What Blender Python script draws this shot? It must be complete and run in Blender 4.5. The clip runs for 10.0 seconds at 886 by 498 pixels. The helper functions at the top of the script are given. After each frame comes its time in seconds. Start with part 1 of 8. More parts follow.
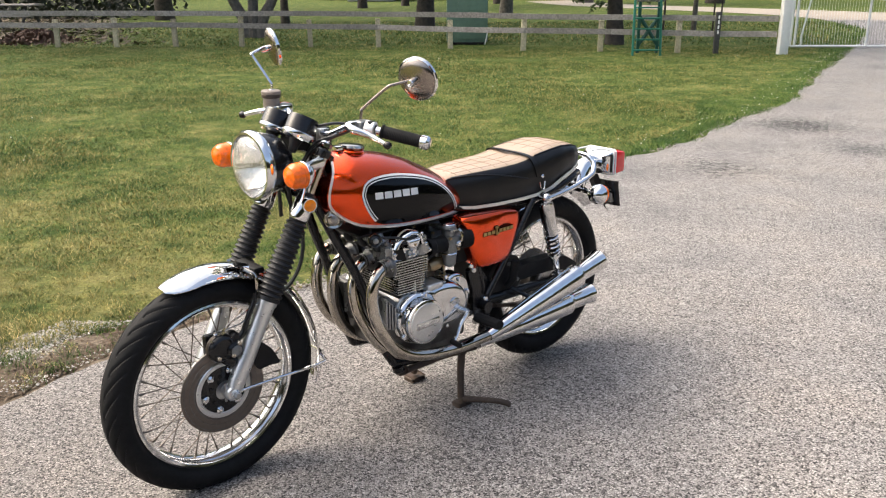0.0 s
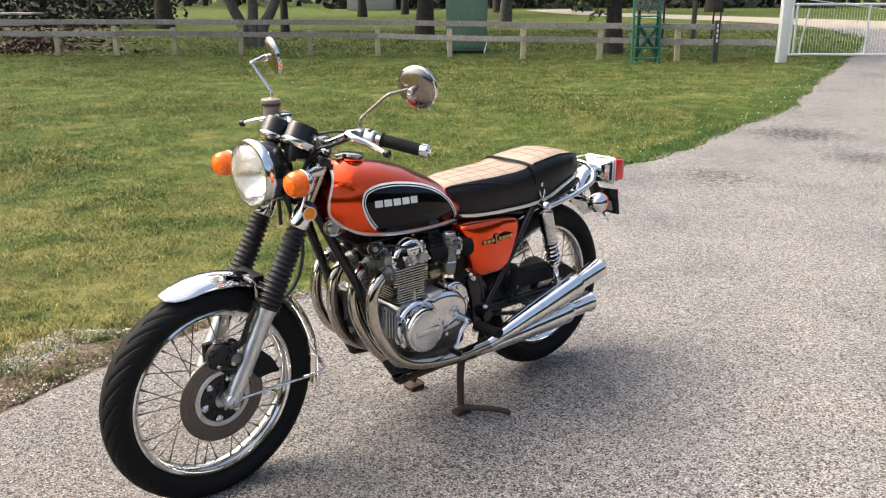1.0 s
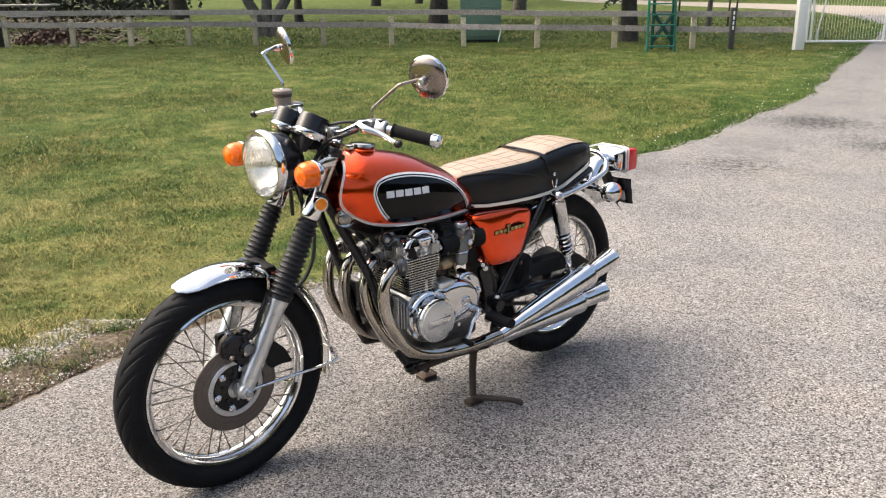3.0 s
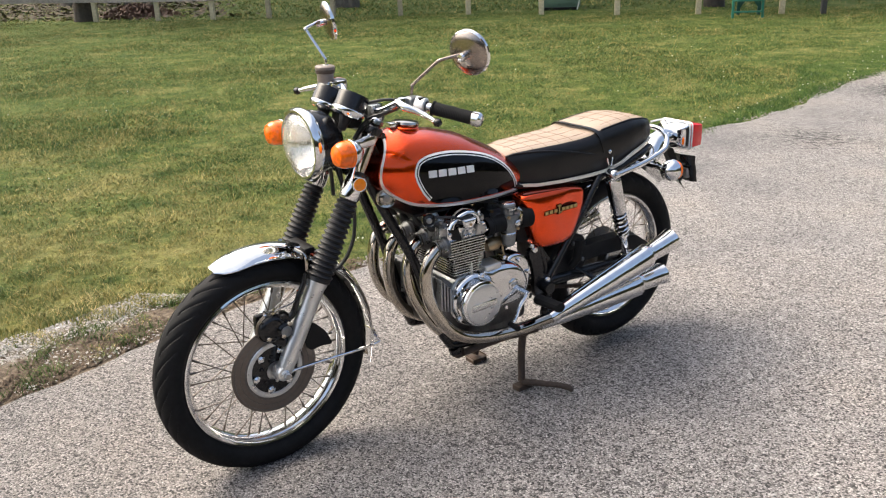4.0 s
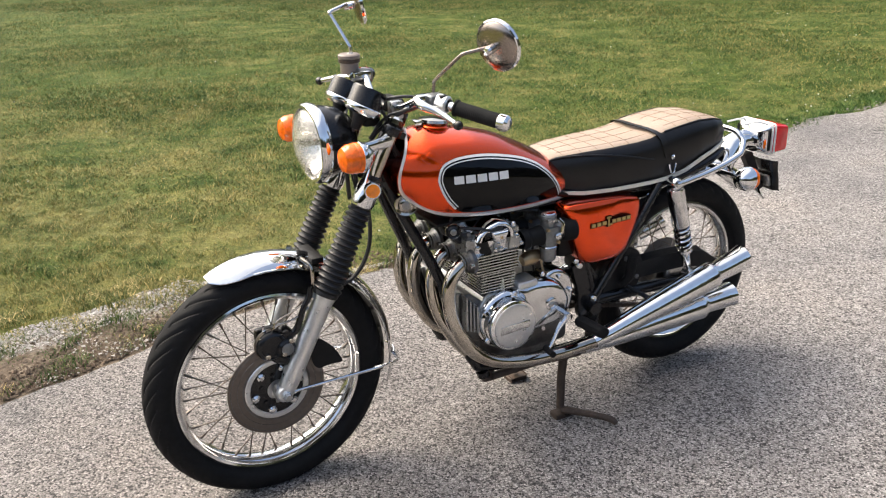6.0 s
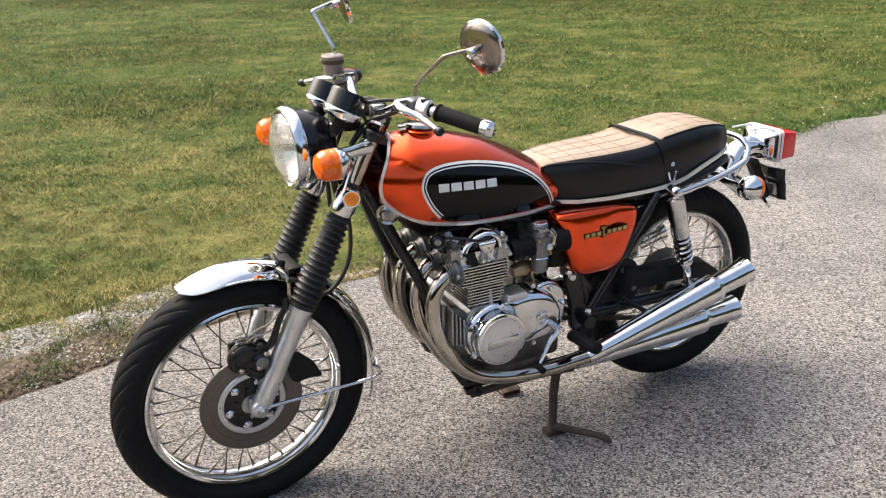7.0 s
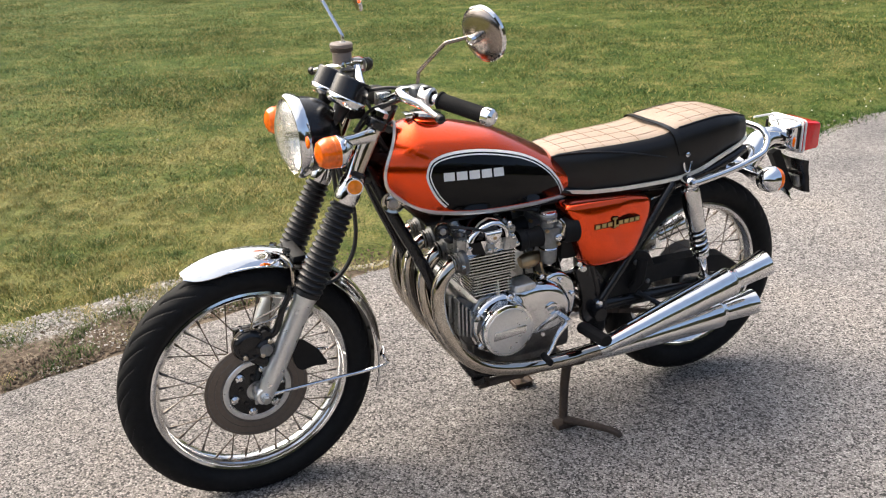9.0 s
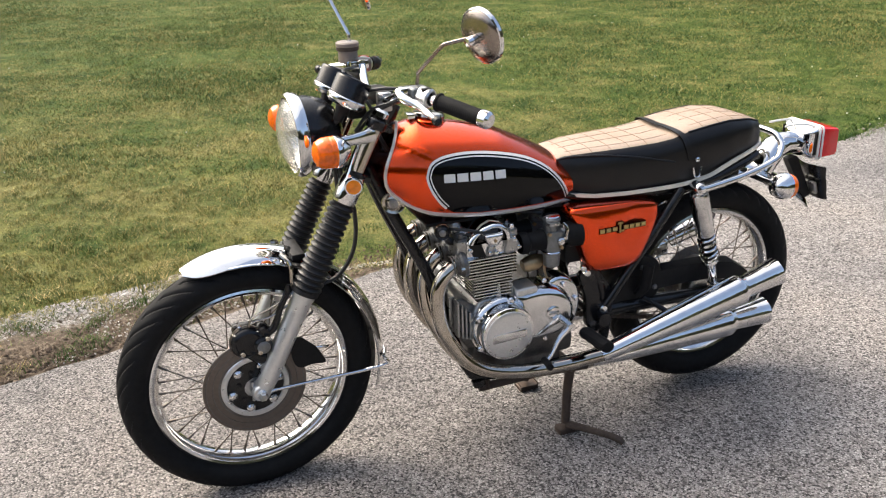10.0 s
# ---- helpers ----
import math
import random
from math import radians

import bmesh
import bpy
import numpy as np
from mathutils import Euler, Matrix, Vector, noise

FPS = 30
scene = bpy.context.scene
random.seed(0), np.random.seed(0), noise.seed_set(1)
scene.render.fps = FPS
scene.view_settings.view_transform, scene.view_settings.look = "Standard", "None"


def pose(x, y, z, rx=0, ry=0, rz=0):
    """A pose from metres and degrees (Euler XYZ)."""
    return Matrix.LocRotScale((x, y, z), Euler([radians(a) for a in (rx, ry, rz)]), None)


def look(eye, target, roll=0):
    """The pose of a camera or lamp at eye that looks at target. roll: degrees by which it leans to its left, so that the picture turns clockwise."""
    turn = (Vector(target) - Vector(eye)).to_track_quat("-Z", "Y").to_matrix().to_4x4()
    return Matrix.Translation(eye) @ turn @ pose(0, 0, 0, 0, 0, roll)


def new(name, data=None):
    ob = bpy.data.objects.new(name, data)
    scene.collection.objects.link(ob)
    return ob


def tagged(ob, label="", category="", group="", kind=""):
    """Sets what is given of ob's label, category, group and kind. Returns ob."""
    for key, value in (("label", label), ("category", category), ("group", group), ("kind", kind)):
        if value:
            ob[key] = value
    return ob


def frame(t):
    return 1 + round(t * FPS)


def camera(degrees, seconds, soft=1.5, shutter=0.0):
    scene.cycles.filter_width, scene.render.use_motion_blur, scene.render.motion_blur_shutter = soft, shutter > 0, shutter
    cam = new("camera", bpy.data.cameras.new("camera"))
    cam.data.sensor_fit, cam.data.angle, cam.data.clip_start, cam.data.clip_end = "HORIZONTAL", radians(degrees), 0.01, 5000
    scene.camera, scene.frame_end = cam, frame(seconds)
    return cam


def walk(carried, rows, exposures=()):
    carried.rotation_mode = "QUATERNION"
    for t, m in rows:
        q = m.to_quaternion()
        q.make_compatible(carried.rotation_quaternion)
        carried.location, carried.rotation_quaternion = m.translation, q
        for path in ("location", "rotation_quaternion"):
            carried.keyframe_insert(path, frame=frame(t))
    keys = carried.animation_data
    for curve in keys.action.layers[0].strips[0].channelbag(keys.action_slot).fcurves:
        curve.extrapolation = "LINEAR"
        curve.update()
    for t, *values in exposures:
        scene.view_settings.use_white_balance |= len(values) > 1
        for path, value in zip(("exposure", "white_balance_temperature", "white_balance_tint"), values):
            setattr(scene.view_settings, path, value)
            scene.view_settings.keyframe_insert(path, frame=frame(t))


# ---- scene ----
cam = camera(54.8, 10.0, soft=1.15)
PATH = [
    (0, (-0.004, 0.021, 1.469), (0.000, 1.861, 0.888), -0.1),
    (0.5, (-0.005, 0.017, 1.472), (0.004, 1.859, 0.895), 0.0),
    (1, (-0.004, 0.020, 1.470), (0.001, 1.866, 0.906), -0.1),
    (1.5, (-0.003, 0.018, 1.470), (-0.012, 1.866, 0.912), -0.3),
    (2, (0.000, 0.013, 1.472), (-0.011, 1.861, 0.913), -0.3),
    (3.5, (0.014, 0.051, 1.471), (-0.054, 1.880, 0.856), -1.0),
    (4, (0.110, 0.121, 1.475), (-0.097, 1.928, 0.829), -1.8),
    (4.5, (0.236, 0.207, 1.476), (-0.101, 1.986, 0.805), -0.8),
    (5, (0.312, 0.265, 1.470), (-0.101, 2.019, 0.778), -0.4),
    (5.5, (0.310, 0.345, 1.462), (-0.120, 2.090, 0.760), -0.8),
    (6, (0.269, 0.451, 1.485), (-0.154, 2.199, 0.786), -1.7),
    (7.5, (0.379, 0.599, 1.463), (-0.121, 2.325, 0.758), -1.3),
    (8, (0.411, 0.608, 1.454), (-0.133, 2.318, 0.743), -1.5),
    (8.5, (0.407, 0.608, 1.458), (-0.156, 2.308, 0.740), -2.1),
    (9, (0.416, 0.611, 1.458), (-0.136, 2.317, 0.745), -2.1),
    (9.5, (0.440, 0.617, 1.466), (-0.131, 2.316, 0.751), -1.7),
    (10, (0.501, 0.656, 1.468), (-0.129, 2.332, 0.746), -1.8),
]
walk(cam, [(t, look(eye, target, roll)) for t, eye, target, roll in PATH], exposures=[(0, 1.33, 6400, 5), (6, 1.29, 6400, 5), (10, 1.27, 6400, 5)])

# ---- world, sun and exposure ----
SUN_AZ, SUN_EL = 162.0, 52.0          # where the sun stands: degrees from +x towards +y, and above the horizon
world = bpy.data.worlds.new("sky")
scene.world = world
world.use_nodes = True
wn = world.node_tree.nodes
wl = world.node_tree.links
sky = wn.new("ShaderNodeTexSky")
sky.sky_type = "NISHITA"
sky.sun_disc = False
sky.sun_elevation = radians(SUN_EL)
sky.sun_rotation = radians(90 - SUN_AZ)
sky.air_density, sky.dust_density, sky.ozone_density = 0.8, 8.0, 0.5
wl.new(sky.outputs[0], wn["Background"].inputs[0])
wn["Background"].inputs[1].default_value = 0.15

sun = new("sun", bpy.data.lights.new("sun", "SUN"))
sun.data.energy, sun.data.angle, sun.data.color = 0.48, radians(120), (1.0, 0.88, 0.72)
sun_from = Vector((math.cos(radians(SUN_AZ)) * math.cos(radians(SUN_EL)), math.sin(radians(SUN_AZ)) * math.cos(radians(SUN_EL)), math.sin(radians(SUN_EL))))
sun.matrix_world = look(sun_from * 60, (0, 0, 0))


# ---- materials ----
def material(name, colour=(0.5, 0.5, 0.5), rough=0.5, metal=0.0, grain=0.0, scale=30.0, bump=0.0, spread=0.0, coat=0.0, dirt=0.0, dirt_colour=(0.16, 0.13, 0.1), dirt_scale=6.0, random_value=0.0, spec=0.5, lacquer=1.5):
    """A surface with fine grain, larger blotches of wear or dust, and relief."""
    m = bpy.data.materials.new(name)
    m.use_nodes = True
    n, l = m.node_tree.nodes, m.node_tree.links
    b = n["Principled BSDF"]
    b.inputs["Roughness"].default_value = rough
    b.inputs["Metallic"].default_value = metal
    b.inputs["Coat Weight"].default_value = coat
    b.inputs["Specular IOR Level"].default_value = spec
    b.inputs["Coat Roughness"].default_value = 0.05
    b.inputs["Coat IOR"].default_value = lacquer
    tex = n.new("ShaderNodeTexCoord")
    fine = n.new("ShaderNodeTexNoise")
    fine.inputs["Scale"].default_value, fine.inputs["Detail"].default_value = scale, 6
    l.new(tex.outputs["Object"], fine.inputs["Vector"])
    ramp = n.new("ShaderNodeMapRange")
    ramp.inputs["From Min"].default_value, ramp.inputs["From Max"].default_value = 0.3, 0.7
    ramp.inputs["To Min"].default_value, ramp.inputs["To Max"].default_value = 1 - grain, 1 + grain
    l.new(fine.outputs[0], ramp.inputs["Value"])
    hsv = n.new("ShaderNodeHueSaturation")
    hsv.inputs["Color"].default_value = (*colour, 1)
    last = ramp.outputs[0]
    if random_value:
        info = n.new("ShaderNodeObjectInfo")
        span = n.new("ShaderNodeMapRange")
        span.inputs["To Min"].default_value, span.inputs["To Max"].default_value = 1 - random_value, 1 + random_value
        l.new(info.outputs["Random"], span.inputs["Value"])
        mul = n.new("ShaderNodeMath")
        mul.operation = "MULTIPLY"
        l.new(last, mul.inputs[0])
        l.new(span.outputs[0], mul.inputs[1])
        last = mul.outputs[0]
    l.new(last, hsv.inputs["Value"])
    out = hsv.outputs[0]
    if dirt:
        blot = n.new("ShaderNodeTexNoise")
        blot.inputs["Scale"].default_value, blot.inputs["Detail"].default_value = dirt_scale, 8
        l.new(tex.outputs["Object"], blot.inputs["Vector"])
        amount = n.new("ShaderNodeMapRange")
        amount.inputs["From Min"].default_value, amount.inputs["From Max"].default_value = 0.42, 0.72
        amount.inputs["To Max"].default_value = dirt
        l.new(blot.outputs[0], amount.inputs["Value"])
        mix = n.new("ShaderNodeMix")
        mix.data_type = "RGBA"
        l.new(amount.outputs[0], mix.inputs["Factor"])
        l.new(out, mix.inputs[6])
        mix.inputs[7].default_value = (*dirt_colour, 1)
        out = mix.outputs[2]
    l.new(out, b.inputs["Base Color"])
    if spread:
        rr = n.new("ShaderNodeMapRange")
        rr.inputs["From Min"].default_value, rr.inputs["From Max"].default_value = 0.3, 0.7
        rr.inputs["To Min"].default_value, rr.inputs["To Max"].default_value = max(0.02, rough - spread), rough + spread
        wide = n.new("ShaderNodeTexNoise")
        wide.inputs["Scale"].default_value, wide.inputs["Detail"].default_value = scale * 0.3, 5
        l.new(tex.outputs["Object"], wide.inputs["Vector"])
        l.new(wide.outputs[0], rr.inputs["Value"])
        l.new(rr.outputs[0], b.inputs["Roughness"])
    if bump:
        bm_ = n.new("ShaderNodeBump")
        bm_.inputs["Strength"].default_value, bm_.inputs["Distance"].default_value = 1.0, bump
        l.new(fine.outputs[0], bm_.inputs["Height"])
        l.new(bm_.outputs[0], b.inputs["Normal"])
    return m


CHROME = material("chrome", (0.80, 0.80, 0.80), 0.05, 1.0, 0.03, 40, 0.0, 0.03, dirt=0.18, dirt_colour=(0.38, 0.34, 0.29), dirt_scale=14)
WORN_CHROME = material("worn_chrome", (0.50, 0.465, 0.41), 0.06, 1.0, 0.08, 60, 0.0, 0.06, dirt=0.45, dirt_colour=(0.30, 0.23, 0.15), dirt_scale=12)
ALLOY = material("polished_alloy", (0.75, 0.755, 0.76), 0.10, 1.0, 0.06, 80, 0.0, 0.05, dirt=0.4, dirt_colour=(0.3, 0.28, 0.25), dirt_scale=16)
CAST = material("cast_alloy", (0.47, 0.475, 0.475), 0.32, 0.95, 0.12, 220, 0.0004, 0.08, dirt=0.55, dirt_colour=(0.14, 0.125, 0.11), dirt_scale=18)
SATIN = material("satin_alloy", (0.73, 0.735, 0.73), 0.32, 0.85, 0.06, 160, 0.0, 0.06, dirt=0.2, dirt_colour=(0.4, 0.38, 0.35), dirt_scale=10)
SPOKE = material("dull_spoke_wire", (0.17, 0.145, 0.125), 0.35, 0.9, 0.15, 60, dirt=0.5, dirt_colour=(0.12, 0.085, 0.06), dirt_scale=10)
# brown of mirror shells and left stem: the mirrored ground put into the colour
MIRROR_BACK = material("ground_toned_chrome", (0.36, 0.31, 0.27), 0.24, 1.0, 0.1, 40, 0.0, 0.06, dirt=0.3, dirt_colour=(0.16, 0.13, 0.11), dirt_scale=20)
DISC = material("disc_steel", (0.17, 0.15, 0.135), 0.36, 0.9, 0.08, 120, 0.0, 0.05, dirt=0.3, dirt_colour=(0.22, 0.18, 0.15), dirt_scale=9)
BLACK = material("black_enamel", (0.008, 0.008, 0.009), 0.22, 0.0, 0.1, 60, 0.0, 0.06, dirt=0.35, dirt_colour=(0.03, 0.026, 0.023), dirt_scale=9, spec=0.4)
MATT_BLACK = material("matt_black", (0.009, 0.009, 0.0095), 0.5, 0.0, 0.15, 90, 0.0003, 0.1, dirt=0.4, dirt_colour=(0.024, 0.021, 0.019), dirt_scale=8, spec=0.22)
RUBBER = material("tyre_rubber", (0.009, 0.009, 0.0095), 0.66, 0.0, 0.15, 90, 0.0003, 0.06, dirt=0.3, dirt_colour=(0.024, 0.022, 0.021), dirt_scale=7, spec=0.16)
GAITER = material("gaiter_rubber", (0.012, 0.012, 0.013), 0.42, 0.0, 0.15, 90, 0.0, 0.08, dirt=0.3, dirt_colour=(0.03, 0.028, 0.026), dirt_scale=12, spec=0.4)
GREASE = material("oily_iron", (0.05, 0.036, 0.028), 0.6, 0.2, 0.25, 120, 0.0006, 0.1, dirt=0.6, dirt_colour=(0.11, 0.07, 0.045), dirt_scale=12)
ORANGE = material("candy_orange_paint", (0.85, 0.070, 0.002), 0.22, 1.0, 0.0, 400, 0.0, 0.0, coat=1.0, lacquer=1.4)
TANK_BLACK = material("gloss_black_paint", (0.003, 0.003, 0.0035), 0.06, 0.0, 0.05, 60, spec=0.24)
WHITE = material("white_paint", (0.86, 0.85, 0.82), 0.35, 0.0, 0.04, 60)
TRIM = material("cream_trim", (0.84, 0.80, 0.72), 0.22, 0.3, 0.08, 60)
VINYL = material("black_vinyl", (0.009, 0.0085, 0.0085), 0.36, 0.0, 0.15, 260, 0.0003, 0.06, dirt=0.3, dirt_colour=(0.03, 0.025, 0.02), dirt_scale=8, spec=0.35)
SEAM = material("seat_seam", (0.285, 0.20, 0.14), 0.6, 0.0, 0.1, 200)
CASE = material("stained_crankcase", (0.17, 0.168, 0.165), 0.4, 0.9, 0.15, 160, 0.0005, 0.08, dirt=0.7, dirt_colour=(0.06, 0.052, 0.045), dirt_scale=16)
CARB = material("dull_zinc_casting", (0.25, 0.26, 0.265), 0.42, 0.8, 0.12, 160, 0.0004, 0.06, dirt=0.5, dirt_colour=(0.07, 0.062, 0.055), dirt_scale=18)
FIN_DARK = material("fin_shade_alloy", (0.055, 0.052, 0.048), 0.6, 0.4, 0.2, 120, 0.0004)
# tan of the seat top: the sky's warm sheen put into the colour
VINYL_TOP = material("sheen_vinyl_top", (0.41, 0.315, 0.24), 0.45, 0.0, 0.12, 240, 0.0003, 0.06, dirt=0.5, dirt_colour=(0.31, 0.22, 0.15), dirt_scale=7)
REFLEX = material("amber_reflector", (1.0, 0.27, 0.01), 0.15, 0.0, 0.1, 90, coat=0.5)
AMBER = material("amber_plastic", (0.95, 0.155, 0.003), 0.14, 0.0, 0.25, 70, coat=0.4)
RED = material("red_plastic", (0.75, 0.012, 0.016), 0.16, 0.0, 0.06, 50, coat=0.2)
GOLD = material("gold_badge", (0.55, 0.42, 0.17), 0.3, 0.8, 0.05, 60)
GREY_PLASTIC = material("aged_grey_plastic", (0.27, 0.22, 0.19), 0.4, 0.0, 0.1, 60, dirt=0.4)
BRASS = material("aged_brass", (0.5, 0.36, 0.2), 0.4, 0.8, 0.15, 60, dirt=0.4)
MIRROR = material("mirror_glass", (0.86, 0.87, 0.87), 0.02, 1.0)
WIRE = material("cable_black", (0.014, 0.014, 0.015), 0.42, 0.0, 0.1, 60)


def glass(name, colour=(1, 1, 1), rough=0.02):
    m = bpy.data.materials.new(name)
    m.use_nodes = True
    b = m.node_tree.nodes["Principled BSDF"]
    b.inputs["Base Color"].default_value = (*colour, 1)
    b.inputs["Transmission Weight"].default_value = 1.0
    b.inputs["Roughness"].default_value = rough
    b.inputs["IOR"].default_value = 1.45
    return m


GLASS = glass("clear_glass", rough=0.05)
LENS = glass("whitish_fluted_glass", (0.95, 0.93, 0.88), 0.07)
LENS.node_tree.nodes["Principled BSDF"].inputs["Transmission Weight"].default_value = 0.94


# ---- mesh helpers ----
def V(u, l, z):
    """A point of the motorcycle: u back from the front axle, l to its left, z up."""
    return Vector((u, -l, z))


def part(name, bm, mat, parent=None, label="", m=None, smooth=35, kind=""):
    """Links a bmesh as one mesh object under a thing or a part."""
    me = bpy.data.meshes.new(name)
    bm.normal_update()
    bm.to_mesh(me)
    bm.free()
    for one in (mat if isinstance(mat, (list, tuple)) else [mat]):
        me.materials.append(one)
    if smooth:
        me.shade_smooth()
        me.set_sharp_from_angle(angle=radians(smooth))
    ob = new(name, me)
    if parent:
        ob.parent = parent
    if m is not None:
        ob.matrix_basis = m
    if label:
        ob["label"] = label
    if kind:
        ob["kind"] = kind
    return ob


def again(name, src, parent, m, label=""):
    """One more object on the mesh of src."""
    ob = new(name, src.data)
    ob.parent = parent
    ob.matrix_basis = m
    if label:
        ob["label"] = label
    return ob


def loft(bm, rings, closed=True, cap=True, mat=0):
    """Skins a row of rings that have the same number of points."""
    vs = [[bm.verts.new(p) for p in ring] for ring in rings]
    k = len(vs[0])
    for a, b in zip(vs, vs[1:]):
        for i in range(k if closed else k - 1):
            j = (i + 1) % k
            try:
                f = bm.faces.new((a[i], a[j], b[j], b[i]))
                f.material_index = mat
            except ValueError:
                pass
    if cap and closed:
        for ring in (vs[0][::-1], vs[-1]):
            f = bm.faces.new(ring)
            f.material_index = mat
    return vs


def frames_along(pts):
    """Directions and two cross directions along a path, carried without twist."""
    pts = [Vector(p) for p in pts]
    n = len(pts)
    tan = [((pts[min(i + 1, n - 1)] - pts[max(i - 1, 0)]).normalized()) for i in range(n)]
    ref = Vector((0, 0, 1)) if abs(tan[0].z) < 0.9 else Vector((1, 0, 0))
    side = tan[0].cross(ref).normalized()
    out = []
    for i in range(n):
        side = (side - tan[i] * side.dot(tan[i])).normalized()
        out.append((pts[i], tan[i], side, tan[i].cross(side)))
    return out


def smooth_path(pts, steps=6):
    """A Catmull-Rom line through the points."""
    pts = [Vector(p) for p in pts]
    if len(pts) < 3:
        return pts
    full = [2 * pts[0] - pts[1]] + pts + [2 * pts[-1] - pts[-2]]
    out = []
    for a, b, c, d in zip(full, full[1:], full[2:], full[3:]):
        for k in range(steps):
            t = k / steps
            out.append(0.5 * (2 * b + (c - a) * t + (2 * a - 5 * b + 4 * c - d) * t * t + (3 * b - a - 3 * c + d) * t ** 3))
    return out + [pts[-1]]


def tube(bm, pts, r, seg=12, curve=0, mat=0):
    """A round bar along a path; r is one radius or one for every point."""
    radii = r if isinstance(r, (list, tuple)) else [r] * len(pts)
    if curve:
        n = len(pts)
        line = smooth_path(pts, curve)
        radii = [float(np.interp(i / curve, range(n), radii)) for i in range(len(line))]
        pts = line
    rings = []
    for (p, t, a, b), rad in zip(frames_along(pts), radii):
        rings.append([p + (a * math.cos(2 * math.pi * i / seg) + b * math.sin(2 * math.pi * i / seg)) * rad for i in range(seg)])
    loft(bm, rings, mat=mat)
    return bm


def lathe(bm, profile, origin, axis, seg=32, close=False, mat=0, ends=False):
    """Turns a profile of (radius, way along the axis) round the axis."""
    axis = Vector(axis).normalized()
    ref = Vector((0, 0, 1)) if abs(axis.z) < 0.9 else Vector((1, 0, 0))
    a = axis.cross(ref).normalized()
    b = axis.cross(a)
    origin = Vector(origin)
    rings = []
    for r, h in profile:
        rings.append([origin + axis * h + (a * math.cos(2 * math.pi * i / seg) + b * math.sin(2 * math.pi * i / seg)) * max(r, 1e-5) for i in range(seg)])
    if close:
        rings.append(rings[0])
        loft(bm, rings, cap=False, mat=mat)
        bmesh.ops.remove_doubles(bm, verts=bm.verts, dist=1e-7)
    else:
        loft(bm, rings, cap=ends, mat=mat)
    return bm


def block(bm, lo, hi, bevel=0.0, m=None, seg=2, mat=0):
    """A box from corner to corner with rounded edges."""
    made = bmesh.ops.create_cube(bm, size=1.0)["verts"]
    lo, hi = Vector(lo), Vector(hi)
    for v in made:
        v.co = Vector((lo[i] + (hi[i] - lo[i]) * (v.co[i] + 0.5) for i in range(3)))
    faces = list({f for v in made for f in v.link_faces})
    for f in faces:
        f.material_index = mat
    if bevel:
        geom = list({e for v in made for e in v.link_edges})
        res = bmesh.ops.bevel(bm, geom=geom, offset=bevel, segments=seg, affect="EDGES", profile=0.6)
        made = list({v for f in res["faces"] for v in f.verts} | {v for v in made if v.is_valid})
    if m is not None:
        bmesh.ops.transform(bm, matrix=m, verts=made)
    return bm


def prism(bm, outline, lo, hi, axis="l", bevel=0.0, mat=0):
    """A flat outline of (u, z) pushed out sideways from l = lo to l = hi, its outer rim rounded."""
    n = len(outline)
    cu, cz = sum(p[0] for p in outline) / n, sum(p[1] for p in outline) / n

    def inset(d):
        out = []
        for u, z in outline:
            du, dz = u - cu, z - cz
            k = max(0.0, 1 - d / max(1e-6, math.hypot(du, dz)))
            out.append((cu + du * k, cz + dz * k))
        return out
    steps = [(lo, 0.0)]
    if bevel:
        for k in range(5):
            a = math.pi / 2 * k / 4
            steps.append((hi - bevel + bevel * math.sin(a), bevel * (1 - math.cos(a))))
    else:
        steps.append((hi, 0.0))
    loft(bm, [[V(u, l, z) for u, z in inset(d)] for l, d in steps], mat=mat)
    return bm


def rounded(pts, r=0.02, k=5):
    """An outline whose corners are cut round."""
    out = []
    n = len(pts)
    for i in range(n):
        p, a, b = Vector((*pts[i], 0)), Vector((*pts[i - 1], 0)), Vector((*pts[(i + 1) % n], 0))
        da, db = min(r, (a - p).length * 0.45), min(r, (b - p).length * 0.45)
        s, e = p + (a - p).normalized() * da, p + (b - p).normalized() * db
        for j in range(k + 1):
            t = j / k
            q = s * (1 - t) ** 2 + p * 2 * t * (1 - t) + e * t * t
            out.append((q.x, q.y))
    return out

# ---- ground materials ----
def node_chain(name):
    m = bpy.data.materials.new(name)
    m.use_nodes = True
    return m, m.node_tree.nodes, m.node_tree.links, m.node_tree.nodes["Principled BSDF"]


def noise_node(n, l, coord, scale, detail=5, rough=0.55):
    t = n.new("ShaderNodeTexNoise")
    t.inputs["Scale"].default_value, t.inputs["Detail"].default_value, t.inputs["Roughness"].default_value = scale, detail, rough
    l.new(coord, t.inputs["Vector"])
    return t.outputs[0]


def ramp_node(n, l, value, stops):
    r = n.new("ShaderNodeValToRGB")
    l.new(value, r.inputs[0])
    el = r.color_ramp.elements
    while len(el) < len(stops):
        el.new(0.5)
    for e, (at, col) in zip(el, stops):
        e.position, e.color = at, (*col, 1)
    return r.outputs[0]


def mix_node(n, l, factor, a, b, how="MIX"):
    x = n.new("ShaderNodeMix")
    x.data_type, x.blend_type = "RGBA", how
    for socket, value in ((x.inputs[0], factor), (x.inputs[6], a), (x.inputs[7], b)):
        if isinstance(value, (int, float)):
            socket.default_value = value
        elif isinstance(value, tuple):
            socket.default_value = (*value, 1)
        else:
            l.new(value, socket)
    return x.outputs[2]


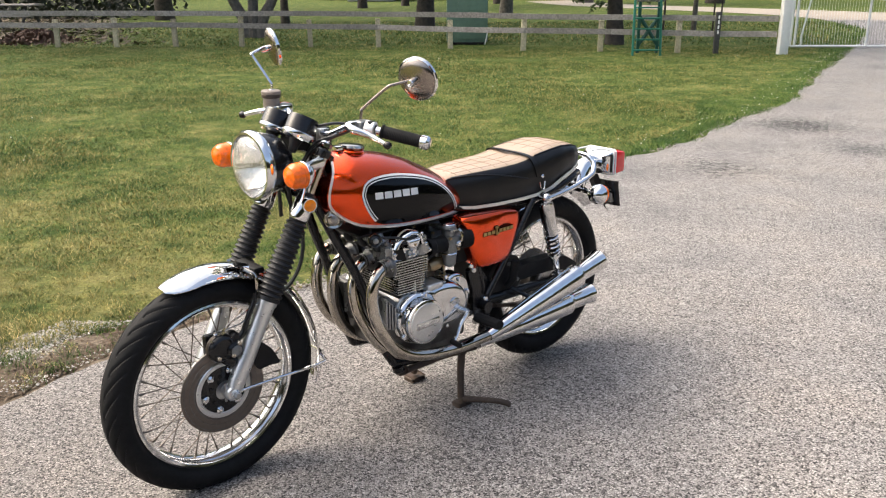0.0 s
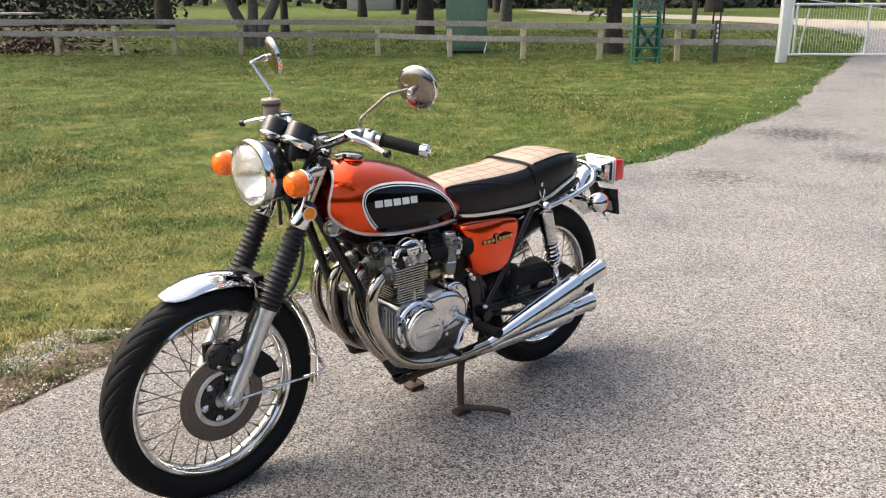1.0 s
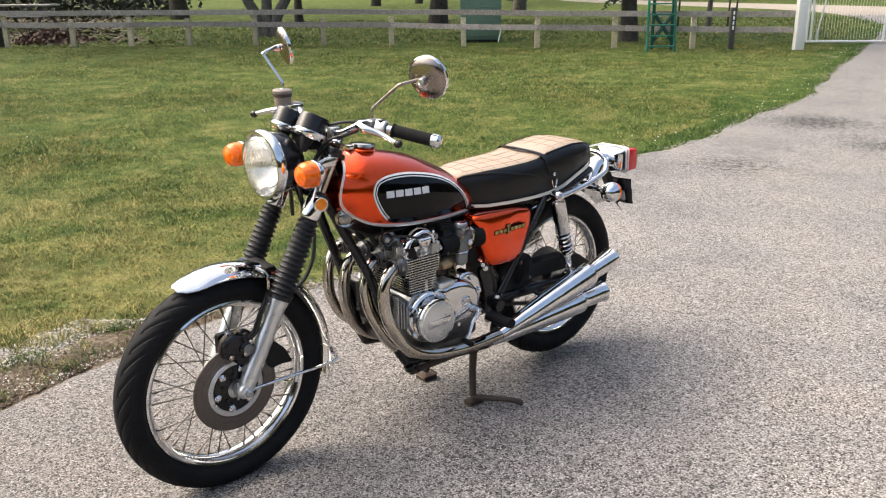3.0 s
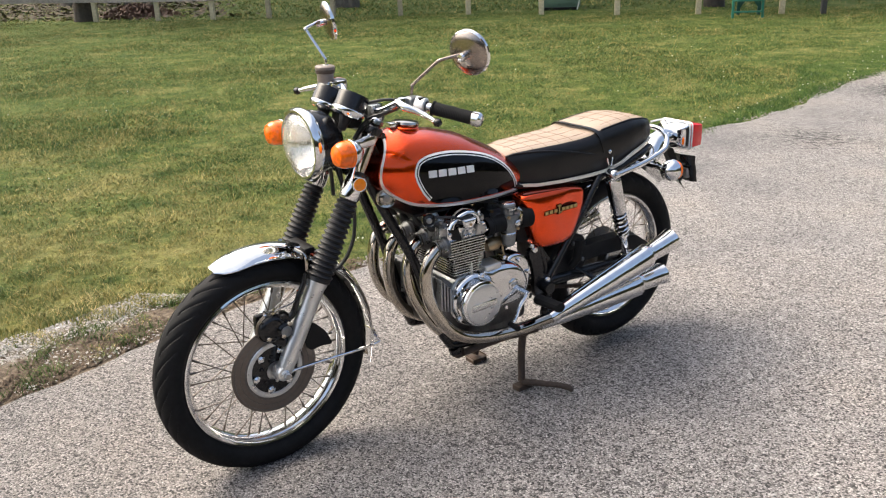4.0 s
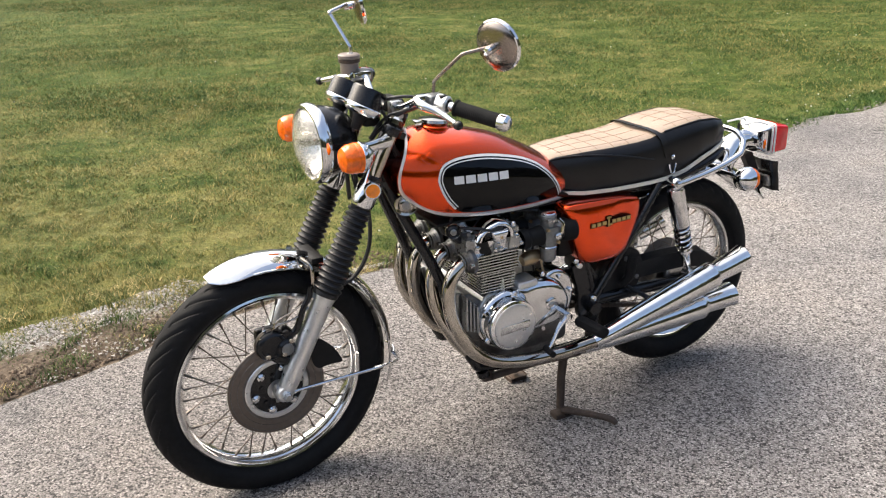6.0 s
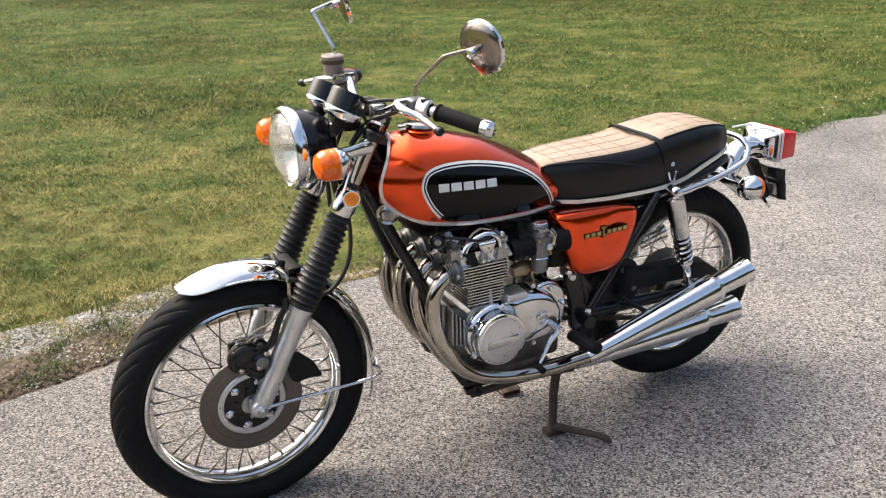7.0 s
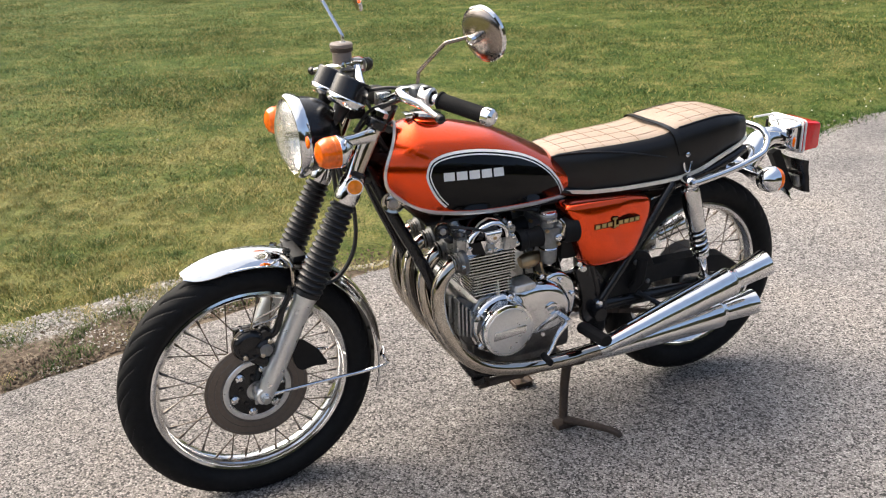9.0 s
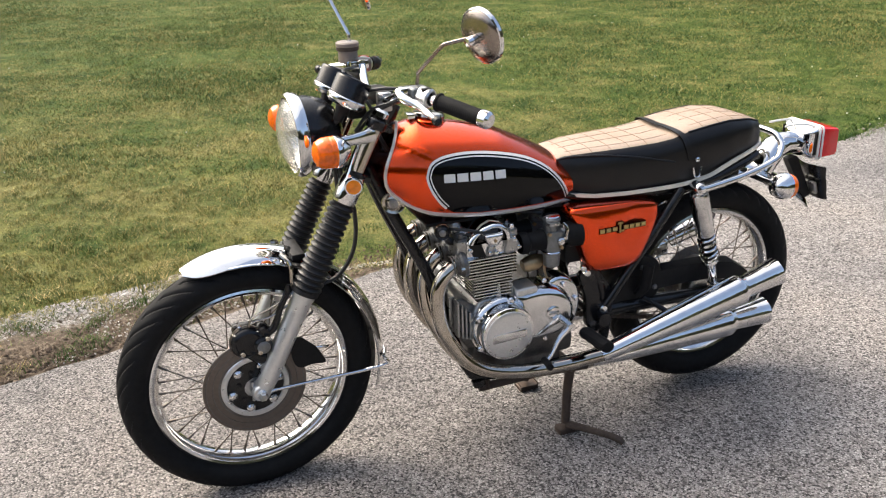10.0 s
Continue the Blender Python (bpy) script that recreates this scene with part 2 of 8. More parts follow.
def asphalt_material():
    """Worn chip-seal: pale chips in a darker binder, with stained patches."""
    m, n, l, b = node_chain("worn_asphalt")
    co = n.new("ShaderNodeTexCoord").outputs["Object"]
    vor = n.new("ShaderNodeTexVoronoi")
    vor.inputs["Scale"].default_value = 180
    warp = n.new("ShaderNodeVectorMath")
    warp.operation = "MULTIPLY_ADD"
    soft = n.new("ShaderNodeTexNoise")
    soft.inputs["Scale"].default_value = 60
    l.new(co, soft.inputs["Vector"])
    l.new(soft.outputs[1], warp.inputs[0])
    warp.inputs[1].default_value = (0.008, 0.008, 0.008)
    l.new(co, warp.inputs[2])
    l.new(warp.outputs[0], vor.inputs["Vector"])
    sep = n.new("ShaderNodeSeparateColor")
    l.new(vor.outputs["Color"], sep.inputs[0])
    chips = ramp_node(n, l, sep.outputs[0], [(0.0, (0.035, 0.033, 0.032)), (0.13, (0.075, 0.071, 0.068)), (0.27, (0.285, 0.270, 0.262)), (0.55, (0.415, 0.394, 0.383)), (0.82, (0.515, 0.490, 0.475)), (1.0, (0.74, 0.71, 0.69))])
    gaps = ramp_node(n, l, vor.outputs["Distance"], [(0.0, (1, 1, 1)), (0.42, (0.95, 0.95, 0.95)), (0.72, (0.42, 0.41, 0.40))])
    col = mix_node(n, l, 1.0, chips, gaps, "MULTIPLY")
    wear = ramp_node(n, l, noise_node(n, l, co, 1.1, 8, 0.62), [(0.30, (0.70, 0.70, 0.72)), (0.5, (1.0, 0.99, 0.98)), (0.72, (1.2, 1.14, 1.07))])
    col = mix_node(n, l, 1.0, col, wear, "MULTIPLY")
    clumps = ramp_node(n, l, noise_node(n, l, co, 24, 6, 0.7), [(0.33, (0.80, 0.79, 0.78)), (0.5, (1.0, 1.0, 1.0)), (0.67, (1.13, 1.125, 1.12))])
    col = mix_node(n, l, 1.0, col, clumps, "MULTIPLY")
    # pits where chips have broken out, thickest in a few worn patches
    value = noise_node(n, l, co, 42, 6, 0.72)

    def lowered(value, amount):
        less = n.new("ShaderNodeMath")
        less.operation = "SUBTRACT"
        l.new(value, less.inputs[0])
        l.new(amount, less.inputs[1])
        return less.outputs[0]
    broad = n.new("ShaderNodeMapRange")
    broad.inputs["From Min"].default_value, broad.inputs["From Max"].default_value = 0.48, 0.72
    broad.inputs["To Max"].default_value = 0.11
    l.new(noise_node(n, l, co, 1.9, 6, 0.65), broad.inputs["Value"])
    value = lowered(value, broad.outputs[0])
    broken = noise_node(n, l, co, 20, 8, 0.8)
    for spot, size, depth, coarse in (((0.12, 2.30, 0), 0.42, 0.07, False), ((0.62, 2.45, 0), 0.4, 0.03, False), ((3.75, 8.95, 0), 1.0, 0.19, True), ((2.25, 6.85, 0), 0.8, 0.15, True), ((3.85, 7.6, 0), 0.8, 0.14, True)):
        far = n.new("ShaderNodeVectorMath")
        far.operation = "DISTANCE"
        l.new(co, far.inputs[0])
        far.inputs[1].default_value = spot
        fall = n.new("ShaderNodeMapRange")
        fall.inputs["From Min"].default_value, fall.inputs["From Max"].default_value = size * 0.2, size
        fall.inputs["To Min"].default_value, fall.inputs["To Max"].default_value = depth, 0.0
        l.new(far.outputs["Value"], fall.inputs["Value"])
        if coarse:
            broken = lowered(broken, fall.outputs[0])
        else:
            value = lowered(value, fall.outputs[0])
    col = mix_node(n, l, 1.0, col, ramp_node(n, l, broken, [(0.32, (0.17, 0.165, 0.165)), (0.36, (1, 1, 1))]), "MULTIPLY")
    pits = ramp_node(n, l, value, [(0.34, (0.13, 0.13, 0.135)), (0.40, (1, 1, 1))])
    col = mix_node(n, l, 0.8, col, pits, "MULTIPLY")
    stain = ramp_node(n, l, noise_node(n, l, co, 0.5, 9, 0.72), [(0.30, (0.40, 0.40, 0.41)), (0.40, (1, 1, 1))])
    col = mix_node(n, l, 0.3, col, stain, "MULTIPLY")
    # the strip beside the verge is darker, fading out farther along the drive
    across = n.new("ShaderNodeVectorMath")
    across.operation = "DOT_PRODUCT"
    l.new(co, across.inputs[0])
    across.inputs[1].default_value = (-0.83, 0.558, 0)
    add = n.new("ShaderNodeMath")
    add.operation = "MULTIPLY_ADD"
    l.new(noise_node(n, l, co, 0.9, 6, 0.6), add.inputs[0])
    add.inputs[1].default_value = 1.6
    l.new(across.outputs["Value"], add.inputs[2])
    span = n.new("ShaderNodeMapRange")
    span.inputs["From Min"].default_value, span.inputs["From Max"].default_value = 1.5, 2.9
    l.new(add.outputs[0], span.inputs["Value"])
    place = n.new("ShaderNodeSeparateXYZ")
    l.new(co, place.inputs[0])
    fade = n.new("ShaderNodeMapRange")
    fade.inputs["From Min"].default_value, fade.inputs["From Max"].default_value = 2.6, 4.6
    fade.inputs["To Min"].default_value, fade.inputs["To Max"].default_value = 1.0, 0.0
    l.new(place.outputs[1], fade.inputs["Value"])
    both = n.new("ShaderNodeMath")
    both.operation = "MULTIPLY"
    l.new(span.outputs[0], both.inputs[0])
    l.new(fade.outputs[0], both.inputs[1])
    verge_tone = ramp_node(n, l, both.outputs[0], [(0.0, (0.83, 0.825, 0.82)), (1.0, (0.54, 0.53, 0.525))])
    col = mix_node(n, l, 1.0, col, verge_tone, "MULTIPLY")
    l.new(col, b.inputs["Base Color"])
    b.inputs["Roughness"].default_value = 0.75
    bump = n.new("ShaderNodeBump")
    bump.inputs["Distance"].default_value = 0.0035
    bump.inputs["Strength"].default_value = 0.8
    inv = n.new("ShaderNodeMath")
    inv.operation = "SUBTRACT"
    l.new(sep.outputs[0], inv.inputs[0])
    l.new(vor.outputs["Distance"], inv.inputs[1])
    l.new(inv.outputs[0], bump.inputs["Height"])
    l.new(bump.outputs[0], b.inputs["Normal"])
    return m


def lawn_material(name, island, dry_part=1.0, deep=1.0):
    """Mown grass, green with straw-coloured patches."""
    m, n, l, b = node_chain(name)
    co = n.new("ShaderNodeTexCoord").outputs["Object"]
    patch = noise_node(n, l, co, 1.5, 9, 0.76)
    green = ramp_node(n, l, noise_node(n, l, co, 3.0, 6), [(0.3, (0.049 * deep, 0.088, 0.016)), (0.55, (0.081 * deep, 0.121, 0.024)), (0.75, (0.118 * deep, 0.150, 0.036))])
    # the grass by the verge is drier than that farther out
    place = n.new("ShaderNodeSeparateXYZ")
    l.new(co, place.inputs[0])
    near_by = n.new("ShaderNodeMapRange")
    near_by.inputs["From Min"].default_value, near_by.inputs["From Max"].default_value = 4.2, 8.0
    near_by.inputs["To Min"].default_value, near_by.inputs["To Max"].default_value = 0.12, 0.0
    l.new(place.outputs[1], near_by.inputs["Value"])
    lift = n.new("ShaderNodeMath")
    l.new(patch, lift.inputs[0])
    l.new(near_by.outputs[0], lift.inputs[1])
    straw = ramp_node(n, l, lift.outputs[0], [(0.48, (0, 0, 0)), (0.72, (0.52 * dry_part,) * 3)])
    col = mix_node(n, l, straw, green, (0.37, 0.315, 0.135))
    mottle = ramp_node(n, l, noise_node(n, l, co, 11, 5, 0.65), [(0.32, (0.72, 0.75, 0.7)), (0.5, (1, 1, 1)), (0.68, (1.3, 1.24, 1.15))])
    col = mix_node(n, l, 0.85, col, mottle, "MULTIPLY")
    if island:
        geo = n.new("ShaderNodeNewGeometry")
        vary = ramp_node(n, l, geo.outputs["Random Per Island"], [(0.0, (0.6, 0.68, 0.6)), (0.6, (1.0, 1.02, 0.95)), (0.85, (1.45, 1.35, 1.15)), (1.0, (2.0, 1.75, 1.6))])
        dry = ramp_node(n, l, geo.outputs["Random Per Island"], [(0.74, (0, 0, 0)), (0.80, (0.55 * dry_part,) * 3)])
        col = mix_node(n, l, dry, col, (0.38, 0.315, 0.15))
        col = mix_node(n, l, 1.0, col, vary, "MULTIPLY")
        b.inputs["Roughness"].default_value = 0.6
        b.inputs["Specular IOR Level"].default_value = 0.22
    else:
        dark = ramp_node(n, l, noise_node(n, l, co, 45, 6, 0.7), [(0.3, (0.45, 0.45, 0.45)), (0.7, (1.35, 1.3, 1.2))])
        col = mix_node(n, l, 1.0, col, dark, "MULTIPLY")
        b.inputs["Roughness"].default_value = 0.9
        b.inputs["Specular IOR Level"].default_value = 0.15
        bump = n.new("ShaderNodeBump")
        bump.inputs["Distance"].default_value = 0.02
        l.new(noise_node(n, l, co, 60, 6, 0.7), bump.inputs["Height"])
        l.new(bump.outputs[0], b.inputs["Normal"])
    l.new(col, b.inputs["Base Color"])
    return m


def dirt_material():
    """Brown soil next to the asphalt, then pale gravel patches in grey-brown dirt."""
    m, n, l, b = node_chain("dirt_and_gravel")
    co = n.new("ShaderNodeTexCoord").outputs["Object"]
    vor = n.new("ShaderNodeTexVoronoi")
    vor.inputs["Scale"].default_value = 95
    l.new(co, vor.inputs["Vector"])
    sep = n.new("ShaderNodeSeparateColor")
    l.new(vor.outputs["Color"], sep.inputs[0])
    stone = ramp_node(n, l, sep.outputs[0], [(0.0, (0.10, 0.09, 0.08)), (0.35, (0.24, 0.225, 0.21)), (0.75, (0.46, 0.44, 0.42)), (1.0, (0.68, 0.66, 0.63))])
    soil = ramp_node(n, l, noise_node(n, l, co, 34, 9, 0.75), [(0.34, (0.04, 0.029, 0.019)), (0.5, (0.125, 0.092, 0.060)), (0.66, (0.27, 0.215, 0.155))])
    dust = ramp_node(n, l, noise_node(n, l, co, 55, 9, 0.75), [(0.3, (0.065, 0.052, 0.036)), (0.7, (0.22, 0.185, 0.135))])
    patch = ramp_node(n, l, noise_node(n, l, co, 4.5, 8, 0.7), [(0.46, (0, 0, 0)), (0.54, (1, 1, 1))])
    upper = mix_node(n, l, patch, dust, stone)
    across = n.new("ShaderNodeVectorMath")
    across.operation = "DOT_PRODUCT"
    l.new(co, across.inputs[0])
    across.inputs[1].default_value = (-0.83, 0.558, 0)
    add = n.new("ShaderNodeMath")
    add.operation = "MULTIPLY_ADD"
    l.new(noise_node(n, l, co, 3.2, 7, 0.65), add.inputs[0])
    add.inputs[1].default_value = 0.7
    l.new(across.outputs["Value"], add.inputs[2])
    span = n.new("ShaderNodeMapRange")
    span.inputs["From Min"].default_value, span.inputs["From Max"].default_value = 3.58, 3.74
    l.new(add.outputs[0], span.inputs["Value"])
    col = mix_node(n, l, span.outputs[0], soil, upper)
    l.new(col, b.inputs["Base Color"])
    b.inputs["Roughness"].default_value = 0.95
    bump = n.new("ShaderNodeBump")
    bump.inputs["Distance"].default_value = 0.012
    l.new(noise_node(n, l, co, 70, 8, 0.75), bump.inputs["Height"])
    l.new(bump.outputs[0], b.inputs["Normal"])
    return m


ASPHALT, LAWN, BLADES, DIRT = asphalt_material(), lawn_material("lawn_soil", False), lawn_material("grass_blades", True), dirt_material()
FRINGE = lawn_material("lush_blades", True, 0.2, 0.72)
STRAW = lawn_material("straw_blades", True, 1.6, 1.25)
CLOVER = material("clover_white", (0.62, 0.62, 0.52), 0.7, 0, 0.1, 40)
STONE = material("pale_pebble", (0.46, 0.43, 0.39), 0.9, 0, 0.5, 60)
CRUMB = material("asphalt_crumb", (0.24, 0.22, 0.195), 0.9, 0, 0.5, 60)
SOIL = material("dark_soil", (0.125, 0.09, 0.06), 0.95, 0, 0.6, 40)
GRAVEL = material("pale_gravel", (0.33, 0.285, 0.235), 0.9, 0, 0.25, 9, dirt=0.4, dirt_colour=(0.28, 0.24, 0.19), dirt_scale=0.6)
WOOD = material("weathered_wood", (0.31, 0.275, 0.25), 0.8, 0, 0.3, 22, 0.002, dirt=0.4, dirt_colour=(0.12, 0.105, 0.09), dirt_scale=3, random_value=0.18)
POST_WOOD = material("pale_post_wood", (0.50, 0.43, 0.29), 0.8, 0, 0.3, 22, 0.002, dirt=0.5, dirt_colour=(0.15, 0.13, 0.1), dirt_scale=3, random_value=0.25)
DARK_POST = material("dark_post_wood", (0.06, 0.058, 0.055), 0.8, 0, 0.3, 22, 0.002)
GATE_WHITE = material("white_gate_paint", (0.78, 0.78, 0.76), 0.45, 0, 0.05, 12, dirt=0.2, dirt_colour=(0.5, 0.47, 0.42), dirt_scale=3)
GREEN_PAINT = material("green_paint", (0.018, 0.16, 0.105), 0.45, 0, 0.1, 20, dirt=0.3, dirt_colour=(0.03, 0.09, 0.06), dirt_scale=4)
DARK_GREEN = material("dark_green_paint", (0.012, 0.065, 0.05), 0.5, 0, 0.1, 20)
BOX_GREEN = material("grey_green_panel", (0.13, 0.205, 0.15), 0.5, 0, 0.08, 12, dirt=0.3, dirt_colour=(0.04, 0.07, 0.05), dirt_scale=2)
ROCK_PANEL = material("speckled_panel", (0.22, 0.21, 0.19), 0.8, 0, 0.9, 26, 0.004, dirt=0.6, dirt_colour=(0.05, 0.05, 0.045), dirt_scale=16)
BARK = material("bark", (0.045, 0.036, 0.029), 0.9, 0, 0.45, 12, 0.012, dirt=0.5, dirt_colour=(0.05, 0.045, 0.036), dirt_scale=2)
PALE_BARK = material("pale_bark", (0.11, 0.096, 0.082), 0.9, 0, 0.4, 12, 0.01, dirt=0.5, dirt_colour=(0.1, 0.09, 0.075), dirt_scale=2)
LEAF = material("tree_leaf", (0.055, 0.085, 0.02), 0.6, 0, 0.5, 1.5)
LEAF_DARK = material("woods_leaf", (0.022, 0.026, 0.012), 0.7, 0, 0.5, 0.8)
LITTER = material("shade_litter", (0.085, 0.066, 0.040), 0.9, 0, 0.5, 3)
DEAD_LEAF = material("dead_leaf", (0.09, 0.05, 0.034), 0.8, 0, 0.4, 5)
HOUSE = material("grey_siding", (0.38, 0.38, 0.36), 0.7, 0, 0.08, 5)


def sheet(name, tris, verts, mats, smooth=False):
    me = bpy.data.meshes.new(name)
    me.from_pydata(verts, [], tris)
    for one in mats:
        me.materials.append(one)
    if smooth:
        me.shade_smooth()
    me.update()
    return new(name, me)


# ---- ground, driveway, dirt verge ----
# The lawn's edge along the driveway, from behind the camera on to the far loop.
EDGE = [(-30, -34), (-6.5, -5.2), (-3.6, -0.5), (-2.35, 1.65), (-1.82, 2.5), (-1.60, 2.84), (-1.38, 3.23), (-1.00, 3.72), (-0.70, 4.02),
        (0.10, 5.15), (1.00, 6.41), (1.60, 7.31), (2.05, 7.7), (2.57, 8.42), (3.16, 9.23), (4.38, 10.8), (5.72, 13.3), (7.30, 16.1), (8.75, 18.7),
        (10.7, 22.3), (12.6, 26.0), (13.5, 29.2), (14.4, 33.5), (14.0, 38.0), (12.0, 42.5), (9.3, 47.5), (7.2, 52.5), (5.8, 61.0)]
edge_line = [(p.x, p.y) for p in smooth_path([(x, y, 0) for x, y in EDGE], 8)]
edge_x = np.array([p[0] for p in edge_line])
edge_y = np.array([p[1] for p in edge_line])
near = edge_y < 33
near_x, near_y = edge_x[near], edge_y[near]


def wander(x, y, size, k):
    return k * noise.noise(Vector((x * size, y * size, 3.7)))


def ground_sheet():
    """One sheet to the horizon: fine near the camera, coarse far off."""
    xs = sorted({round(v, 3) for v in list(np.linspace(-14, 14, 85)) + list(np.linspace(-60, 60, 61)) + [-1500, -700, -300, -150, -90, 90, 150, 300, 700, 1500]})
    ys = sorted({round(v, 3) for v in list(np.linspace(-4, 26, 91)) + list(np.linspace(-60, 90, 61)) + [-1500, -700, -300, -150, -90, 150, 300, 700, 1500]})
    verts = [(x, y, -0.02 + (wander(x, y, 0.5, 0.012) if max(abs(x), abs(y)) < 90 else 0)) for y in ys for x in xs]
    w = len(xs)
    quads = [(j * w + i, j * w + i + 1, (j + 1) * w + i + 1, (j + 1) * w + i) for j in range(len(ys) - 1) for i in range(w - 1)]
    return tagged(sheet("ground", quads, verts, [LAWN], True), "mown green lawn with dry straw patches", "lawn", kind="structure")


ground_sheet()


def driveway_sheet():
    """The asphalt slab: its left side follows the ragged lawn edge, its right side lies out of view."""
    left, right = [], []
    for x, y in zip(near_x, near_y):
        rag = wander(x, y, 4.0, 0.05) + wander(x, y, 14.0, 0.02) + (wander(x, y, 1.7, 0.11) if y > 4.5 else 0) if y > -3 else 0
        left.append((x - rag * 0.7, y + rag * 0.7))
        right.append((x + 9 + max(0, y) * 0.05, y - 3 - max(0, 6 - y) * 0.4))
    bm = bmesh.new()
    rows = []
    for (a, b), (c, d) in zip(left, right):
        row = [bm.verts.new((a - 0.015, b + 0.015, -0.06)), bm.verts.new((a, b, -0.004))]
        for t in (0.004, 0.05, 0.2, 0.45, 0.7, 1.0):
            row.append(bm.verts.new((a + (c - a) * t, b + (d - b) * t, 0.0)))
        rows.append(row)
    for p, q in zip(rows, rows[1:]):
        for i in range(len(p) - 1):
            bm.faces.new((p[i], p[i + 1], q[i + 1], q[i]))
    bmesh.ops.recalc_face_normals(bm, faces=bm.faces)
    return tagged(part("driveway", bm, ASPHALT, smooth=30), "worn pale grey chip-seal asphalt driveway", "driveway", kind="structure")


driveway_sheet()


def far_road():
    """The pale gravel loop that the driveway runs into beyond the gate."""
    inner = smooth_path([(13.4, 29.0, 0), (14.4, 33.5, 0), (14.0, 38.0, 0), (12.0, 42.5, 0), (9.3, 47.5, 0), (7.2, 52.5, 0), (5.8, 61.0, 0)], 6)
    outer = smooth_path([(23, 27, 0), (22, 35, 0), (19.8, 40.5, 0), (16.6, 45.5, 0), (12.8, 51, 0), (10.3, 56.5, 0), (9.2, 64, 0)], 6)
    bm = bmesh.new()
    a = [bm.verts.new((p.x, p.y, -0.002)) for p in inner]
    b = [bm.verts.new((p.x, p.y, -0.002)) for p in outer]
    for i in range(len(a) - 1):
        bm.faces.new((a[i], b[i], b[i + 1], a[i + 1]))
    bmesh.ops.recalc_face_normals(bm, faces=bm.faces)
    return tagged(part("road", bm, GRAVEL), "pale gravel drive curving away past trees", "road", kind="structure")


far_road()


VERGE = [(-2.6, 1.4), (-2.75, 2.4), (-2.32, 3.0), (-1.93, 3.47), (-1.87, 3.62), (-1.55, 3.57), (-1.33, 3.63), (-1.0, 3.86), (-0.72, 4.08)]


def dirt_verge():
    """Bare soil and loose gravel between the asphalt and the grass."""
    outer = smooth_path([(x, y, 0) for x, y in VERGE], 6)
    inner = smooth_path([(-2.3, 1.4, 0), (-1.82, 2.4, 0), (-1.6, 2.78, 0), (-1.36, 3.18, 0), (-0.98, 3.66, 0), (-0.62, 4.04, 0)], 8)
    bm = bmesh.new()
    n = 40
    rows = []
    for i in range(n + 1):
        a = outer[min(len(outer) - 1, round(i / n * (len(outer) - 1)))]
        b = inner[min(len(inner) - 1, round(i / n * (len(inner) - 1)))]
        row = []
        for k in range(9):
            t = k / 8
            p = a.lerp(b, t)
            z = -0.008 + wander(p.x, p.y, 7, 0.008) + 0.003 * math.sin(math.pi * t) - 0.035 * max(0.0, 1 - t / 0.3) ** 1.5
            row.append(bm.verts.new((p.x, p.y, min(z, -0.006 if t > 0.85 else 1))))
        rows.append(row)
    for p, q in zip(rows, rows[1:]):
        for i in range(8):
            bm.faces.new((p[i], p[i + 1], q[i + 1], q[i]))
    bmesh.ops.recalc_face_normals(bm, faces=bm.faces)
    return tagged(part("verge", bm, DIRT, smooth=60), "bare dirt and loose gravel beside the driveway", "verge", kind="structure")


dirt_verge()

rng = np.random.default_rng(5)


def left_of_edge(x, y):
    """How far a place lies on the lawn's side of the driveway edge (negative on the asphalt)."""
    ex = np.interp(y, near_y, near_x)
    return (ex - x) * 0.75


def in_verge(x, y):
    vx = np.array([p[0] for p in VERGE])
    vy = np.array([p[1] for p in VERGE])
    ragged = np.array([0.13 * noise.noise(Vector((a * 4.0, b * 4.0, 6.0))) + 0.06 * noise.noise(Vector((a * 13.0, b * 13.0, 7.0))) for a, b in zip(x, y)])
    return (y > 1.4) & (y < 4.05) & (x > np.interp(y, vy, vx) + 0.05 + ragged)


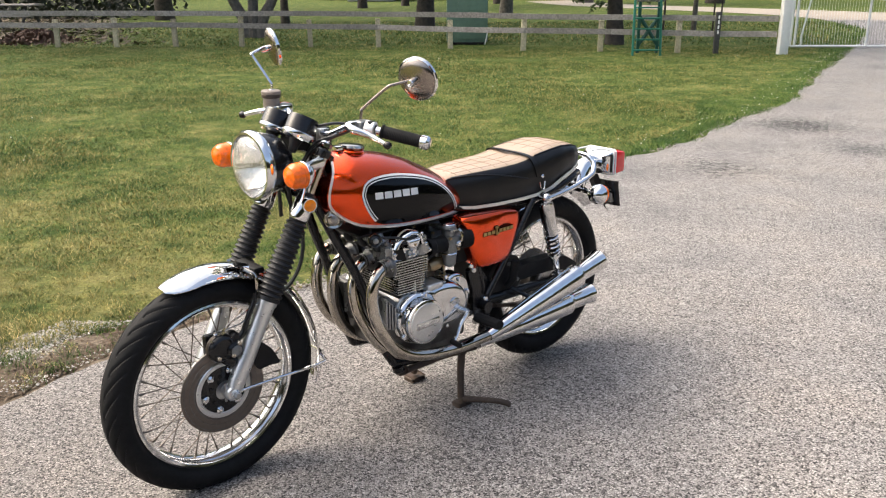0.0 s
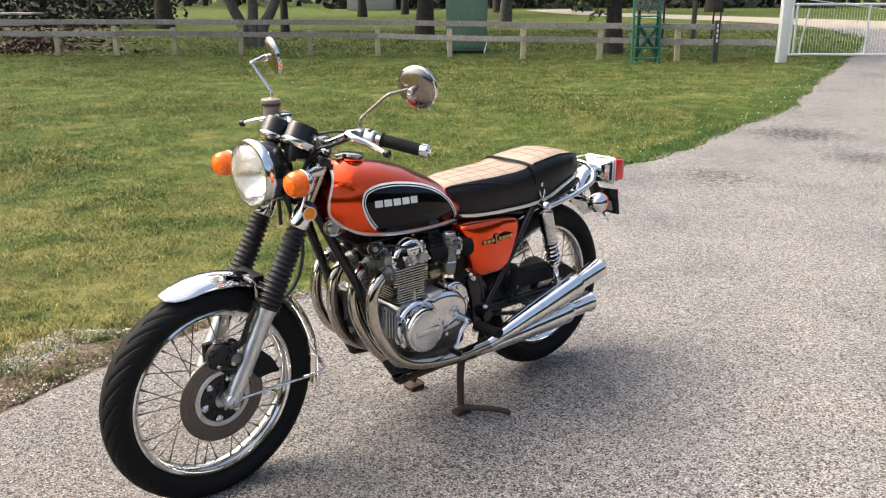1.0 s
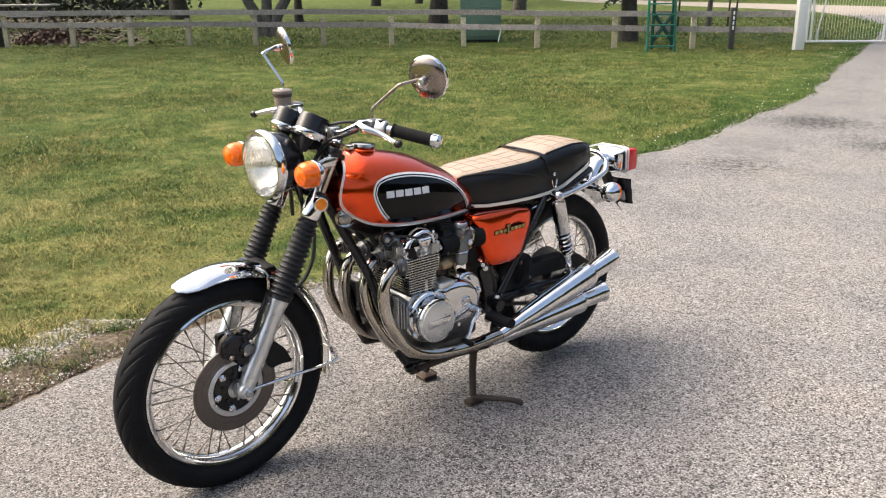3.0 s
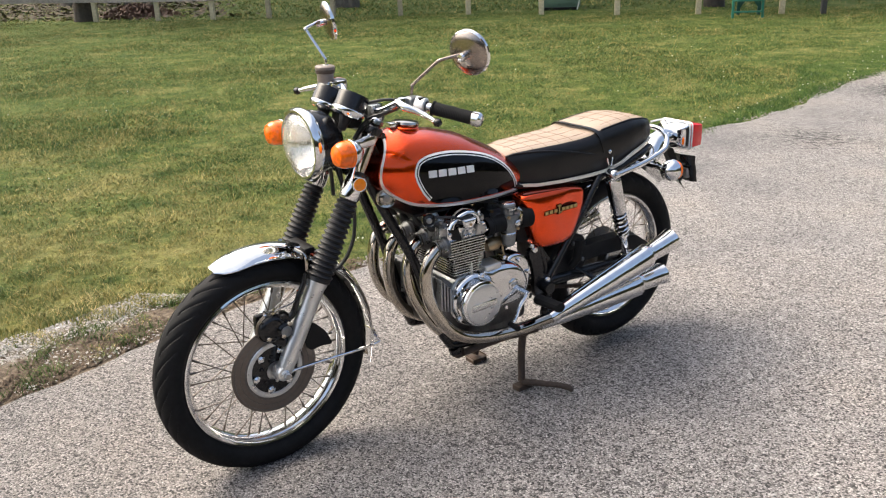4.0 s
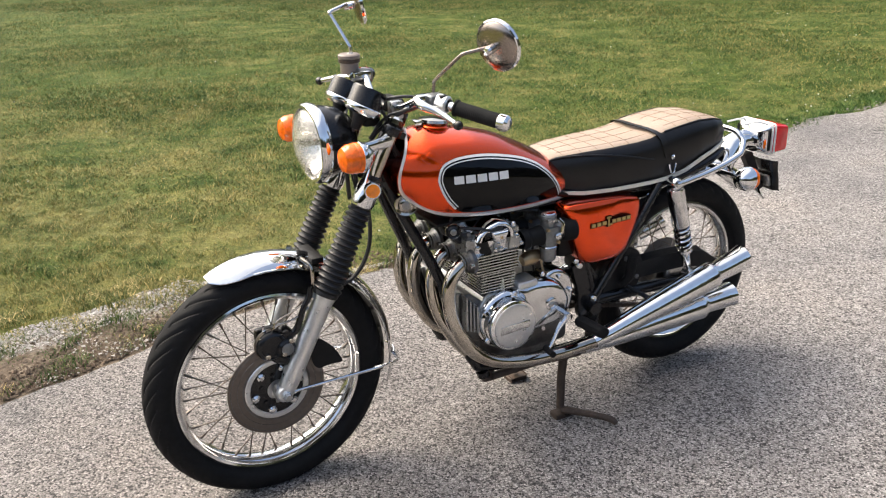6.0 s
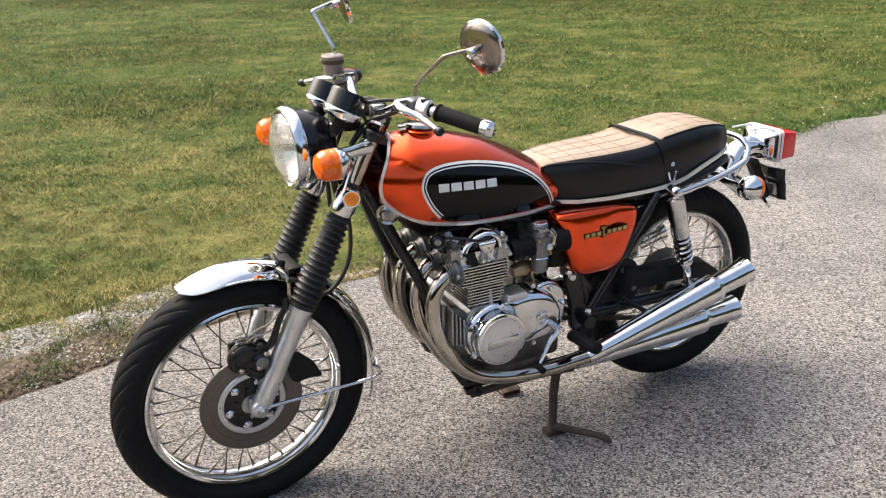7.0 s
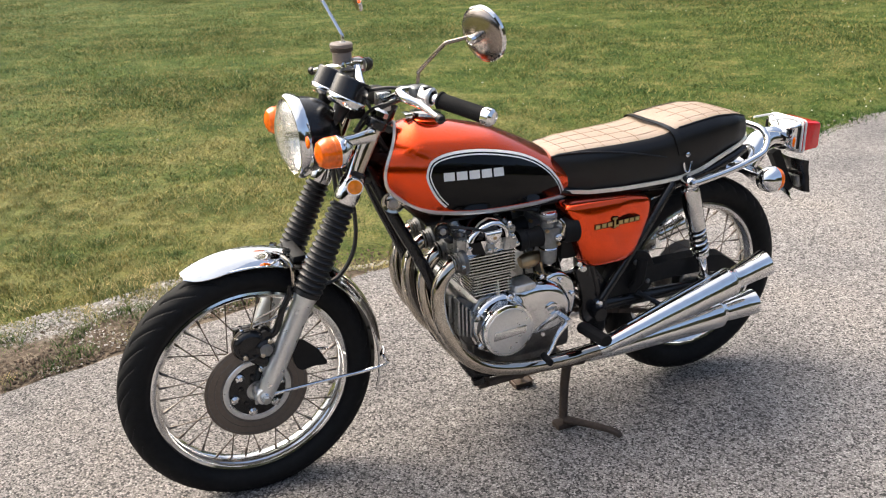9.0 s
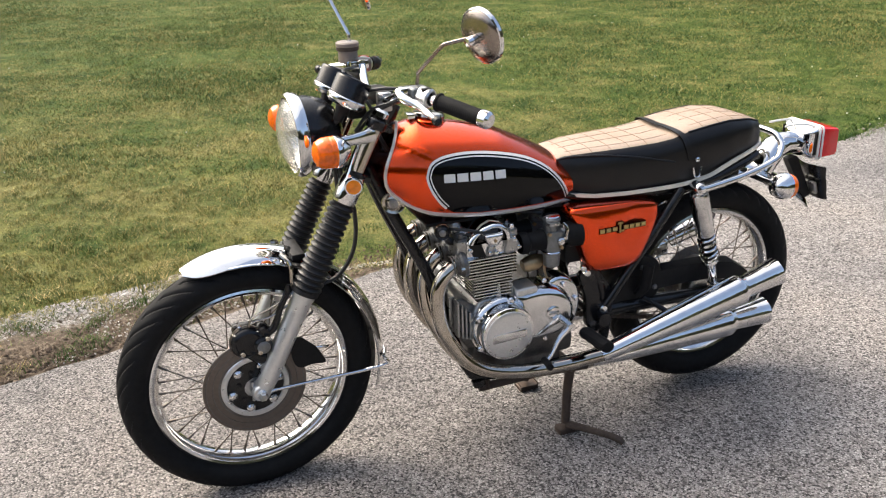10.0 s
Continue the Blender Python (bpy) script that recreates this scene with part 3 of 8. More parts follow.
def grass(fringe_only):
    """Blades of mown grass, dense near the camera and coarser far off; or the lush strip along the driveway."""
    verts, tris = [], []
    bands = [(1.5, 4.6, -6, 0.2, 30000, 0.019, 0.0030, 2), (4.6, 7.5, -9.5, 2.4, 15000, 0.020, 0.0045, 2), (7.5, 12, -14, 5.2, 7500, 0.022, 0.0065, 1), (12, 20.5, -20, 10, 3000, 0.024, 0.010, 1), (20.5, 32, -16, 14, 200, 0.05, 0.03, 1)]
    for y0, y1, x0, x1, density, height, width, parts in bands:
        count = int((y1 - y0) * (x1 - x0) * density * 0.55)
        x = rng.uniform(x0, x1, count)
        y = rng.uniform(y0, y1, count)
        d = left_of_edge(x, y)
        fringe = rng.uniform(-0.02, 0.10, count) + np.where(y > 4.5, np.array([0.10 * noise.noise(Vector((a * 2.3, b * 2.3, 12.0))) + 0.05 * noise.noise(Vector((a * 8.0, b * 8.0, 13.0))) - 0.02 for a, b in zip(x, y)]), 0.0)
        keep = (d > fringe) & (x > -2.5 - y * 1.05)
        bare = in_verge(x, y)
        tuft = np.array([noise.noise(Vector((a * 5.0, b * 5.0, 1.0))) + 0.4 * noise.noise(Vector((a * 15.0, b * 15.0, 2.0))) for a, b in zip(x, y)]) if y0 < 4 else np.zeros(count)
        rim = np.interp(x - np.interp(y, [p[1] for p in VERGE], [p[0] for p in VERGE]), [0.0, 0.15, 0.32, 0.5], [0.8, 0.36, 0.12, 0.0])
        tuft = tuft + rim + np.where(d < 0.06, 0.10, 0.0) + np.where((d > 0.18) & (d < 0.30), 0.20, 0.0) + np.where(d > 0.36, 0.10, 0.0)
        strip = np.array([0.55 + 0.55 * noise.noise(Vector((a * 0.7, b * 0.7, 5.0))) for a, b in zip(x, y)])
        keep &= (d < strip) == fringe_only
        keep &= ~bare | (tuft > 0.0 + rng.uniform(-0.08, 0.35, count))
        lush = np.array([noise.noise(Vector((a * 1.1, b * 1.1, 9.0))) for a, b in zip(x, y)])
        keep &= rng.uniform(0, 1, count) < 0.80 + 0.5 * lush
        x, y, d, lush, bare = x[keep], y[keep], d[keep], lush[keep], bare[keep]
        k = len(x)
        h = height * (0.55 + 0.9 * rng.random(k)) * (1 + 0.25 * lush) * (1 + np.where(y > 4.5, 1.5, 0.3) * np.clip(0.25 - d, 0, 0.25) / 0.25)
        if y0 < 12:
            h = h * np.clip(1.0 + (1.2 if y0 < 4 else 0.4) * np.array([noise.noise(Vector((a * 9.0, b * 9.0, 4.0))) for a, b in zip(x, y)]), 0.35, 1.9)
        w = width * (0.6 + 0.8 * rng.random(k))
        turn = rng.uniform(0, 2 * math.pi, k)
        bend = h * rng.uniform(0.4, 1.6, k)
        way = rng.uniform(0, 2 * math.pi, k)
        cx, cy = np.cos(turn) * w / 2, np.sin(turn) * w / 2
        bx, by = np.cos(way) * bend, np.sin(way) * bend
        h = np.where(bare, h * 1.15, h)
        z0 = np.where(bare, -0.012, -0.025)
        base = sum(len(v) for v in verts)
        if parts >= 2:
            p = np.stack([np.stack([x - cx, y - cy, z0], 1), np.stack([x + cx, y + cy, z0], 1),
                          np.stack([x - cx * 0.7 + bx * 0.3, y - cy * 0.7 + by * 0.3, z0 + h * 0.6], 1), np.stack([x + cx * 0.7 + bx * 0.3, y + cy * 0.7 + by * 0.3, z0 + h * 0.6], 1),
                          np.stack([x + bx, y + by, z0 + h], 1)], 1).reshape(-1, 3)
            i = base + np.arange(k)[:, None] * 5
            tris.append(np.concatenate([np.concatenate([i, i + 1, i + 3], 1), np.concatenate([i, i + 3, i + 2], 1), np.concatenate([i + 2, i + 3, i + 4], 1)]))
        else:
            p = np.stack([np.stack([x - cx, y - cy, z0], 1), np.stack([x + cx, y + cy, z0], 1), np.stack([x + bx, y + by, z0 + h], 1)], 1).reshape(-1, 3)
            i = base + np.arange(k)[:, None] * 3
            tris.append(np.concatenate([i, i + 1, i + 2], 1))
        verts.append(p)
    ob = sheet("edge_grass" if fringe_only else "grass", np.concatenate(tris).tolist(), np.concatenate(verts).tolist(), [FRINGE if fringe_only else BLADES])
    return tagged(ob, "lush dark green grass along the driveway edge" if fringe_only else "short mown grass, green with dry blades", "grass", kind="stuff")


grass(False)
grass(True)


def clover():
    """Small white clover heads in the grass."""
    verts, faces = [], []
    for _ in range(240):
        y = 4.3 + 14 * rng.random() ** 1.3
        x = float(np.interp(y, near_y, near_x)) - 0.1 - (abs(rng.normal(0, 0.35)) if rng.random() < 0.5 else rng.uniform(0, 9))
        s = rng.uniform(0.003, 0.006) * (1 + y * 0.05)
        z = rng.uniform(0.006, 0.022)
        o = len(verts)
        for p in ((1, 0, 0), (-1, 0, 0), (0, 1, 0), (0, -1, 0), (0, 0, 0.8), (0, 0, -0.8)):
            verts.append((x + p[0] * s, y + p[1] * s, z + p[2] * s))
        for a, b, c in ((0, 2, 4), (2, 1, 4), (1, 3, 4), (3, 0, 4), (2, 0, 5), (1, 2, 5), (3, 1, 5), (0, 3, 5)):
            faces.append((o + a, o + b, o + c))
    tagged(sheet("clover_flowers", faces, verts, [CLOVER]), "tiny white clover heads in the grass", "flowers", kind="stuff")


clover()


def pebbles():
    """Loose stones on the dirt verge and along the asphalt's edge."""
    verts, faces = [], []
    made = 0
    while made < 15000:
        y = rng.uniform(1.6, 4.1)
        inner = float(np.interp(y, near_y, near_x)) - 0.01
        outer = float(np.interp(y, [p[1] for p in VERGE], [p[0] for p in VERGE])) - 0.04
        t = 0.76 * rng.random()
        x = inner + (outer - inner) * t
        want = 0.02 if t < 0.42 else 0.50
        if noise.noise(Vector((x * 4.5, y * 4.5, 0.0))) + want < rng.uniform(0.0, 0.8):
            continue
        s = 0.0016 + 0.0065 * rng.random() ** 6
        o = len(verts)
        for p in ((1, 0, 0), (-1, 0, 0), (0, 1, 0), (0, -1, 0), (0, 0, 0.7), (0, 0, -0.7)):
            verts.append((x + (p[0] + rng.uniform(-0.3, 0.3)) * s, y + (p[1] + rng.uniform(-0.3, 0.3)) * s, -0.004 + (p[2] + 0.2) * s))
        for a, b, c in ((0, 2, 4), (2, 1, 4), (1, 3, 4), (3, 0, 4), (2, 0, 5), (1, 2, 5), (3, 1, 5), (0, 3, 5)):
            faces.append((o + a, o + b, o + c))
        made += 1
    tagged(sheet("gravel", faces, verts, [STONE]), "loose pale gravel stones on the dirt verge", "gravel", kind="stuff")
    # crumbs broken from the asphalt's edge farther on
    verts, faces = [], []
    for _ in range(3000):
        y = 4.0 + 15 * rng.random() ** 1.6
        x = float(np.interp(y, near_y, near_x)) + rng.normal(-0.01, 0.05)
        if noise.noise(Vector((x * 1.5, y * 1.5, 8.0))) < rng.uniform(-0.3, 0.3):
            continue
        s = (0.003 + 0.009 * rng.random() ** 4) * (1 + 0.03 * y)
        o = len(verts)
        for p in ((1, 0, 0), (-1, 0, 0), (0, 1, 0), (0, -1, 0), (0, 0, 0.6), (0, 0, -0.7)):
            verts.append((x + (p[0] + rng.uniform(-0.3, 0.3)) * s, y + (p[1] + rng.uniform(-0.3, 0.3)) * s, 0.001 + (p[2] + 0.1) * s))
        for a, b, c in ((0, 2, 4), (2, 1, 4), (1, 3, 4), (3, 0, 4), (2, 0, 5), (1, 2, 5), (3, 1, 5), (0, 3, 5)):
            faces.append((o + a, o + b, o + c))
    return tagged(sheet("asphalt_crumbs", faces, verts, [CRUMB]), "grey crumbs along the broken asphalt edge", "gravel", kind="stuff")


pebbles()


def soil_crumbs():
    """Crumbs of dark soil along the asphalt's edge."""
    verts, faces = [], []
    for _ in range(9000):
        y = rng.uniform(1.6, 4.1)
        x = float(np.interp(y, near_y, near_x)) - abs(rng.normal(0, 0.16)) - 0.005
        s = 0.0025 + 0.008 * rng.random() ** 4
        o = len(verts)
        for p in ((1, 0, 0), (-1, 0, 0), (0, 1, 0), (0, -1, 0), (0, 0, 0.8), (0, 0, -0.7)):
            verts.append((x + (p[0] + rng.uniform(-0.4, 0.4)) * s, y + (p[1] + rng.uniform(-0.4, 0.4)) * s, -0.005 + (p[2] + 0.2) * s))
        for a, b, c in ((0, 2, 4), (2, 1, 4), (1, 3, 4), (3, 0, 4), (2, 0, 5), (1, 2, 5), (3, 1, 5), (0, 3, 5)):
            faces.append((o + a, o + b, o + c))
    return tagged(sheet("soil_crumbs", faces, verts, [SOIL]), "dark crumbs of soil beside the driveway", "soil", kind="stuff")


soil_crumbs()


def verge_straw():
    """Dry and half-green blades lying in tufts on the bare verge."""
    verts, faces = [], []
    made = 0
    while made < 9000:
        y = rng.uniform(1.6, 4.1)
        inner = float(np.interp(y, near_y, near_x))
        outer = float(np.interp(y, [p[1] for p in VERGE], [p[0] for p in VERGE]))
        t = rng.uniform(0.05, 1.1)
        x = inner + (outer - inner) * t
        if noise.noise(Vector((x * 6.0, y * 6.0, 21.0))) + 0.5 * noise.noise(Vector((x * 17.0, y * 17.0, 22.0))) + 0.25 * t < rng.uniform(0.1, 0.5):
            continue
        turn, length, lie = rng.uniform(0, 2 * math.pi), rng.uniform(0.012, 0.034), rng.uniform(0.1, 0.75)
        dx, dy, w = math.cos(turn) * length, math.sin(turn) * length, rng.uniform(0.0009, 0.002)
        o = len(verts)
        verts += [(x - dy / length * w, y + dx / length * w, -0.008), (x + dy / length * w, y - dx / length * w, -0.008), (x + dx, y + dy, -0.004 + length * lie)]
        faces.append((o, o + 1, o + 2))
        made += 1
    return tagged(sheet("verge_straw", faces, verts, [STRAW]), "dry straw and thin grass on the bare verge", "grass", kind="stuff")


verge_straw()


# ---- fence, gate, play ladder, green cabinet ----
def post_line(x):
    return float(np.interp(x, [-30, -10, -4.6, -1.4, 1.8, 7.0], [20.6, 20.3, 20.35, 20.1, 19.05, 18.1]))


POSTS = [-10.4, -8.85, -7.5, -6.14, -4.61, -3.0, -1.43, 0.21, 1.79, 3.41, 4.99]


def fence():
    f = tagged(new("fence"), "weathered grey two-rail wooden fence across the lawn", "fence")
    f.location = (0, post_line(0), 0)
    y0 = post_line(0)
    for i, x in enumerate(POSTS):
        bm = bmesh.new()
        h = (0.73, 0.60, 0.64, 0.61, 0.66, 0.60, 0.62, 0.61, 0.76, 0.63, 0.64)[i]
        block(bm, (-0.055, -0.045, -0.15), (0.055, 0.045, h), 0.008)
        part("post", bm, POST_WOOD, f, m=pose(x, post_line(x) - y0, 0, 0, rng.uniform(-2.0, 2.0), rng.uniform(-8, 8)))
    stops = [-14.5, -10.4, -7.5, -4.61, -1.43, 1.79, 3.6, 6.9]
    for middle, rise in ((0.425, 0.0065), (0.71, 0.0035)):
        for a, b in zip(stops, stops[1:]):
            bm = bmesh.new()
            pa, pb = Vector((a, post_line(a) - 0.062 - y0, 0)), Vector((b, post_line(b) - 0.062 - y0, 0))
            n = 10
            rings = []
            sag = rng.uniform(-0.015, 0.015)
            way = (pb - pa).normalized()
            out = Vector((way.y, -way.x, 0)) * 0.018
            for k in range(n + 1):
                t = k / n
                p = pa.lerp(pb, t * 0.9985 + 0.0007)
                dz = sag * math.sin(math.pi * t) + wander(p.x, middle * 9, 1.3, 0.006) - rise * p.x
                zlo, zhi = middle - 0.056, middle + 0.056
                rings.append([p - out + Vector((0, 0, zlo + dz)), p + out + Vector((0, 0, zlo + dz)), p + out + Vector((0, 0, zhi + dz)), p - out + Vector((0, 0, zhi + dz))])
            loft(bm, rings)
            bmesh.ops.recalc_face_normals(bm, faces=bm.faces)
            part("rail", bm, WOOD, f, smooth=30)
    bm = bmesh.new()
    block(bm, (-0.05, -0.05, -0.15), (0.05, 0.05, 0.82), 0.01)
    part("post", bm, DARK_POST, f, "dark square post with a number strip", m=pose(5.72, post_line(5.72) - y0 - 0.1, 0))
    for k in range(4):
        bm = bmesh.new()
        block(bm, (-0.016, -0.004, 0), (0.016, 0.004, 0.07), 0.001)
        part("marker", bm, WHITE, f, m=pose(5.72, post_line(5.72) - y0 - 0.155, 0.38 + 0.10 * k))
    return f


fence()


def gate():
    p = tagged(new("gate_post"), "thick white painted square gate post", "gate post")
    p.location = (7.02, 18.0, 0)
    bm = bmesh.new()
    block(bm, (-0.095, -0.09, -0.2), (0.095, 0.09, 1.95), 0.02)
    part("post", bm, GATE_WHITE, p)
    bm = bmesh.new()
    block(bm, (-0.14, -0.125, 1.95), (0.14, 0.125, 2.0), 0.012)
    part("cap", bm, GATE_WHITE, p)
    g = tagged(new("gate"), "white tubular steel gate with wire mesh, closed across the drive", "gate")
    g.location = (7.5, 19.15, 0)
    g.rotation_euler = (0, 0, radians(-2))
    width, lo, hi = 4.3, 0.06, 1.12
    for z in (lo, hi):
        bm = bmesh.new()
        tube(bm, [(0.12, 0, z), (width, 0, z)], 0.027, 10)
        part("rail", bm, GATE_WHITE, g)
    for x in (0.12, 0.21, 1.75, width):
        bm = bmesh.new()
        tube(bm, [(x, 0, lo), (x, 0, hi + (0.14 if x < 0.2 else 0))], 0.026, 10)
        part("stile", bm, GATE_WHITE, g)
    bm = bmesh.new()
    tube(bm, [(0.12, -0.03, hi + 0.13), (2.2, -0.03, hi - 0.12), (width, -0.03, lo + 0.5)], 0.008, 6)
    part("cable", bm, GATE_WHITE, g)
    bm = bmesh.new()
    tube(bm, [(0, 0, lo), (0, 0, hi)], 0.0024, 5)
    first = part("wire", bm, GATE_WHITE, g, m=pose(0.26, 0.012, 0))
    x = 0.26
    while x < width - 0.08:
        x += 0.062
        again("wire", first, g, pose(x, 0.012, 0))
    bm = bmesh.new()
    tube(bm, [(0, 0, 0.2), (0.13, 0, 1.0)], 0.02, 8)
    st = tagged(new("stake"), "white leaning stake behind the gate", "stake")
    st.location = (8.45, 20.6, 0)
    part("rod", bm, GATE_WHITE, st)
    bm = bmesh.new()
    tube(bm, [(0, 0, -0.1), (0, 0, 0.21)], 0.02, 8)
    part("foot", bm, GATE_WHITE, st)


gate()


def play_ladder():
    """The green ladder end of a garden play tower."""
    t = tagged(new("play_ladder"), "green painted metal play tower ladder on the lawn", "play set")
    t.location = (4.14, 17.62, 0)
    lean = 0.13
    wide = 0.56
    for x in (-wide / 2, wide / 2):
        bm = bmesh.new()
        tube(bm, [(x, 0, -0.03), (x * 0.93, lean * 1.0, 1.0), (x * 0.86, lean * 2.3, 2.3)], 0.026, 10)
        part("side_rail", bm, GREEN_PAINT, t)
    z = 0.10
    while z < 2.2:
        bm = bmesh.new()
        k = 1 - 0.14 * z / 2.3
        block(bm, (-wide / 2 * k, lean * z - 0.045, z - 0.014), (wide / 2 * k, lean * z + 0.045, z + 0.014), 0.006)
        part("rung", bm, GREEN_PAINT, t)
        z += 0.205
    for a, b in ((-1, 1), (1, -1)):
        bm = bmesh.new()
        tube(bm, [(0.19 + a * 0.22, 0.75, 0.12), (0.19 + b * 0.22, 0.75, 0.75)], 0.04, 8)
        part("brace", bm, DARK_GREEN, t)
    for x in (-0.02, 0.38):
        bm = bmesh.new()
        block(bm, (x - 0.03, 0.71, -0.05), (x + 0.03, 0.78, 2.4), 0.01)
        part("tower_post", bm, DARK_GREEN, t)
    bm = bmesh.new()
    block(bm, (-0.10, 0.70, 1.02), (0.48, 0.74, 2.3), 0.01)
    part("panel", bm, ROCK_PANEL, t, "speckled grey climbing panel")
    return t


play_ladder()


def cabinet():
    c = tagged(new("utility_cabinet"), "tall grey-green metal cabinet behind the fence", "cabinet")
    c.location = (0.63, 21.15, 0)
    bm = bmesh.new()
    block(bm, (-0.49, -0.45, 0.05), (0.47, 0.5, 2.15), 0.02)
    part("body", bm, BOX_GREEN, c)
    bm = bmesh.new()
    block(bm, (-0.23, -0.472, 0.12), (0.45, -0.449, 2.1), 0.008)
    door = part("door", bm, BOX_GREEN, c)
    for z in (1.28, 0.78, 0.6, 1.7):
        bm = bmesh.new()
        block(bm, (-0.05, -0.484, z), (0.28, -0.470, z + 0.02), 0.003)
        part("vent", bm, BOX_GREEN, door)
    bm = bmesh.new()
    block(bm, (-0.42, -0.5, -0.02), (0.42, 0.5, 0.05), 0.01)
    part("skid", bm, MATT_BLACK, c)
    bm = bmesh.new()
    tube(bm, [(0.4, -0.52, 0.0), (0.46, -0.53, 0.3), (0.4, -0.53, 0.38)], 0.014, 8, 4)
    part("hose", bm, GATE_WHITE, c)
    for k in range(6):
        bm = bmesh.new()
        block(bm, (-0.40, -0.456, 1.22 + 0.075 * k), (-0.33, -0.448, 1.275 + 0.075 * k), 0.002)
        part("marking", bm, WHITE, c)


cabinet()


# ---- trees and woods ----
def leaf_cards(count, centre, spread, size, gen):
    """Small leaf clumps round a middle, with gaps and an uneven outline."""
    verts, faces = [], []
    blobs = [(Vector(gen.normal(0, 0.55, 3)), gen.uniform(0.25, 0.55)) for _ in range(14)]
    for _ in range(count):
        b, r = blobs[gen.integers(0, len(blobs))]
        p = b + Vector(gen.normal(0, r * 0.6, 3))
        p = Vector((p.x * spread[0], p.y * spread[1], p.z * spread[2])) + centre
        a = Vector(gen.normal(0, 1, 3)).normalized()
        c = a.orthogonal().normalized()
        s = size * gen.uniform(0.5, 1.3)
        o = len(verts)
        verts += [p - a * s, p + c * s * 0.6, p + a * s, p - c * s * 0.6]
        faces.append((o, o + 1, o + 2, o + 3))
    return verts, faces


def tree(x, y, r, height=9.0, lean=(0, 0), forks=1, bark=None, label="", low=None, leaves=1700, seed=0):
    gen = np.random.default_rng(seed + 40)
    t = tagged(new("tree"), label or "tall broad tree with rough dark bark", "tree")
    t.location = (x, y, 0)
    bm = bmesh.new()
    bark = bark or BARK
    if forks == 1:
        pts, rad = [], []
        for k in range(9):
            f = k / 8
            pts.append(Vector((lean[0] * f + 0.08 * math.sin(5 * f + seed), lean[1] * f + 0.06 * math.cos(4 * f + seed), -0.2 + f * height * 0.8)))
            rad.append(r * (1.2 if k == 0 else 0.9 if k > 1 else 0.95) * (1 - 0.75 * f))
        tube(bm, pts, rad, 12, 2)
        tops = [pts[-1]]
    else:
        tops = []
        for j in range(forks):
            a = (j - (forks - 1) / 2)
            top = Vector((a * 1.3 + lean[0], gen.uniform(-0.6, 0.6), height * 0.75))
            tube(bm, [Vector((a * r * 0.75, 0, -0.2)), Vector((a * r * 1.0, 0, 0.45)), Vector((a * r * 2.6, 0.1 * j, 1.6)), top * 0.6 + Vector((0, 0, 0.4)), top], [r * 0.8, r * 0.55, r * 0.5, r * 0.35, r * 0.12], 10, 4)
            tops.append(top)
    part("trunk", bm, bark, t)
    for j in range(7):
        a = gen.uniform(0, 2 * math.pi)
        z = height * gen.uniform(0.34, 0.7)
        f = z / (height * 0.8)
        s = Vector((lean[0] * f, lean[1] * f, z))
        e = s + Vector((math.cos(a) * height * 0.22, math.sin(a) * height * 0.22, height * 0.14))
        bm = bmesh.new()
        tube(bm, [s, s.lerp(e, 0.5) + Vector((0, 0, 0.25)), e], [r * 0.3, r * 0.2, r * 0.06], 7, 3)
        part("limb", bm, bark, t)
    verts, faces = leaf_cards(leaves, Vector((lean[0], lean[1], height * 0.78)), (height * 0.3, height * 0.3, height * 0.2), 0.28, gen)
    if low:
        for cx, cy, cz, sx, sz, k in low:
            v2, f2 = leaf_cards(k, Vector((cx, cy, cz)), (sx, sx * 0.6, sz), 0.07, gen)
            o = len(verts)
            verts += v2
            faces += [tuple(i + o for i in q) for q in f2]
            bm = bmesh.new()
            tube(bm, [Vector((0, 0, cz + 0.5)), Vector((cx * 0.6, cy * 0.6, cz + 0.15)), Vector((cx * 1.3, cy, cz - 0.1))], [0.04, 0.025, 0.01], 6, 3)
            part("limb", bm, bark, t)
    crown = sheet("crown", faces, verts, [LEAF])
    crown.parent = t
    return t


tree(-10.9, 20.6, 0.24, 9, bark=BARK, label="dark tree at the end of the rail fence", seed=1)
tree(-10.7, 34.2, 0.34, 14, label="tall dark straight tree trunk on the lawn", seed=2)
tree(-5.0, 23.6, 0.26, 10, forks=3, bark=PALE_BARK, label="pale tree with three stems behind the fence", seed=3)
tree(-5.2, 30.0, 0.15, 9, label="slim dark tree with bare low twigs", seed=4)
tree(-2.0, 52, 0.22, 12, seed=5)
tree(-0.5, 28.2, 0.30, 11, label="dark tree with leaning low limbs", low=[(-1.2, 0, 1.75, 0.7, 0.4, 260)], seed=6)
tree(2.5, 35.0, 0.26, 12, (0.3, 0), bark=PALE_BARK, label="pale leaning tree trunk on the lawn", seed=7)
tree(4.05, 20.9, 0.22, 8, label="rough-barked tree with low leafy branches", low=[(-0.75, -0.2, 1.25, 0.45, 0.28, 420), (0.55, -0.3, 1.15, 0.3, 0.3, 220), (-0.3, -0.4, 1.55, 0.5, 0.2, 200)], seed=8)
tree(3.6, 56, 0.3, 13, seed=9)
tree(9.5, 58, 0.45, 15, bark=PALE_BARK, label="broad pale tree beside the gravel drive", seed=10)
tree(17.5, 56.5, 0.55, 15, label="broad dark tree beyond the gravel drive", seed=11)
tree(-14.6, 27.0, 0.3, 11, bark=PALE_BARK, seed=12)
tree(-16.5, 45, 0.4, 14, seed=13)
tree(-4.3, 48, 0.25, 12, seed=14)
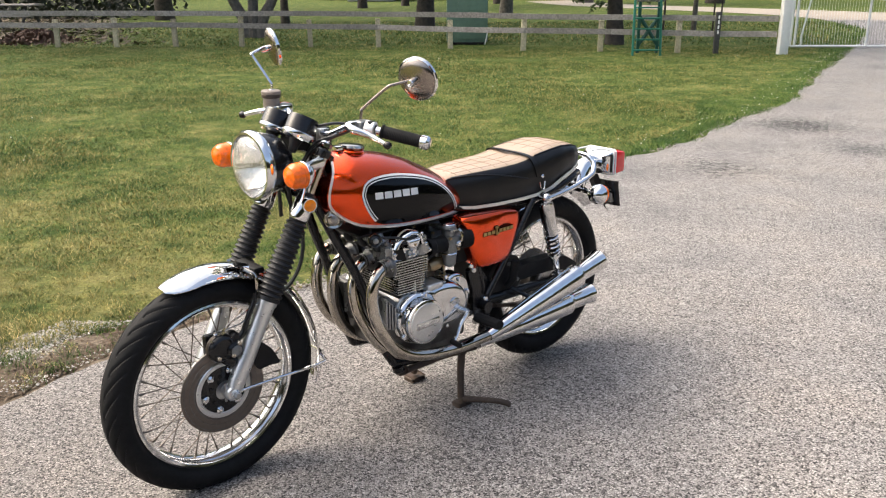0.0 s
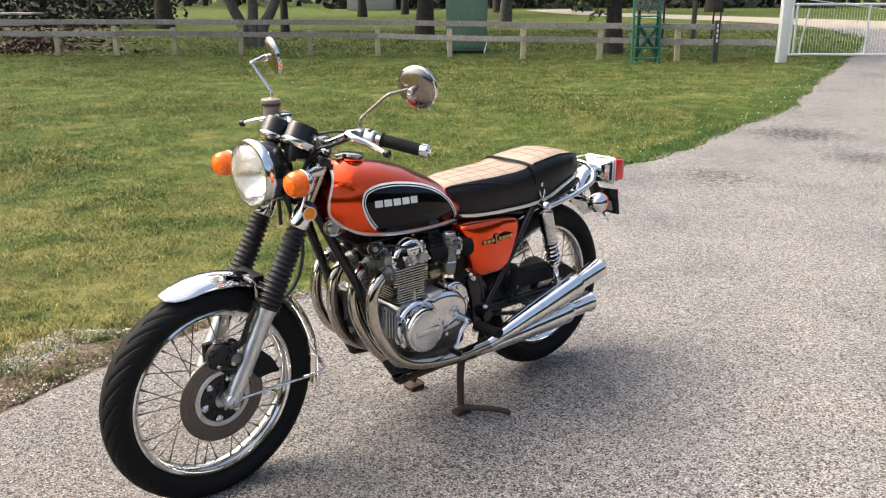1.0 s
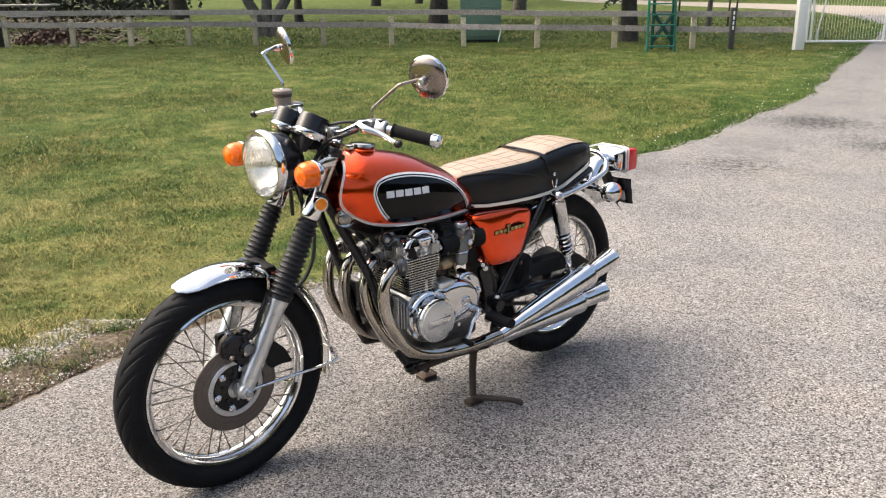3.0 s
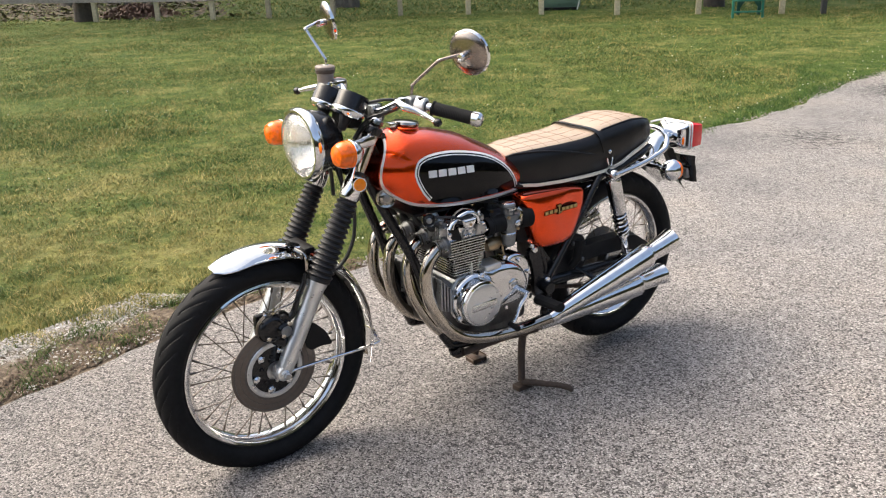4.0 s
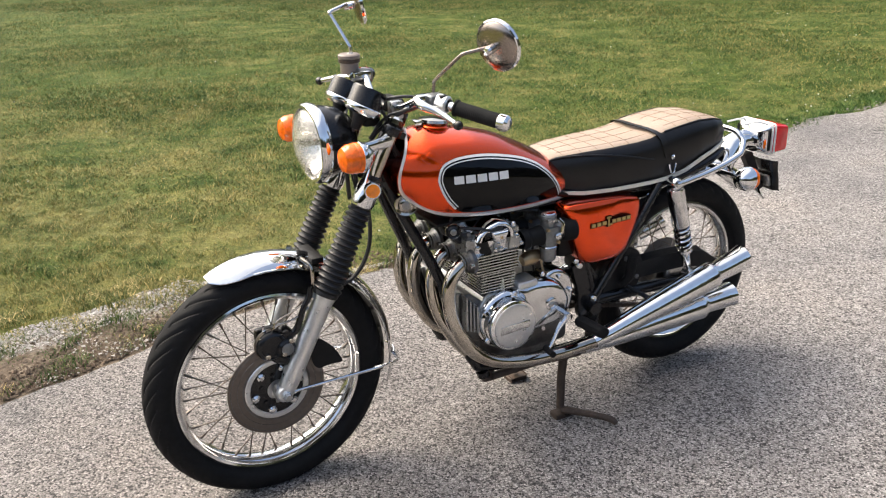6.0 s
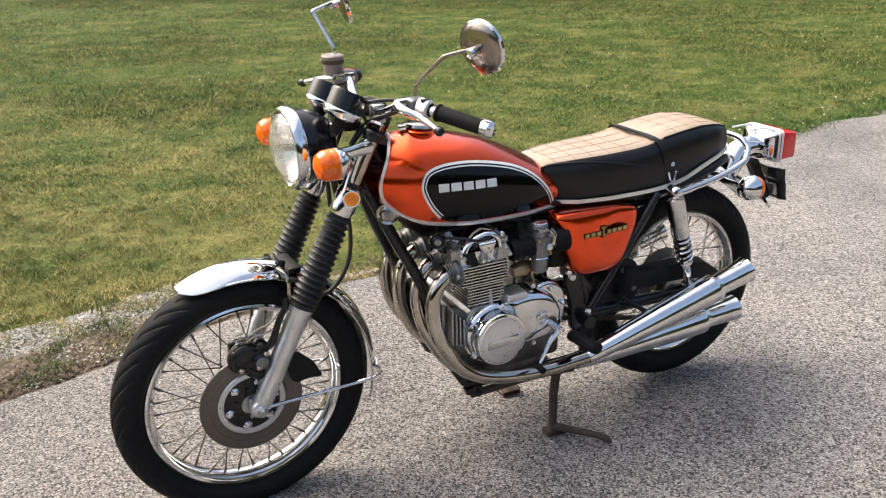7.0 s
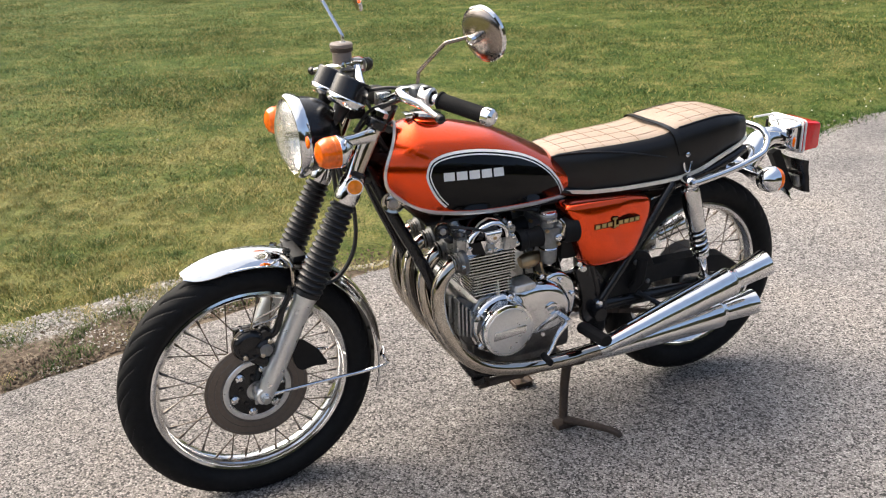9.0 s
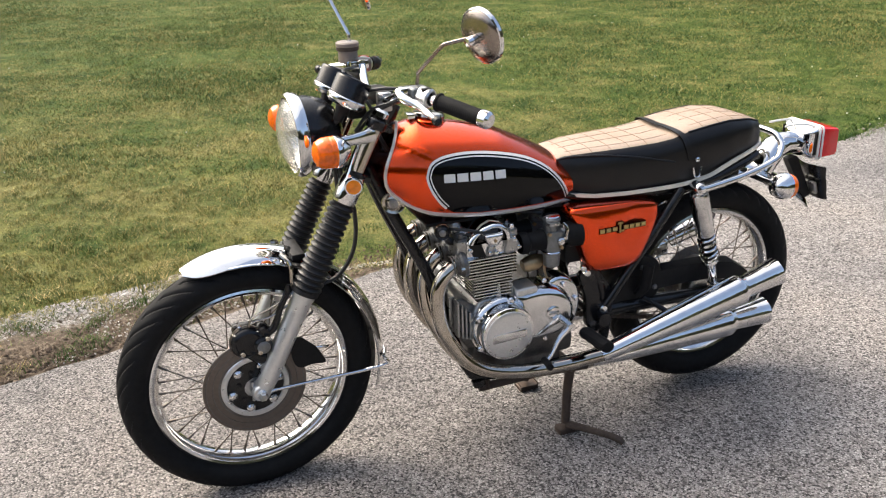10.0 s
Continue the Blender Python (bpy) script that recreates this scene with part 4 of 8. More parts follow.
for i, (x, y) in enumerate([(-30, 12), (-34, 2), (3, -28), (16, -24), (27, -12), (30, 4), (28, 18), (-33, 26), (34, 30)]):
    tree(x, y, 0.3, 8 + (i * 37 % 5), seed=20 + i, leaves=1500)



def sapling_stakes():
    """Thin dark stems by the far drive."""
    for i, (x, y, h, r) in enumerate([(6.65, 26.4, 1.35, 0.035), (7.5, 26.2, 2.0, 0.085), (8.1, 26.3, 1.45, 0.03), (8.35, 26.4, 1.45, 0.03)]):
        s = tagged(new("sapling"), "thin dark bare sapling stem on the lawn", "sapling", "saplings by the drive")
        s.location = (x, y, 0)
        bm = bmesh.new()
        tube(bm, [(0, 0, -0.1), (0.02, 0, h * 0.5), (0.0, 0.02, h)], [r, r * 0.85, r * 0.6], 7, 2)
        part("stem", bm, BARK if i != 1 else PALE_BARK, s)


sapling_stakes()


def woods():
    """Dark woods all round: trunks, undergrowth and crowns."""
    gen = np.random.default_rng(77)
    bm = bmesh.new()
    for _ in range(240):
        a = gen.uniform(0, 2 * math.pi)
        d = gen.uniform(66, 100)
        x, y = d * math.cos(a), d * math.sin(a) + 5
        h, r = gen.uniform(9, 15), gen.uniform(0.15, 0.45)
        tube(bm, [(x, y, -0.3), (x + gen.uniform(-0.4, 0.4), y, h * 0.5), (x + gen.uniform(-1, 1), y, h)], [r, r * 0.8, r * 0.3], 6)
    tagged(part("woods_trunks", bm, BARK, smooth=60), "dark trunks of the surrounding woods", "woods", kind="stuff")
    verts, faces = [], []
    for k in range(26000):
        a = gen.uniform(0, 2 * math.pi)
        low = k % 3 == 0
        d = gen.uniform(72, 98) if low else gen.uniform(64, 100)
        x, y = d * math.cos(a), d * math.sin(a) + 5
        top = 12 + 3.5 * noise.noise(Vector((math.cos(a) * 4, math.sin(a) * 4, 0)))
        z = gen.uniform(0, 3.2) if low else gen.uniform(2.4, top)
        s = gen.uniform(0.35, 0.9)
        p = Vector((x, y, z))
        e = Vector(gen.normal(0, 1, 3)).normalized()
        f = e.orthogonal().normalized()
        o = len(verts)
        verts += [p - e * s, p + f * s * 0.7, p + e * s, p - f * s * 0.7]
        faces.append((o, o + 1, o + 2, o + 3))
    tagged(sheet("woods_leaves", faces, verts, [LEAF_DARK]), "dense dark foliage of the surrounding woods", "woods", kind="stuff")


woods()


def near_woods():
    """A dense belt of trees behind the place where one stands, which the chrome mirrors."""
    gen = np.random.default_rng(31)
    bm = bmesh.new()
    verts, faces = [], []
    for k in range(34):
        x = -7 + k
        y = -11 - 4 * gen.random() - 0.012 * x * x
        r = gen.uniform(0.12, 0.3)
        tube(bm, [(x, y, -0.3), (x + gen.uniform(-0.3, 0.3), y, 3), (x + gen.uniform(-0.8, 0.8), y, 6)], [r, r * 0.8, r * 0.3], 7)
    for k in range(26):
        x, y = 13.5 + 3 * gen.random(), -11 + k * 0.85
        r = gen.uniform(0.12, 0.3)
        tube(bm, [(x, y, -0.3), (x + gen.uniform(-0.3, 0.3), y, 3), (x + gen.uniform(-0.8, 0.8), y, 6)], [r, r * 0.8, r * 0.3], 7)
    for k in range(24000):
        if k % 2:
            x = gen.uniform(-9.5, 19)
            y = -10.5 - 6 * gen.random() - 0.012 * x * x
        else:
            y = gen.uniform(-13, 10.5)
            x = 12.5 + 5 * gen.random() + 0.01 * y * y
        top = 4.9 + 1.8 * noise.noise(Vector((x * 0.3, y * 0.3, 0)))
        p = Vector((x, y, gen.uniform(0.2, top)))
        s = gen.uniform(0.18, 0.5)
        e = Vector(gen.normal(0, 1, 3)).normalized()
        f = e.orthogonal().normalized()
        o = len(verts)
        verts += [p - e * s, p + f * s * 0.7, p + e * s, p - f * s * 0.7]
        faces.append((o, o + 1, o + 2, o + 3))
    tagged(part("belt_trunks", bm, BARK, smooth=60), "trunks of a dense tree belt", "woods", kind="stuff")
    tagged(sheet("belt_leaves", faces, verts, [LEAF_DARK]), "dark foliage of a dense tree belt", "woods", kind="stuff")


near_woods()


def thicket():
    """Dark undergrowth and stems at the back of the lawn."""
    gen = np.random.default_rng(12)
    verts, faces = [], []
    for _ in range(24000):
        x = gen.uniform(-36, -12) if gen.random() < 0.8 else gen.uniform(-9, 30)
        y = (34 if x < -9 else 66) + gen.uniform(0, 8)
        p = Vector((x, y, 3.2 * gen.random() ** 1.2))
        s = gen.uniform(0.05, 0.16) * (1 if x < -9 else 3.2)
        e = Vector(gen.normal(0, 1, 3)).normalized()
        f = e.orthogonal().normalized()
        o = len(verts)
        verts += [p - e * s, p + f * s * 0.7, p + e * s, p - f * s * 0.7]
        faces.append((o, o + 1, o + 2, o + 3))
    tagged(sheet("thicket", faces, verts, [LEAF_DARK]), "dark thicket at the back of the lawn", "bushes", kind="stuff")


thicket()


def brush_pile():
    """Dead leaves heaped behind the fence."""
    gen = np.random.default_rng(8)
    verts, faces = [], []
    for _ in range(900):
        x, y = gen.normal(0, 0.42), gen.normal(0, 0.3)
        z = max(0.0, 0.3 * math.exp(-(x / 1.0) ** 2 - (y / 0.5) ** 2) * gen.uniform(0.2, 1.1))
        p = Vector((x - 9.95, y + 21.6, z))
        e = Vector(gen.normal(0, 1, 3)).normalized() * 0.05
        f = e.orthogonal().normalized() * 0.035
        o = len(verts)
        verts += [p - e, p + f, p + e, p - f]
        faces.append((o, o + 1, o + 2, o + 3))
    tagged(sheet("leaf_pile", faces, verts, [DEAD_LEAF]), "heap of brown dead leaves behind the fence", "leaves", kind="stuff")


brush_pile()


def shade_litter():
    """Leaf cards added under the trees: brown ground and tree shade as colour."""
    gen = np.random.default_rng(9)
    verts, faces = [], []
    for _ in range(7000):
        y = gen.uniform(20.9, 36)
        x = gen.uniform(-22, -0.42 * y + 1.2 + gen.normal(0, 0.6))
        p = Vector((x, y, gen.uniform(0.0, 0.03)))
        e = Vector((gen.normal(0, 1), gen.normal(0, 1), gen.normal(0, 0.25))).normalized() * gen.uniform(0.06, 0.13)
        f = Vector((-e.y, e.x, gen.normal(0, 0.02))) * 0.7
        o = len(verts)
        verts += [p - e, p + f, p + e, p - f]
        faces.append((o, o + 1, o + 2, o + 3))
    tagged(sheet("shade_litter", faces, verts, [LITTER]), "dark brown leaf cards for the shaded ground under the trees", "leaves", kind="stuff")


shade_litter()


def far_house():
    h = tagged(new("shed"), "small pale grey shed far behind the trees", "shed")
    h.location = (-4.9, 62, 0)
    bm = bmesh.new()
    block(bm, (-1.6, 0, 0), (1.6, 5, 3.0), 0.02)
    part("wall", bm, HOUSE, h)
    bm = bmesh.new()
    loft(bm, [[Vector((x, -0.4, 3.0)), Vector((x, 5.4, 3.0)), Vector((x, 2.5, 4.6))] for x in (-1.9, 1.9)])
    part("roof", bm, DARK_POST, h)
    for x in (-0.7,):
        bm = bmesh.new()
        block(bm, (x - 0.6, -0.06, 0.9), (x + 0.6, 0.02, 2.2), 0.01)
        part("window", bm, TANK_BLACK, h)


far_house()


def picnic_table():
    p = tagged(new("picnic_table"), "dark wooden picnic table far across the lawn", "table")
    p.location = (-13.1, 27.0, 0)
    bm = bmesh.new()
    block(bm, (-0.9, -0.4, 0.72), (0.9, 0.4, 0.77), 0.01)
    part("tabletop", bm, WOOD, p)
    for y in (-0.7, 0.7):
        bm = bmesh.new()
        block(bm, (-0.9, y - 0.13, 0.42), (0.9, y + 0.13, 0.46), 0.01)
        part("bench", bm, WOOD, p)
    for x in (-0.6, 0.6):
        for a in (-1, 1):
            bm = bmesh.new()
            tube(bm, [(x, a * 0.2, 0.72), (x, a * 0.7, -0.02)], 0.05, 6)
            part("leg", bm, DARK_POST, p)


picnic_table()

# ---- the motorcycle ----
bike = tagged(new("motorcycle"), "orange and black four-cylinder motorcycle on its centre stand", "motorcycle")
bike.matrix_world = pose(-0.683, 2.334, 0, 0, 0, 40.75)

STEER = 3.0
RAKE = Vector((0.465, 0, 0.885))
_head = V(0.37, 0, 0.95)
TURN = Matrix.Translation(_head) @ Matrix.Rotation(radians(STEER), 4, RAKE) @ Matrix.Translation(-_head)
AXLE_F, AXLE_R = V(-0.003, 0, 0.3265), V(1.408, 0, 0.341)
LEFT = Vector((0, -1, 0))


def fork_at(z, l=0.0, ahead=0.0):
    """A point on the fork leg's middle line."""
    return V(0.005 + 0.5254 * (z - 0.325) - ahead, l, z)


def circle_profile(pairs):
    return pairs + [(r, -a) for r, a in reversed(pairs) if a > 1e-6]


def tyre_mesh(radius, bead, half, grooves, slant, rest=1.0):
    """A tyre turned round the side axis, with slanting grooves cut into its tread, flattened where it bears on the ground."""
    bm = bmesh.new()
    prof = []
    n = 40
    h = radius - bead
    for i in range(n + 1):
        t = math.pi * (i / n) - math.pi / 2
        a = half * math.sin(t) if abs(math.sin(t)) < 0.999 else half * math.copysign(1, math.sin(t))
        r = bead + h * (0.34 + 0.66 * math.cos(t) ** 0.72) if abs(t) < math.pi / 2 - 1e-3 else bead + h * 0.34
        prof.append((r, a))
    prof = [(bead - 0.004, -0.027), (bead + h * 0.05, -0.030), (bead + h * 0.15, -half * 0.80), (bead + h * 0.28, -half * 0.96)] + prof[1:-1] + [(bead + h * 0.28, half * 0.96), (bead + h * 0.15, half * 0.80), (bead + h * 0.05, 0.030), (bead - 0.004, 0.027)]
    seg = grooves * 9
    rings = []
    for i in range(seg):
        ring = []
        for r, a in prof:
            rr = r
            cut = 0.0
            q = abs(a) / half
            if r > bead + h * 0.55:
                shift = q * slant + (0.5 if a < 0 else 0.0) + 0.5 * q * q
                ph = (i / 9 + shift) % 1.0
                if 0.16 < q < 0.965 and ph < 0.24:
                    cut = 0.0050
            ang = 2 * math.pi * i / seg
            ring.append(Vector((math.cos(ang) * (rr - cut), -a, max(-rest, math.sin(ang) * (rr - cut)))))
        rings.append(ring)
    vs = [[bm.verts.new(p) for p in ring] for ring in rings]
    k = len(prof)
    for i in range(seg):
        a, b = vs[i], vs[(i + 1) % seg]
        for j in range(k - 1):
            bm.faces.new((a[j], a[j + 1], b[j + 1], b[j]))
        bm.faces.new((a[k - 1], a[0], b[0], b[k - 1]))
    bmesh.ops.recalc_face_normals(bm, faces=bm.faces)
    return bm


def spoke_mesh(r0, a0, r1, a1, sweep):
    """One spoke with its nipple, from the hub flange to the rim, as it stands at the top of the wheel."""
    bm = bmesh.new()
    p0 = Vector((math.sin(radians(sweep)) * r0, -a0, math.cos(radians(sweep)) * r0))
    p1 = Vector((0, -a1, r1))
    tube(bm, [p0, p1], 0.0017, 6)
    d = (p0 - p1).normalized()
    tube(bm, [p1 - d * 0.004, p1 + d * 0.016], 0.0036, 6)
    return bm


def wheel(name, centre, m, rim_r, tyre_r, half, grooves, label, disc=False):
    """Hub with its rim, tyre and spokes; the wheel's axle lies sideways."""
    bm = bmesh.new()
    prof = [(0.012, -0.062), (0.036, -0.062), (0.04, -0.05), (0.062, -0.048), (0.064, -0.040), (0.042, -0.034), (0.036, 0), (0.042, 0.034), (0.064, 0.040), (0.062, 0.048), (0.04, 0.05), (0.036, 0.062), (0.012, 0.062)]
    if not disc:
        prof = [(r * 1.25 + 0.02, a) for r, a in prof]
        prof[0] = (0.012, -0.062)
        prof[-1] = (0.012, 0.062)
    lathe(bm, prof, (0, 0, 0), LEFT, 32, ends=True)
    w = part(name, bm, SATIN if disc else CASE, bike, label, m @ Matrix.Translation(centre))
    bm = bmesh.new()
    R = rim_r
    outer = [(R, 0.0315), (R - 0.006, 0.034), (R - 0.012, 0.0315), (R - 0.014, 0.026), (R - 0.018, 0.022), (R - 0.023, 0.015), (R - 0.026, 0.008), (R - 0.027, 0.0)]
    ring = circle_profile(outer) + [(R + 0.0015, -0.0285), (R - 0.008, -0.02), (R - 0.012, 0.0), (R - 0.008, 0.02), (R + 0.0015, 0.0285)]
    lathe(bm, ring, (0, 0, 0), LEFT, 96, close=True)
    bmesh.ops.recalc_face_normals(bm, faces=bm.faces)
    part("rim", bm, ALLOY, w, "polished rim with light grime")
    part("tyre", tyre_mesh(tyre_r, rim_r - 0.002, half, grooves, 1.35, centre.z - 0.001), RUBBER, w, "black tyre with slanting tread grooves", smooth=40)
    hub_r = 0.058 if disc else 0.088
    kinds = []
    for side in (1, -1):
        for sweep in (46 if disc else 38, -46 if disc else -38):
            kinds.append((side, part("spoke", spoke_mesh(hub_r, side * 0.043, R - 0.0265, side * 0.006, sweep), SPOKE, w)))
    for j in range(9):
        for k, (side, first) in enumerate(kinds):
            a = 40 * j + 10 * k
            if j == 0:
                first.matrix_basis = Matrix.Rotation(radians(a), 4, "Y")
            else:
                again("spoke", first, w, Matrix.Rotation(radians(a), 4, "Y"))
    return w


front = wheel("front_wheel", AXLE_F, TURN, 0.2600, 0.3345, 0.050, 34, "spoked front wheel with disc brake", True)
rear = wheel("rear_wheel", AXLE_R, Matrix(), 0.246, 0.328, 0.055, 36, "spoked rear wheel with drum hub")


def brake_disc():
    bm = bmesh.new()
    lathe(bm, [(0.084, 0.0), (0.086, -0.003), (0.133, -0.003), (0.1345, -0.0015), (0.1345, 0.0025), (0.133, 0.004), (0.086, 0.004)], (0, -0.058, 0), LEFT, 72, close=True)
    d = part("brake_disc", bm, DISC, front, "dull brown-grey steel brake disc")
    bm = bmesh.new()
    lathe(bm, [(0.073, 0.0035), (0.0755, 0.0065), (0.0865, 0.0065), (0.089, 0.004)], (0, -0.058, 0), LEFT, 64, close=True)
    part("disc_ring", bm, SATIN, d)
    for lo, hi in ((0.0905, 0.0955), (0.1085, 0.1105), (0.1255, 0.1280)):
        bm = bmesh.new()
        lathe(bm, [(lo, 0.0036), (lo + 0.0006, 0.0047), (hi - 0.0006, 0.0047), (hi, 0.0036)], (0, -0.058, 0), LEFT, 72)
        part("wear_ring", bm, CASE, d)
    bm = bmesh.new()
    lathe(bm, [(0.03, -0.012), (0.05, -0.004), (0.079, -0.002), (0.079, 0.003), (0.05, 0.006), (0.034, 0.012), (0.03, 0.012)], (0, -0.058, 0), LEFT, 48, close=True)
    c = part("disc_carrier", bm, BLACK, d)
    bm = bmesh.new()
    lathe(bm, [(0.0115, 0), (0.0115, 0.004), (0.008, 0.007), (0.006, 0.009), (0.0, 0.0095)], (0, -0.064, 0), LEFT, 12)
    first = None
    for j in range(6):
        a = radians(60 * j + 12)
        p = Matrix.Translation((math.cos(a) * 0.062, 0, math.sin(a) * 0.062))
        if first is None:
            first = part("bolt", bm, CHROME, d, m=p)
        else:
            again("bolt", first, d, p)
    bm = bmesh.new()
    lathe(bm, [(0.0065, 0), (0.0065, 0.006), (0.0, 0.008)], (0, -0.064, 0), LEFT, 6)
    first = None
    for j in range(6):
        a = radians(60 * j + 42)
        p = Matrix.Translation((math.cos(a) * 0.045, 0, math.sin(a) * 0.045))
        if first is None:
            first = part("stud", bm, BLACK, d, m=p)
        else:
            again("stud", first, d, p)


brake_disc()


def steered(name, bm, mat, label="", parent=None, smooth=35):
    if parent:
        return part(name, bm, mat, parent, label, smooth=smooth)
    return part(name, bm, mat, bike, label, TURN, smooth)


def fork():
    for side in (1, -1):
        l = 0.096 * side
        bm = bmesh.new()
        pts = [fork_at(z, l) for z in (0.335, 0.36, 0.40, 0.50, 0.562, 0.572, 0.592, 0.60)]
        tube(bm, pts, [0.0235, 0.0255, 0.026, 0.0265, 0.0275, 0.0305, 0.0305, 0.024], 24)
        s = steered("fork_slider", bm, SATIN, "cast alloy lower fork leg")
        bm = bmesh.new()
        lathe(bm, [(0.0, -0.026), (0.019, -0.026), (0.024, -0.02), (0.024, 0.012), (0.02, 0.018), (0.014, 0.02), (0.014, 0.027), (0.011, 0.03), (0.0, 0.03)], AXLE_F + V(0.006, l, 0.004), LEFT * side, 20)
        part("axle_clamp", bm, SATIN, s)
        bm = bmesh.new()
        lathe(bm, [(0.0125, 0.028), (0.0125, 0.036), (0.009, 0.04), (0.0, 0.04)], AXLE_F + V(0.006, l, 0.004), LEFT * side, 6)
        part("axle_nut", bm, CAST, s)
        bm = bmesh.new()
        for du in (-0.013, 0.02):
            tube(bm, [AXLE_F + V(du, l, -0.02), AXLE_F + V(du, l, 0.035)], 0.0045, 8)
        part("clamp_stud", bm, CAST, s)
        # rubber gaiter with rings
        bm = bmesh.new()
        prof, n = [], 15
        for i in range(n):
            f = i / (n - 1)
            r = 0.0372 - 0.0065 * f
            for k, d in enumerate((-0.0055, 0.0, 0.0015, 0.0, -0.0055)):
                prof.append((r + d, (i + k / 5) / n * 0.236))
        base = fork_at(0.590, l)
        prof = [(0.024, -0.012), (0.0350, -0.012), (0.0350, 0.0)] + prof + [(0.027, 0.238), (0.027, 0.248), (0.019, 0.25)]
        lathe(bm, prof, base, RAKE, 28)
        steered("fork_gaiter", bm, GAITER, "ribbed black rubber fork gaiter")
        bm = bmesh.new()
        tube(bm, [fork_at(z, l) for z in (0.80, 0.99)], 0.0185, 20)
        steered("fork_tube", bm, WORN_CHROME)
        bm = bmesh.new()
        tube(bm, [fork_at(z, l) for z in (0.802, 0.81, 0.85, 0.868)], [0.028, 0.031, 0.030, 0.025], 24)
        c = steered("fork_cover", bm, CHROME, "chrome lower fork cover")
        bm = bmesh.new()
        lathe(bm, [(0.0, -0.012), (0.021, -0.012), (0.0225, 0.0), (0.021, 0.006), (0.018, 0.006)], fork_at(0.846, l) + V(-0.006, 0.036 * side, 0.004), V(-0.25, side, 0), 28)
        part("reflector_ring", bm, CHROME, c)
        bm = bmesh.new()
        lathe(bm, [(0.0185, 0.002), (0.0175, 0.0065), (0.0, 0.009)], fork_at(0.846, l) + V(-0.006, 0.036 * side, 0.004), V(-0.25, side, 0), 28)
        part("reflector", bm, REFLEX, c, "round amber side reflector")
        bm = bmesh.new()
        tube(bm, [fork_at(z, l) + V(-d, 0.004 * side, 0) for z, d in ((0.858, 0.008), (0.875, 0.014), (0.925, 0.020), (0.962, 0.018), (0.975, 0.012))], [0.024, 0.014, 0.0115, 0.013, 0.010], 18, 3)
        steered("upper_fork_cover", bm, CHROME, "slim chrome strut ahead of the fork tube")
        # headlight ear: flat chrome arm ahead of the tube
        bm = bmesh.new()
        arm = smooth_path([fork_at(0.955, l) + V(0.006, 0.012 * side, 0.008), fork_at(0.955, l) + V(-0.035, 0.017 * side, 0.006), fork_at(0.955, l) + V(-0.07, 0.02 * side, 0.004), V(0.215, 0.118 * side, 0.958)], 4)
        loft(bm, [[p + V(0, math.cos(a) * 0.0085, math.sin(a) * (0.019 - 0.005 * min(1.0, k / 6))) for a in (2 * math.pi * j / 18 for j in range(18))] for k, p in enumerate(arm)])
        bmesh.ops.recalc_face_normals(bm, faces=bm.faces)
        e = steered("headlight_bracket", bm, CHROME, "chrome headlight bracket")
        bm = bmesh.new()
        lathe(bm, [(0.0, 0.0), (0.011, 0.0), (0.011, 0.012), (0.007, 0.016), (0.0, 0.016)], V(0.215, 0.112 * side, 0.962), LEFT * side, 8)
        part("bolt", bm, CHROME, e)
        bm = bmesh.new()
        tube(bm, [V(0.275, 0.10 * side, 0.94), V(0.252, 0.14 * side, 0.948), V(0.232, 0.165 * side, 0.954)], 0.009, 12)
        part("indicator_stem", bm, CHROME, e)
        # indicator
        o = V(0.208 if side > 0 else 0.190, 0.180 * side, 0.957)
        bm = bmesh.new()
        lathe(bm, [(0.0, 0.048), (0.016, 0.046), (0.024, 0.038), (0.033, 0.028), (0.0380, 0.018), (0.0385, 0.012), (0.036, 0.010)], o, V(1, 0, 0), 30)
        i = steered("indicator", bm, CHROME, "round front indicator with amber lens")
        bm = bmesh.new()
        lathe(bm, [(0.0362, 0.014), (0.0375, 0.010), (0.0362, 0.006), (0.0374, 0.002), (0.0360, -0.002), (0.0372, -0.006), (0.0356, -0.011), (0.0365, -0.015), (0.0350, -0.019), (0.0335, -0.024), (0.0275, -0.033), (0.0240, -0.0335), (0.016, -0.039), (0.0, -0.042)], o, V(1, 0, 0), 36)
        part("lens", bm, AMBER, i, "amber plastic lens")
    # yokes
    for z, t, rad in ((0.985, 0.012, 0.0265), (0.866, 0.012, 0.028)):
        bm = bmesh.new()
        for l in (0.096, -0.096):
            c = fork_at(z, l)
            lathe(bm, [(0.0, -t), (rad - 0.004, -t), (rad - 0.002, -t + 0.003), (rad - 0.002, t - 0.003), (rad - 0.006, t), (0.0, t)], c, RAKE, 20)
        block(bm, V(0, 0.09, -t * 0.8), V(0.055, -0.09, t * 0.8), 0.006, Matrix.Translation(fork_at(z) + V(-0.005, 0, 0)) @ Matrix.Rotation(radians(27.7), 4, "Y"))
        steered("yoke", bm, BLACK)
    bm = bmesh.new()
    tube(bm, [V(0.335, 0, 0.84), V(0.425, 0, 1.01)], 0.027, 20)
    steered("steering_head", bm, BLACK)
    for l in (0.096, -0.096):
        bm = bmesh.new()
        lathe(bm, [(0.019, 0.0), (0.019, 0.012), (0.012, 0.018), (0.0, 0.018)], fork_at(1.002, l), RAKE, 6)
        steered("fork_cap", bm, CHROME)


fork()


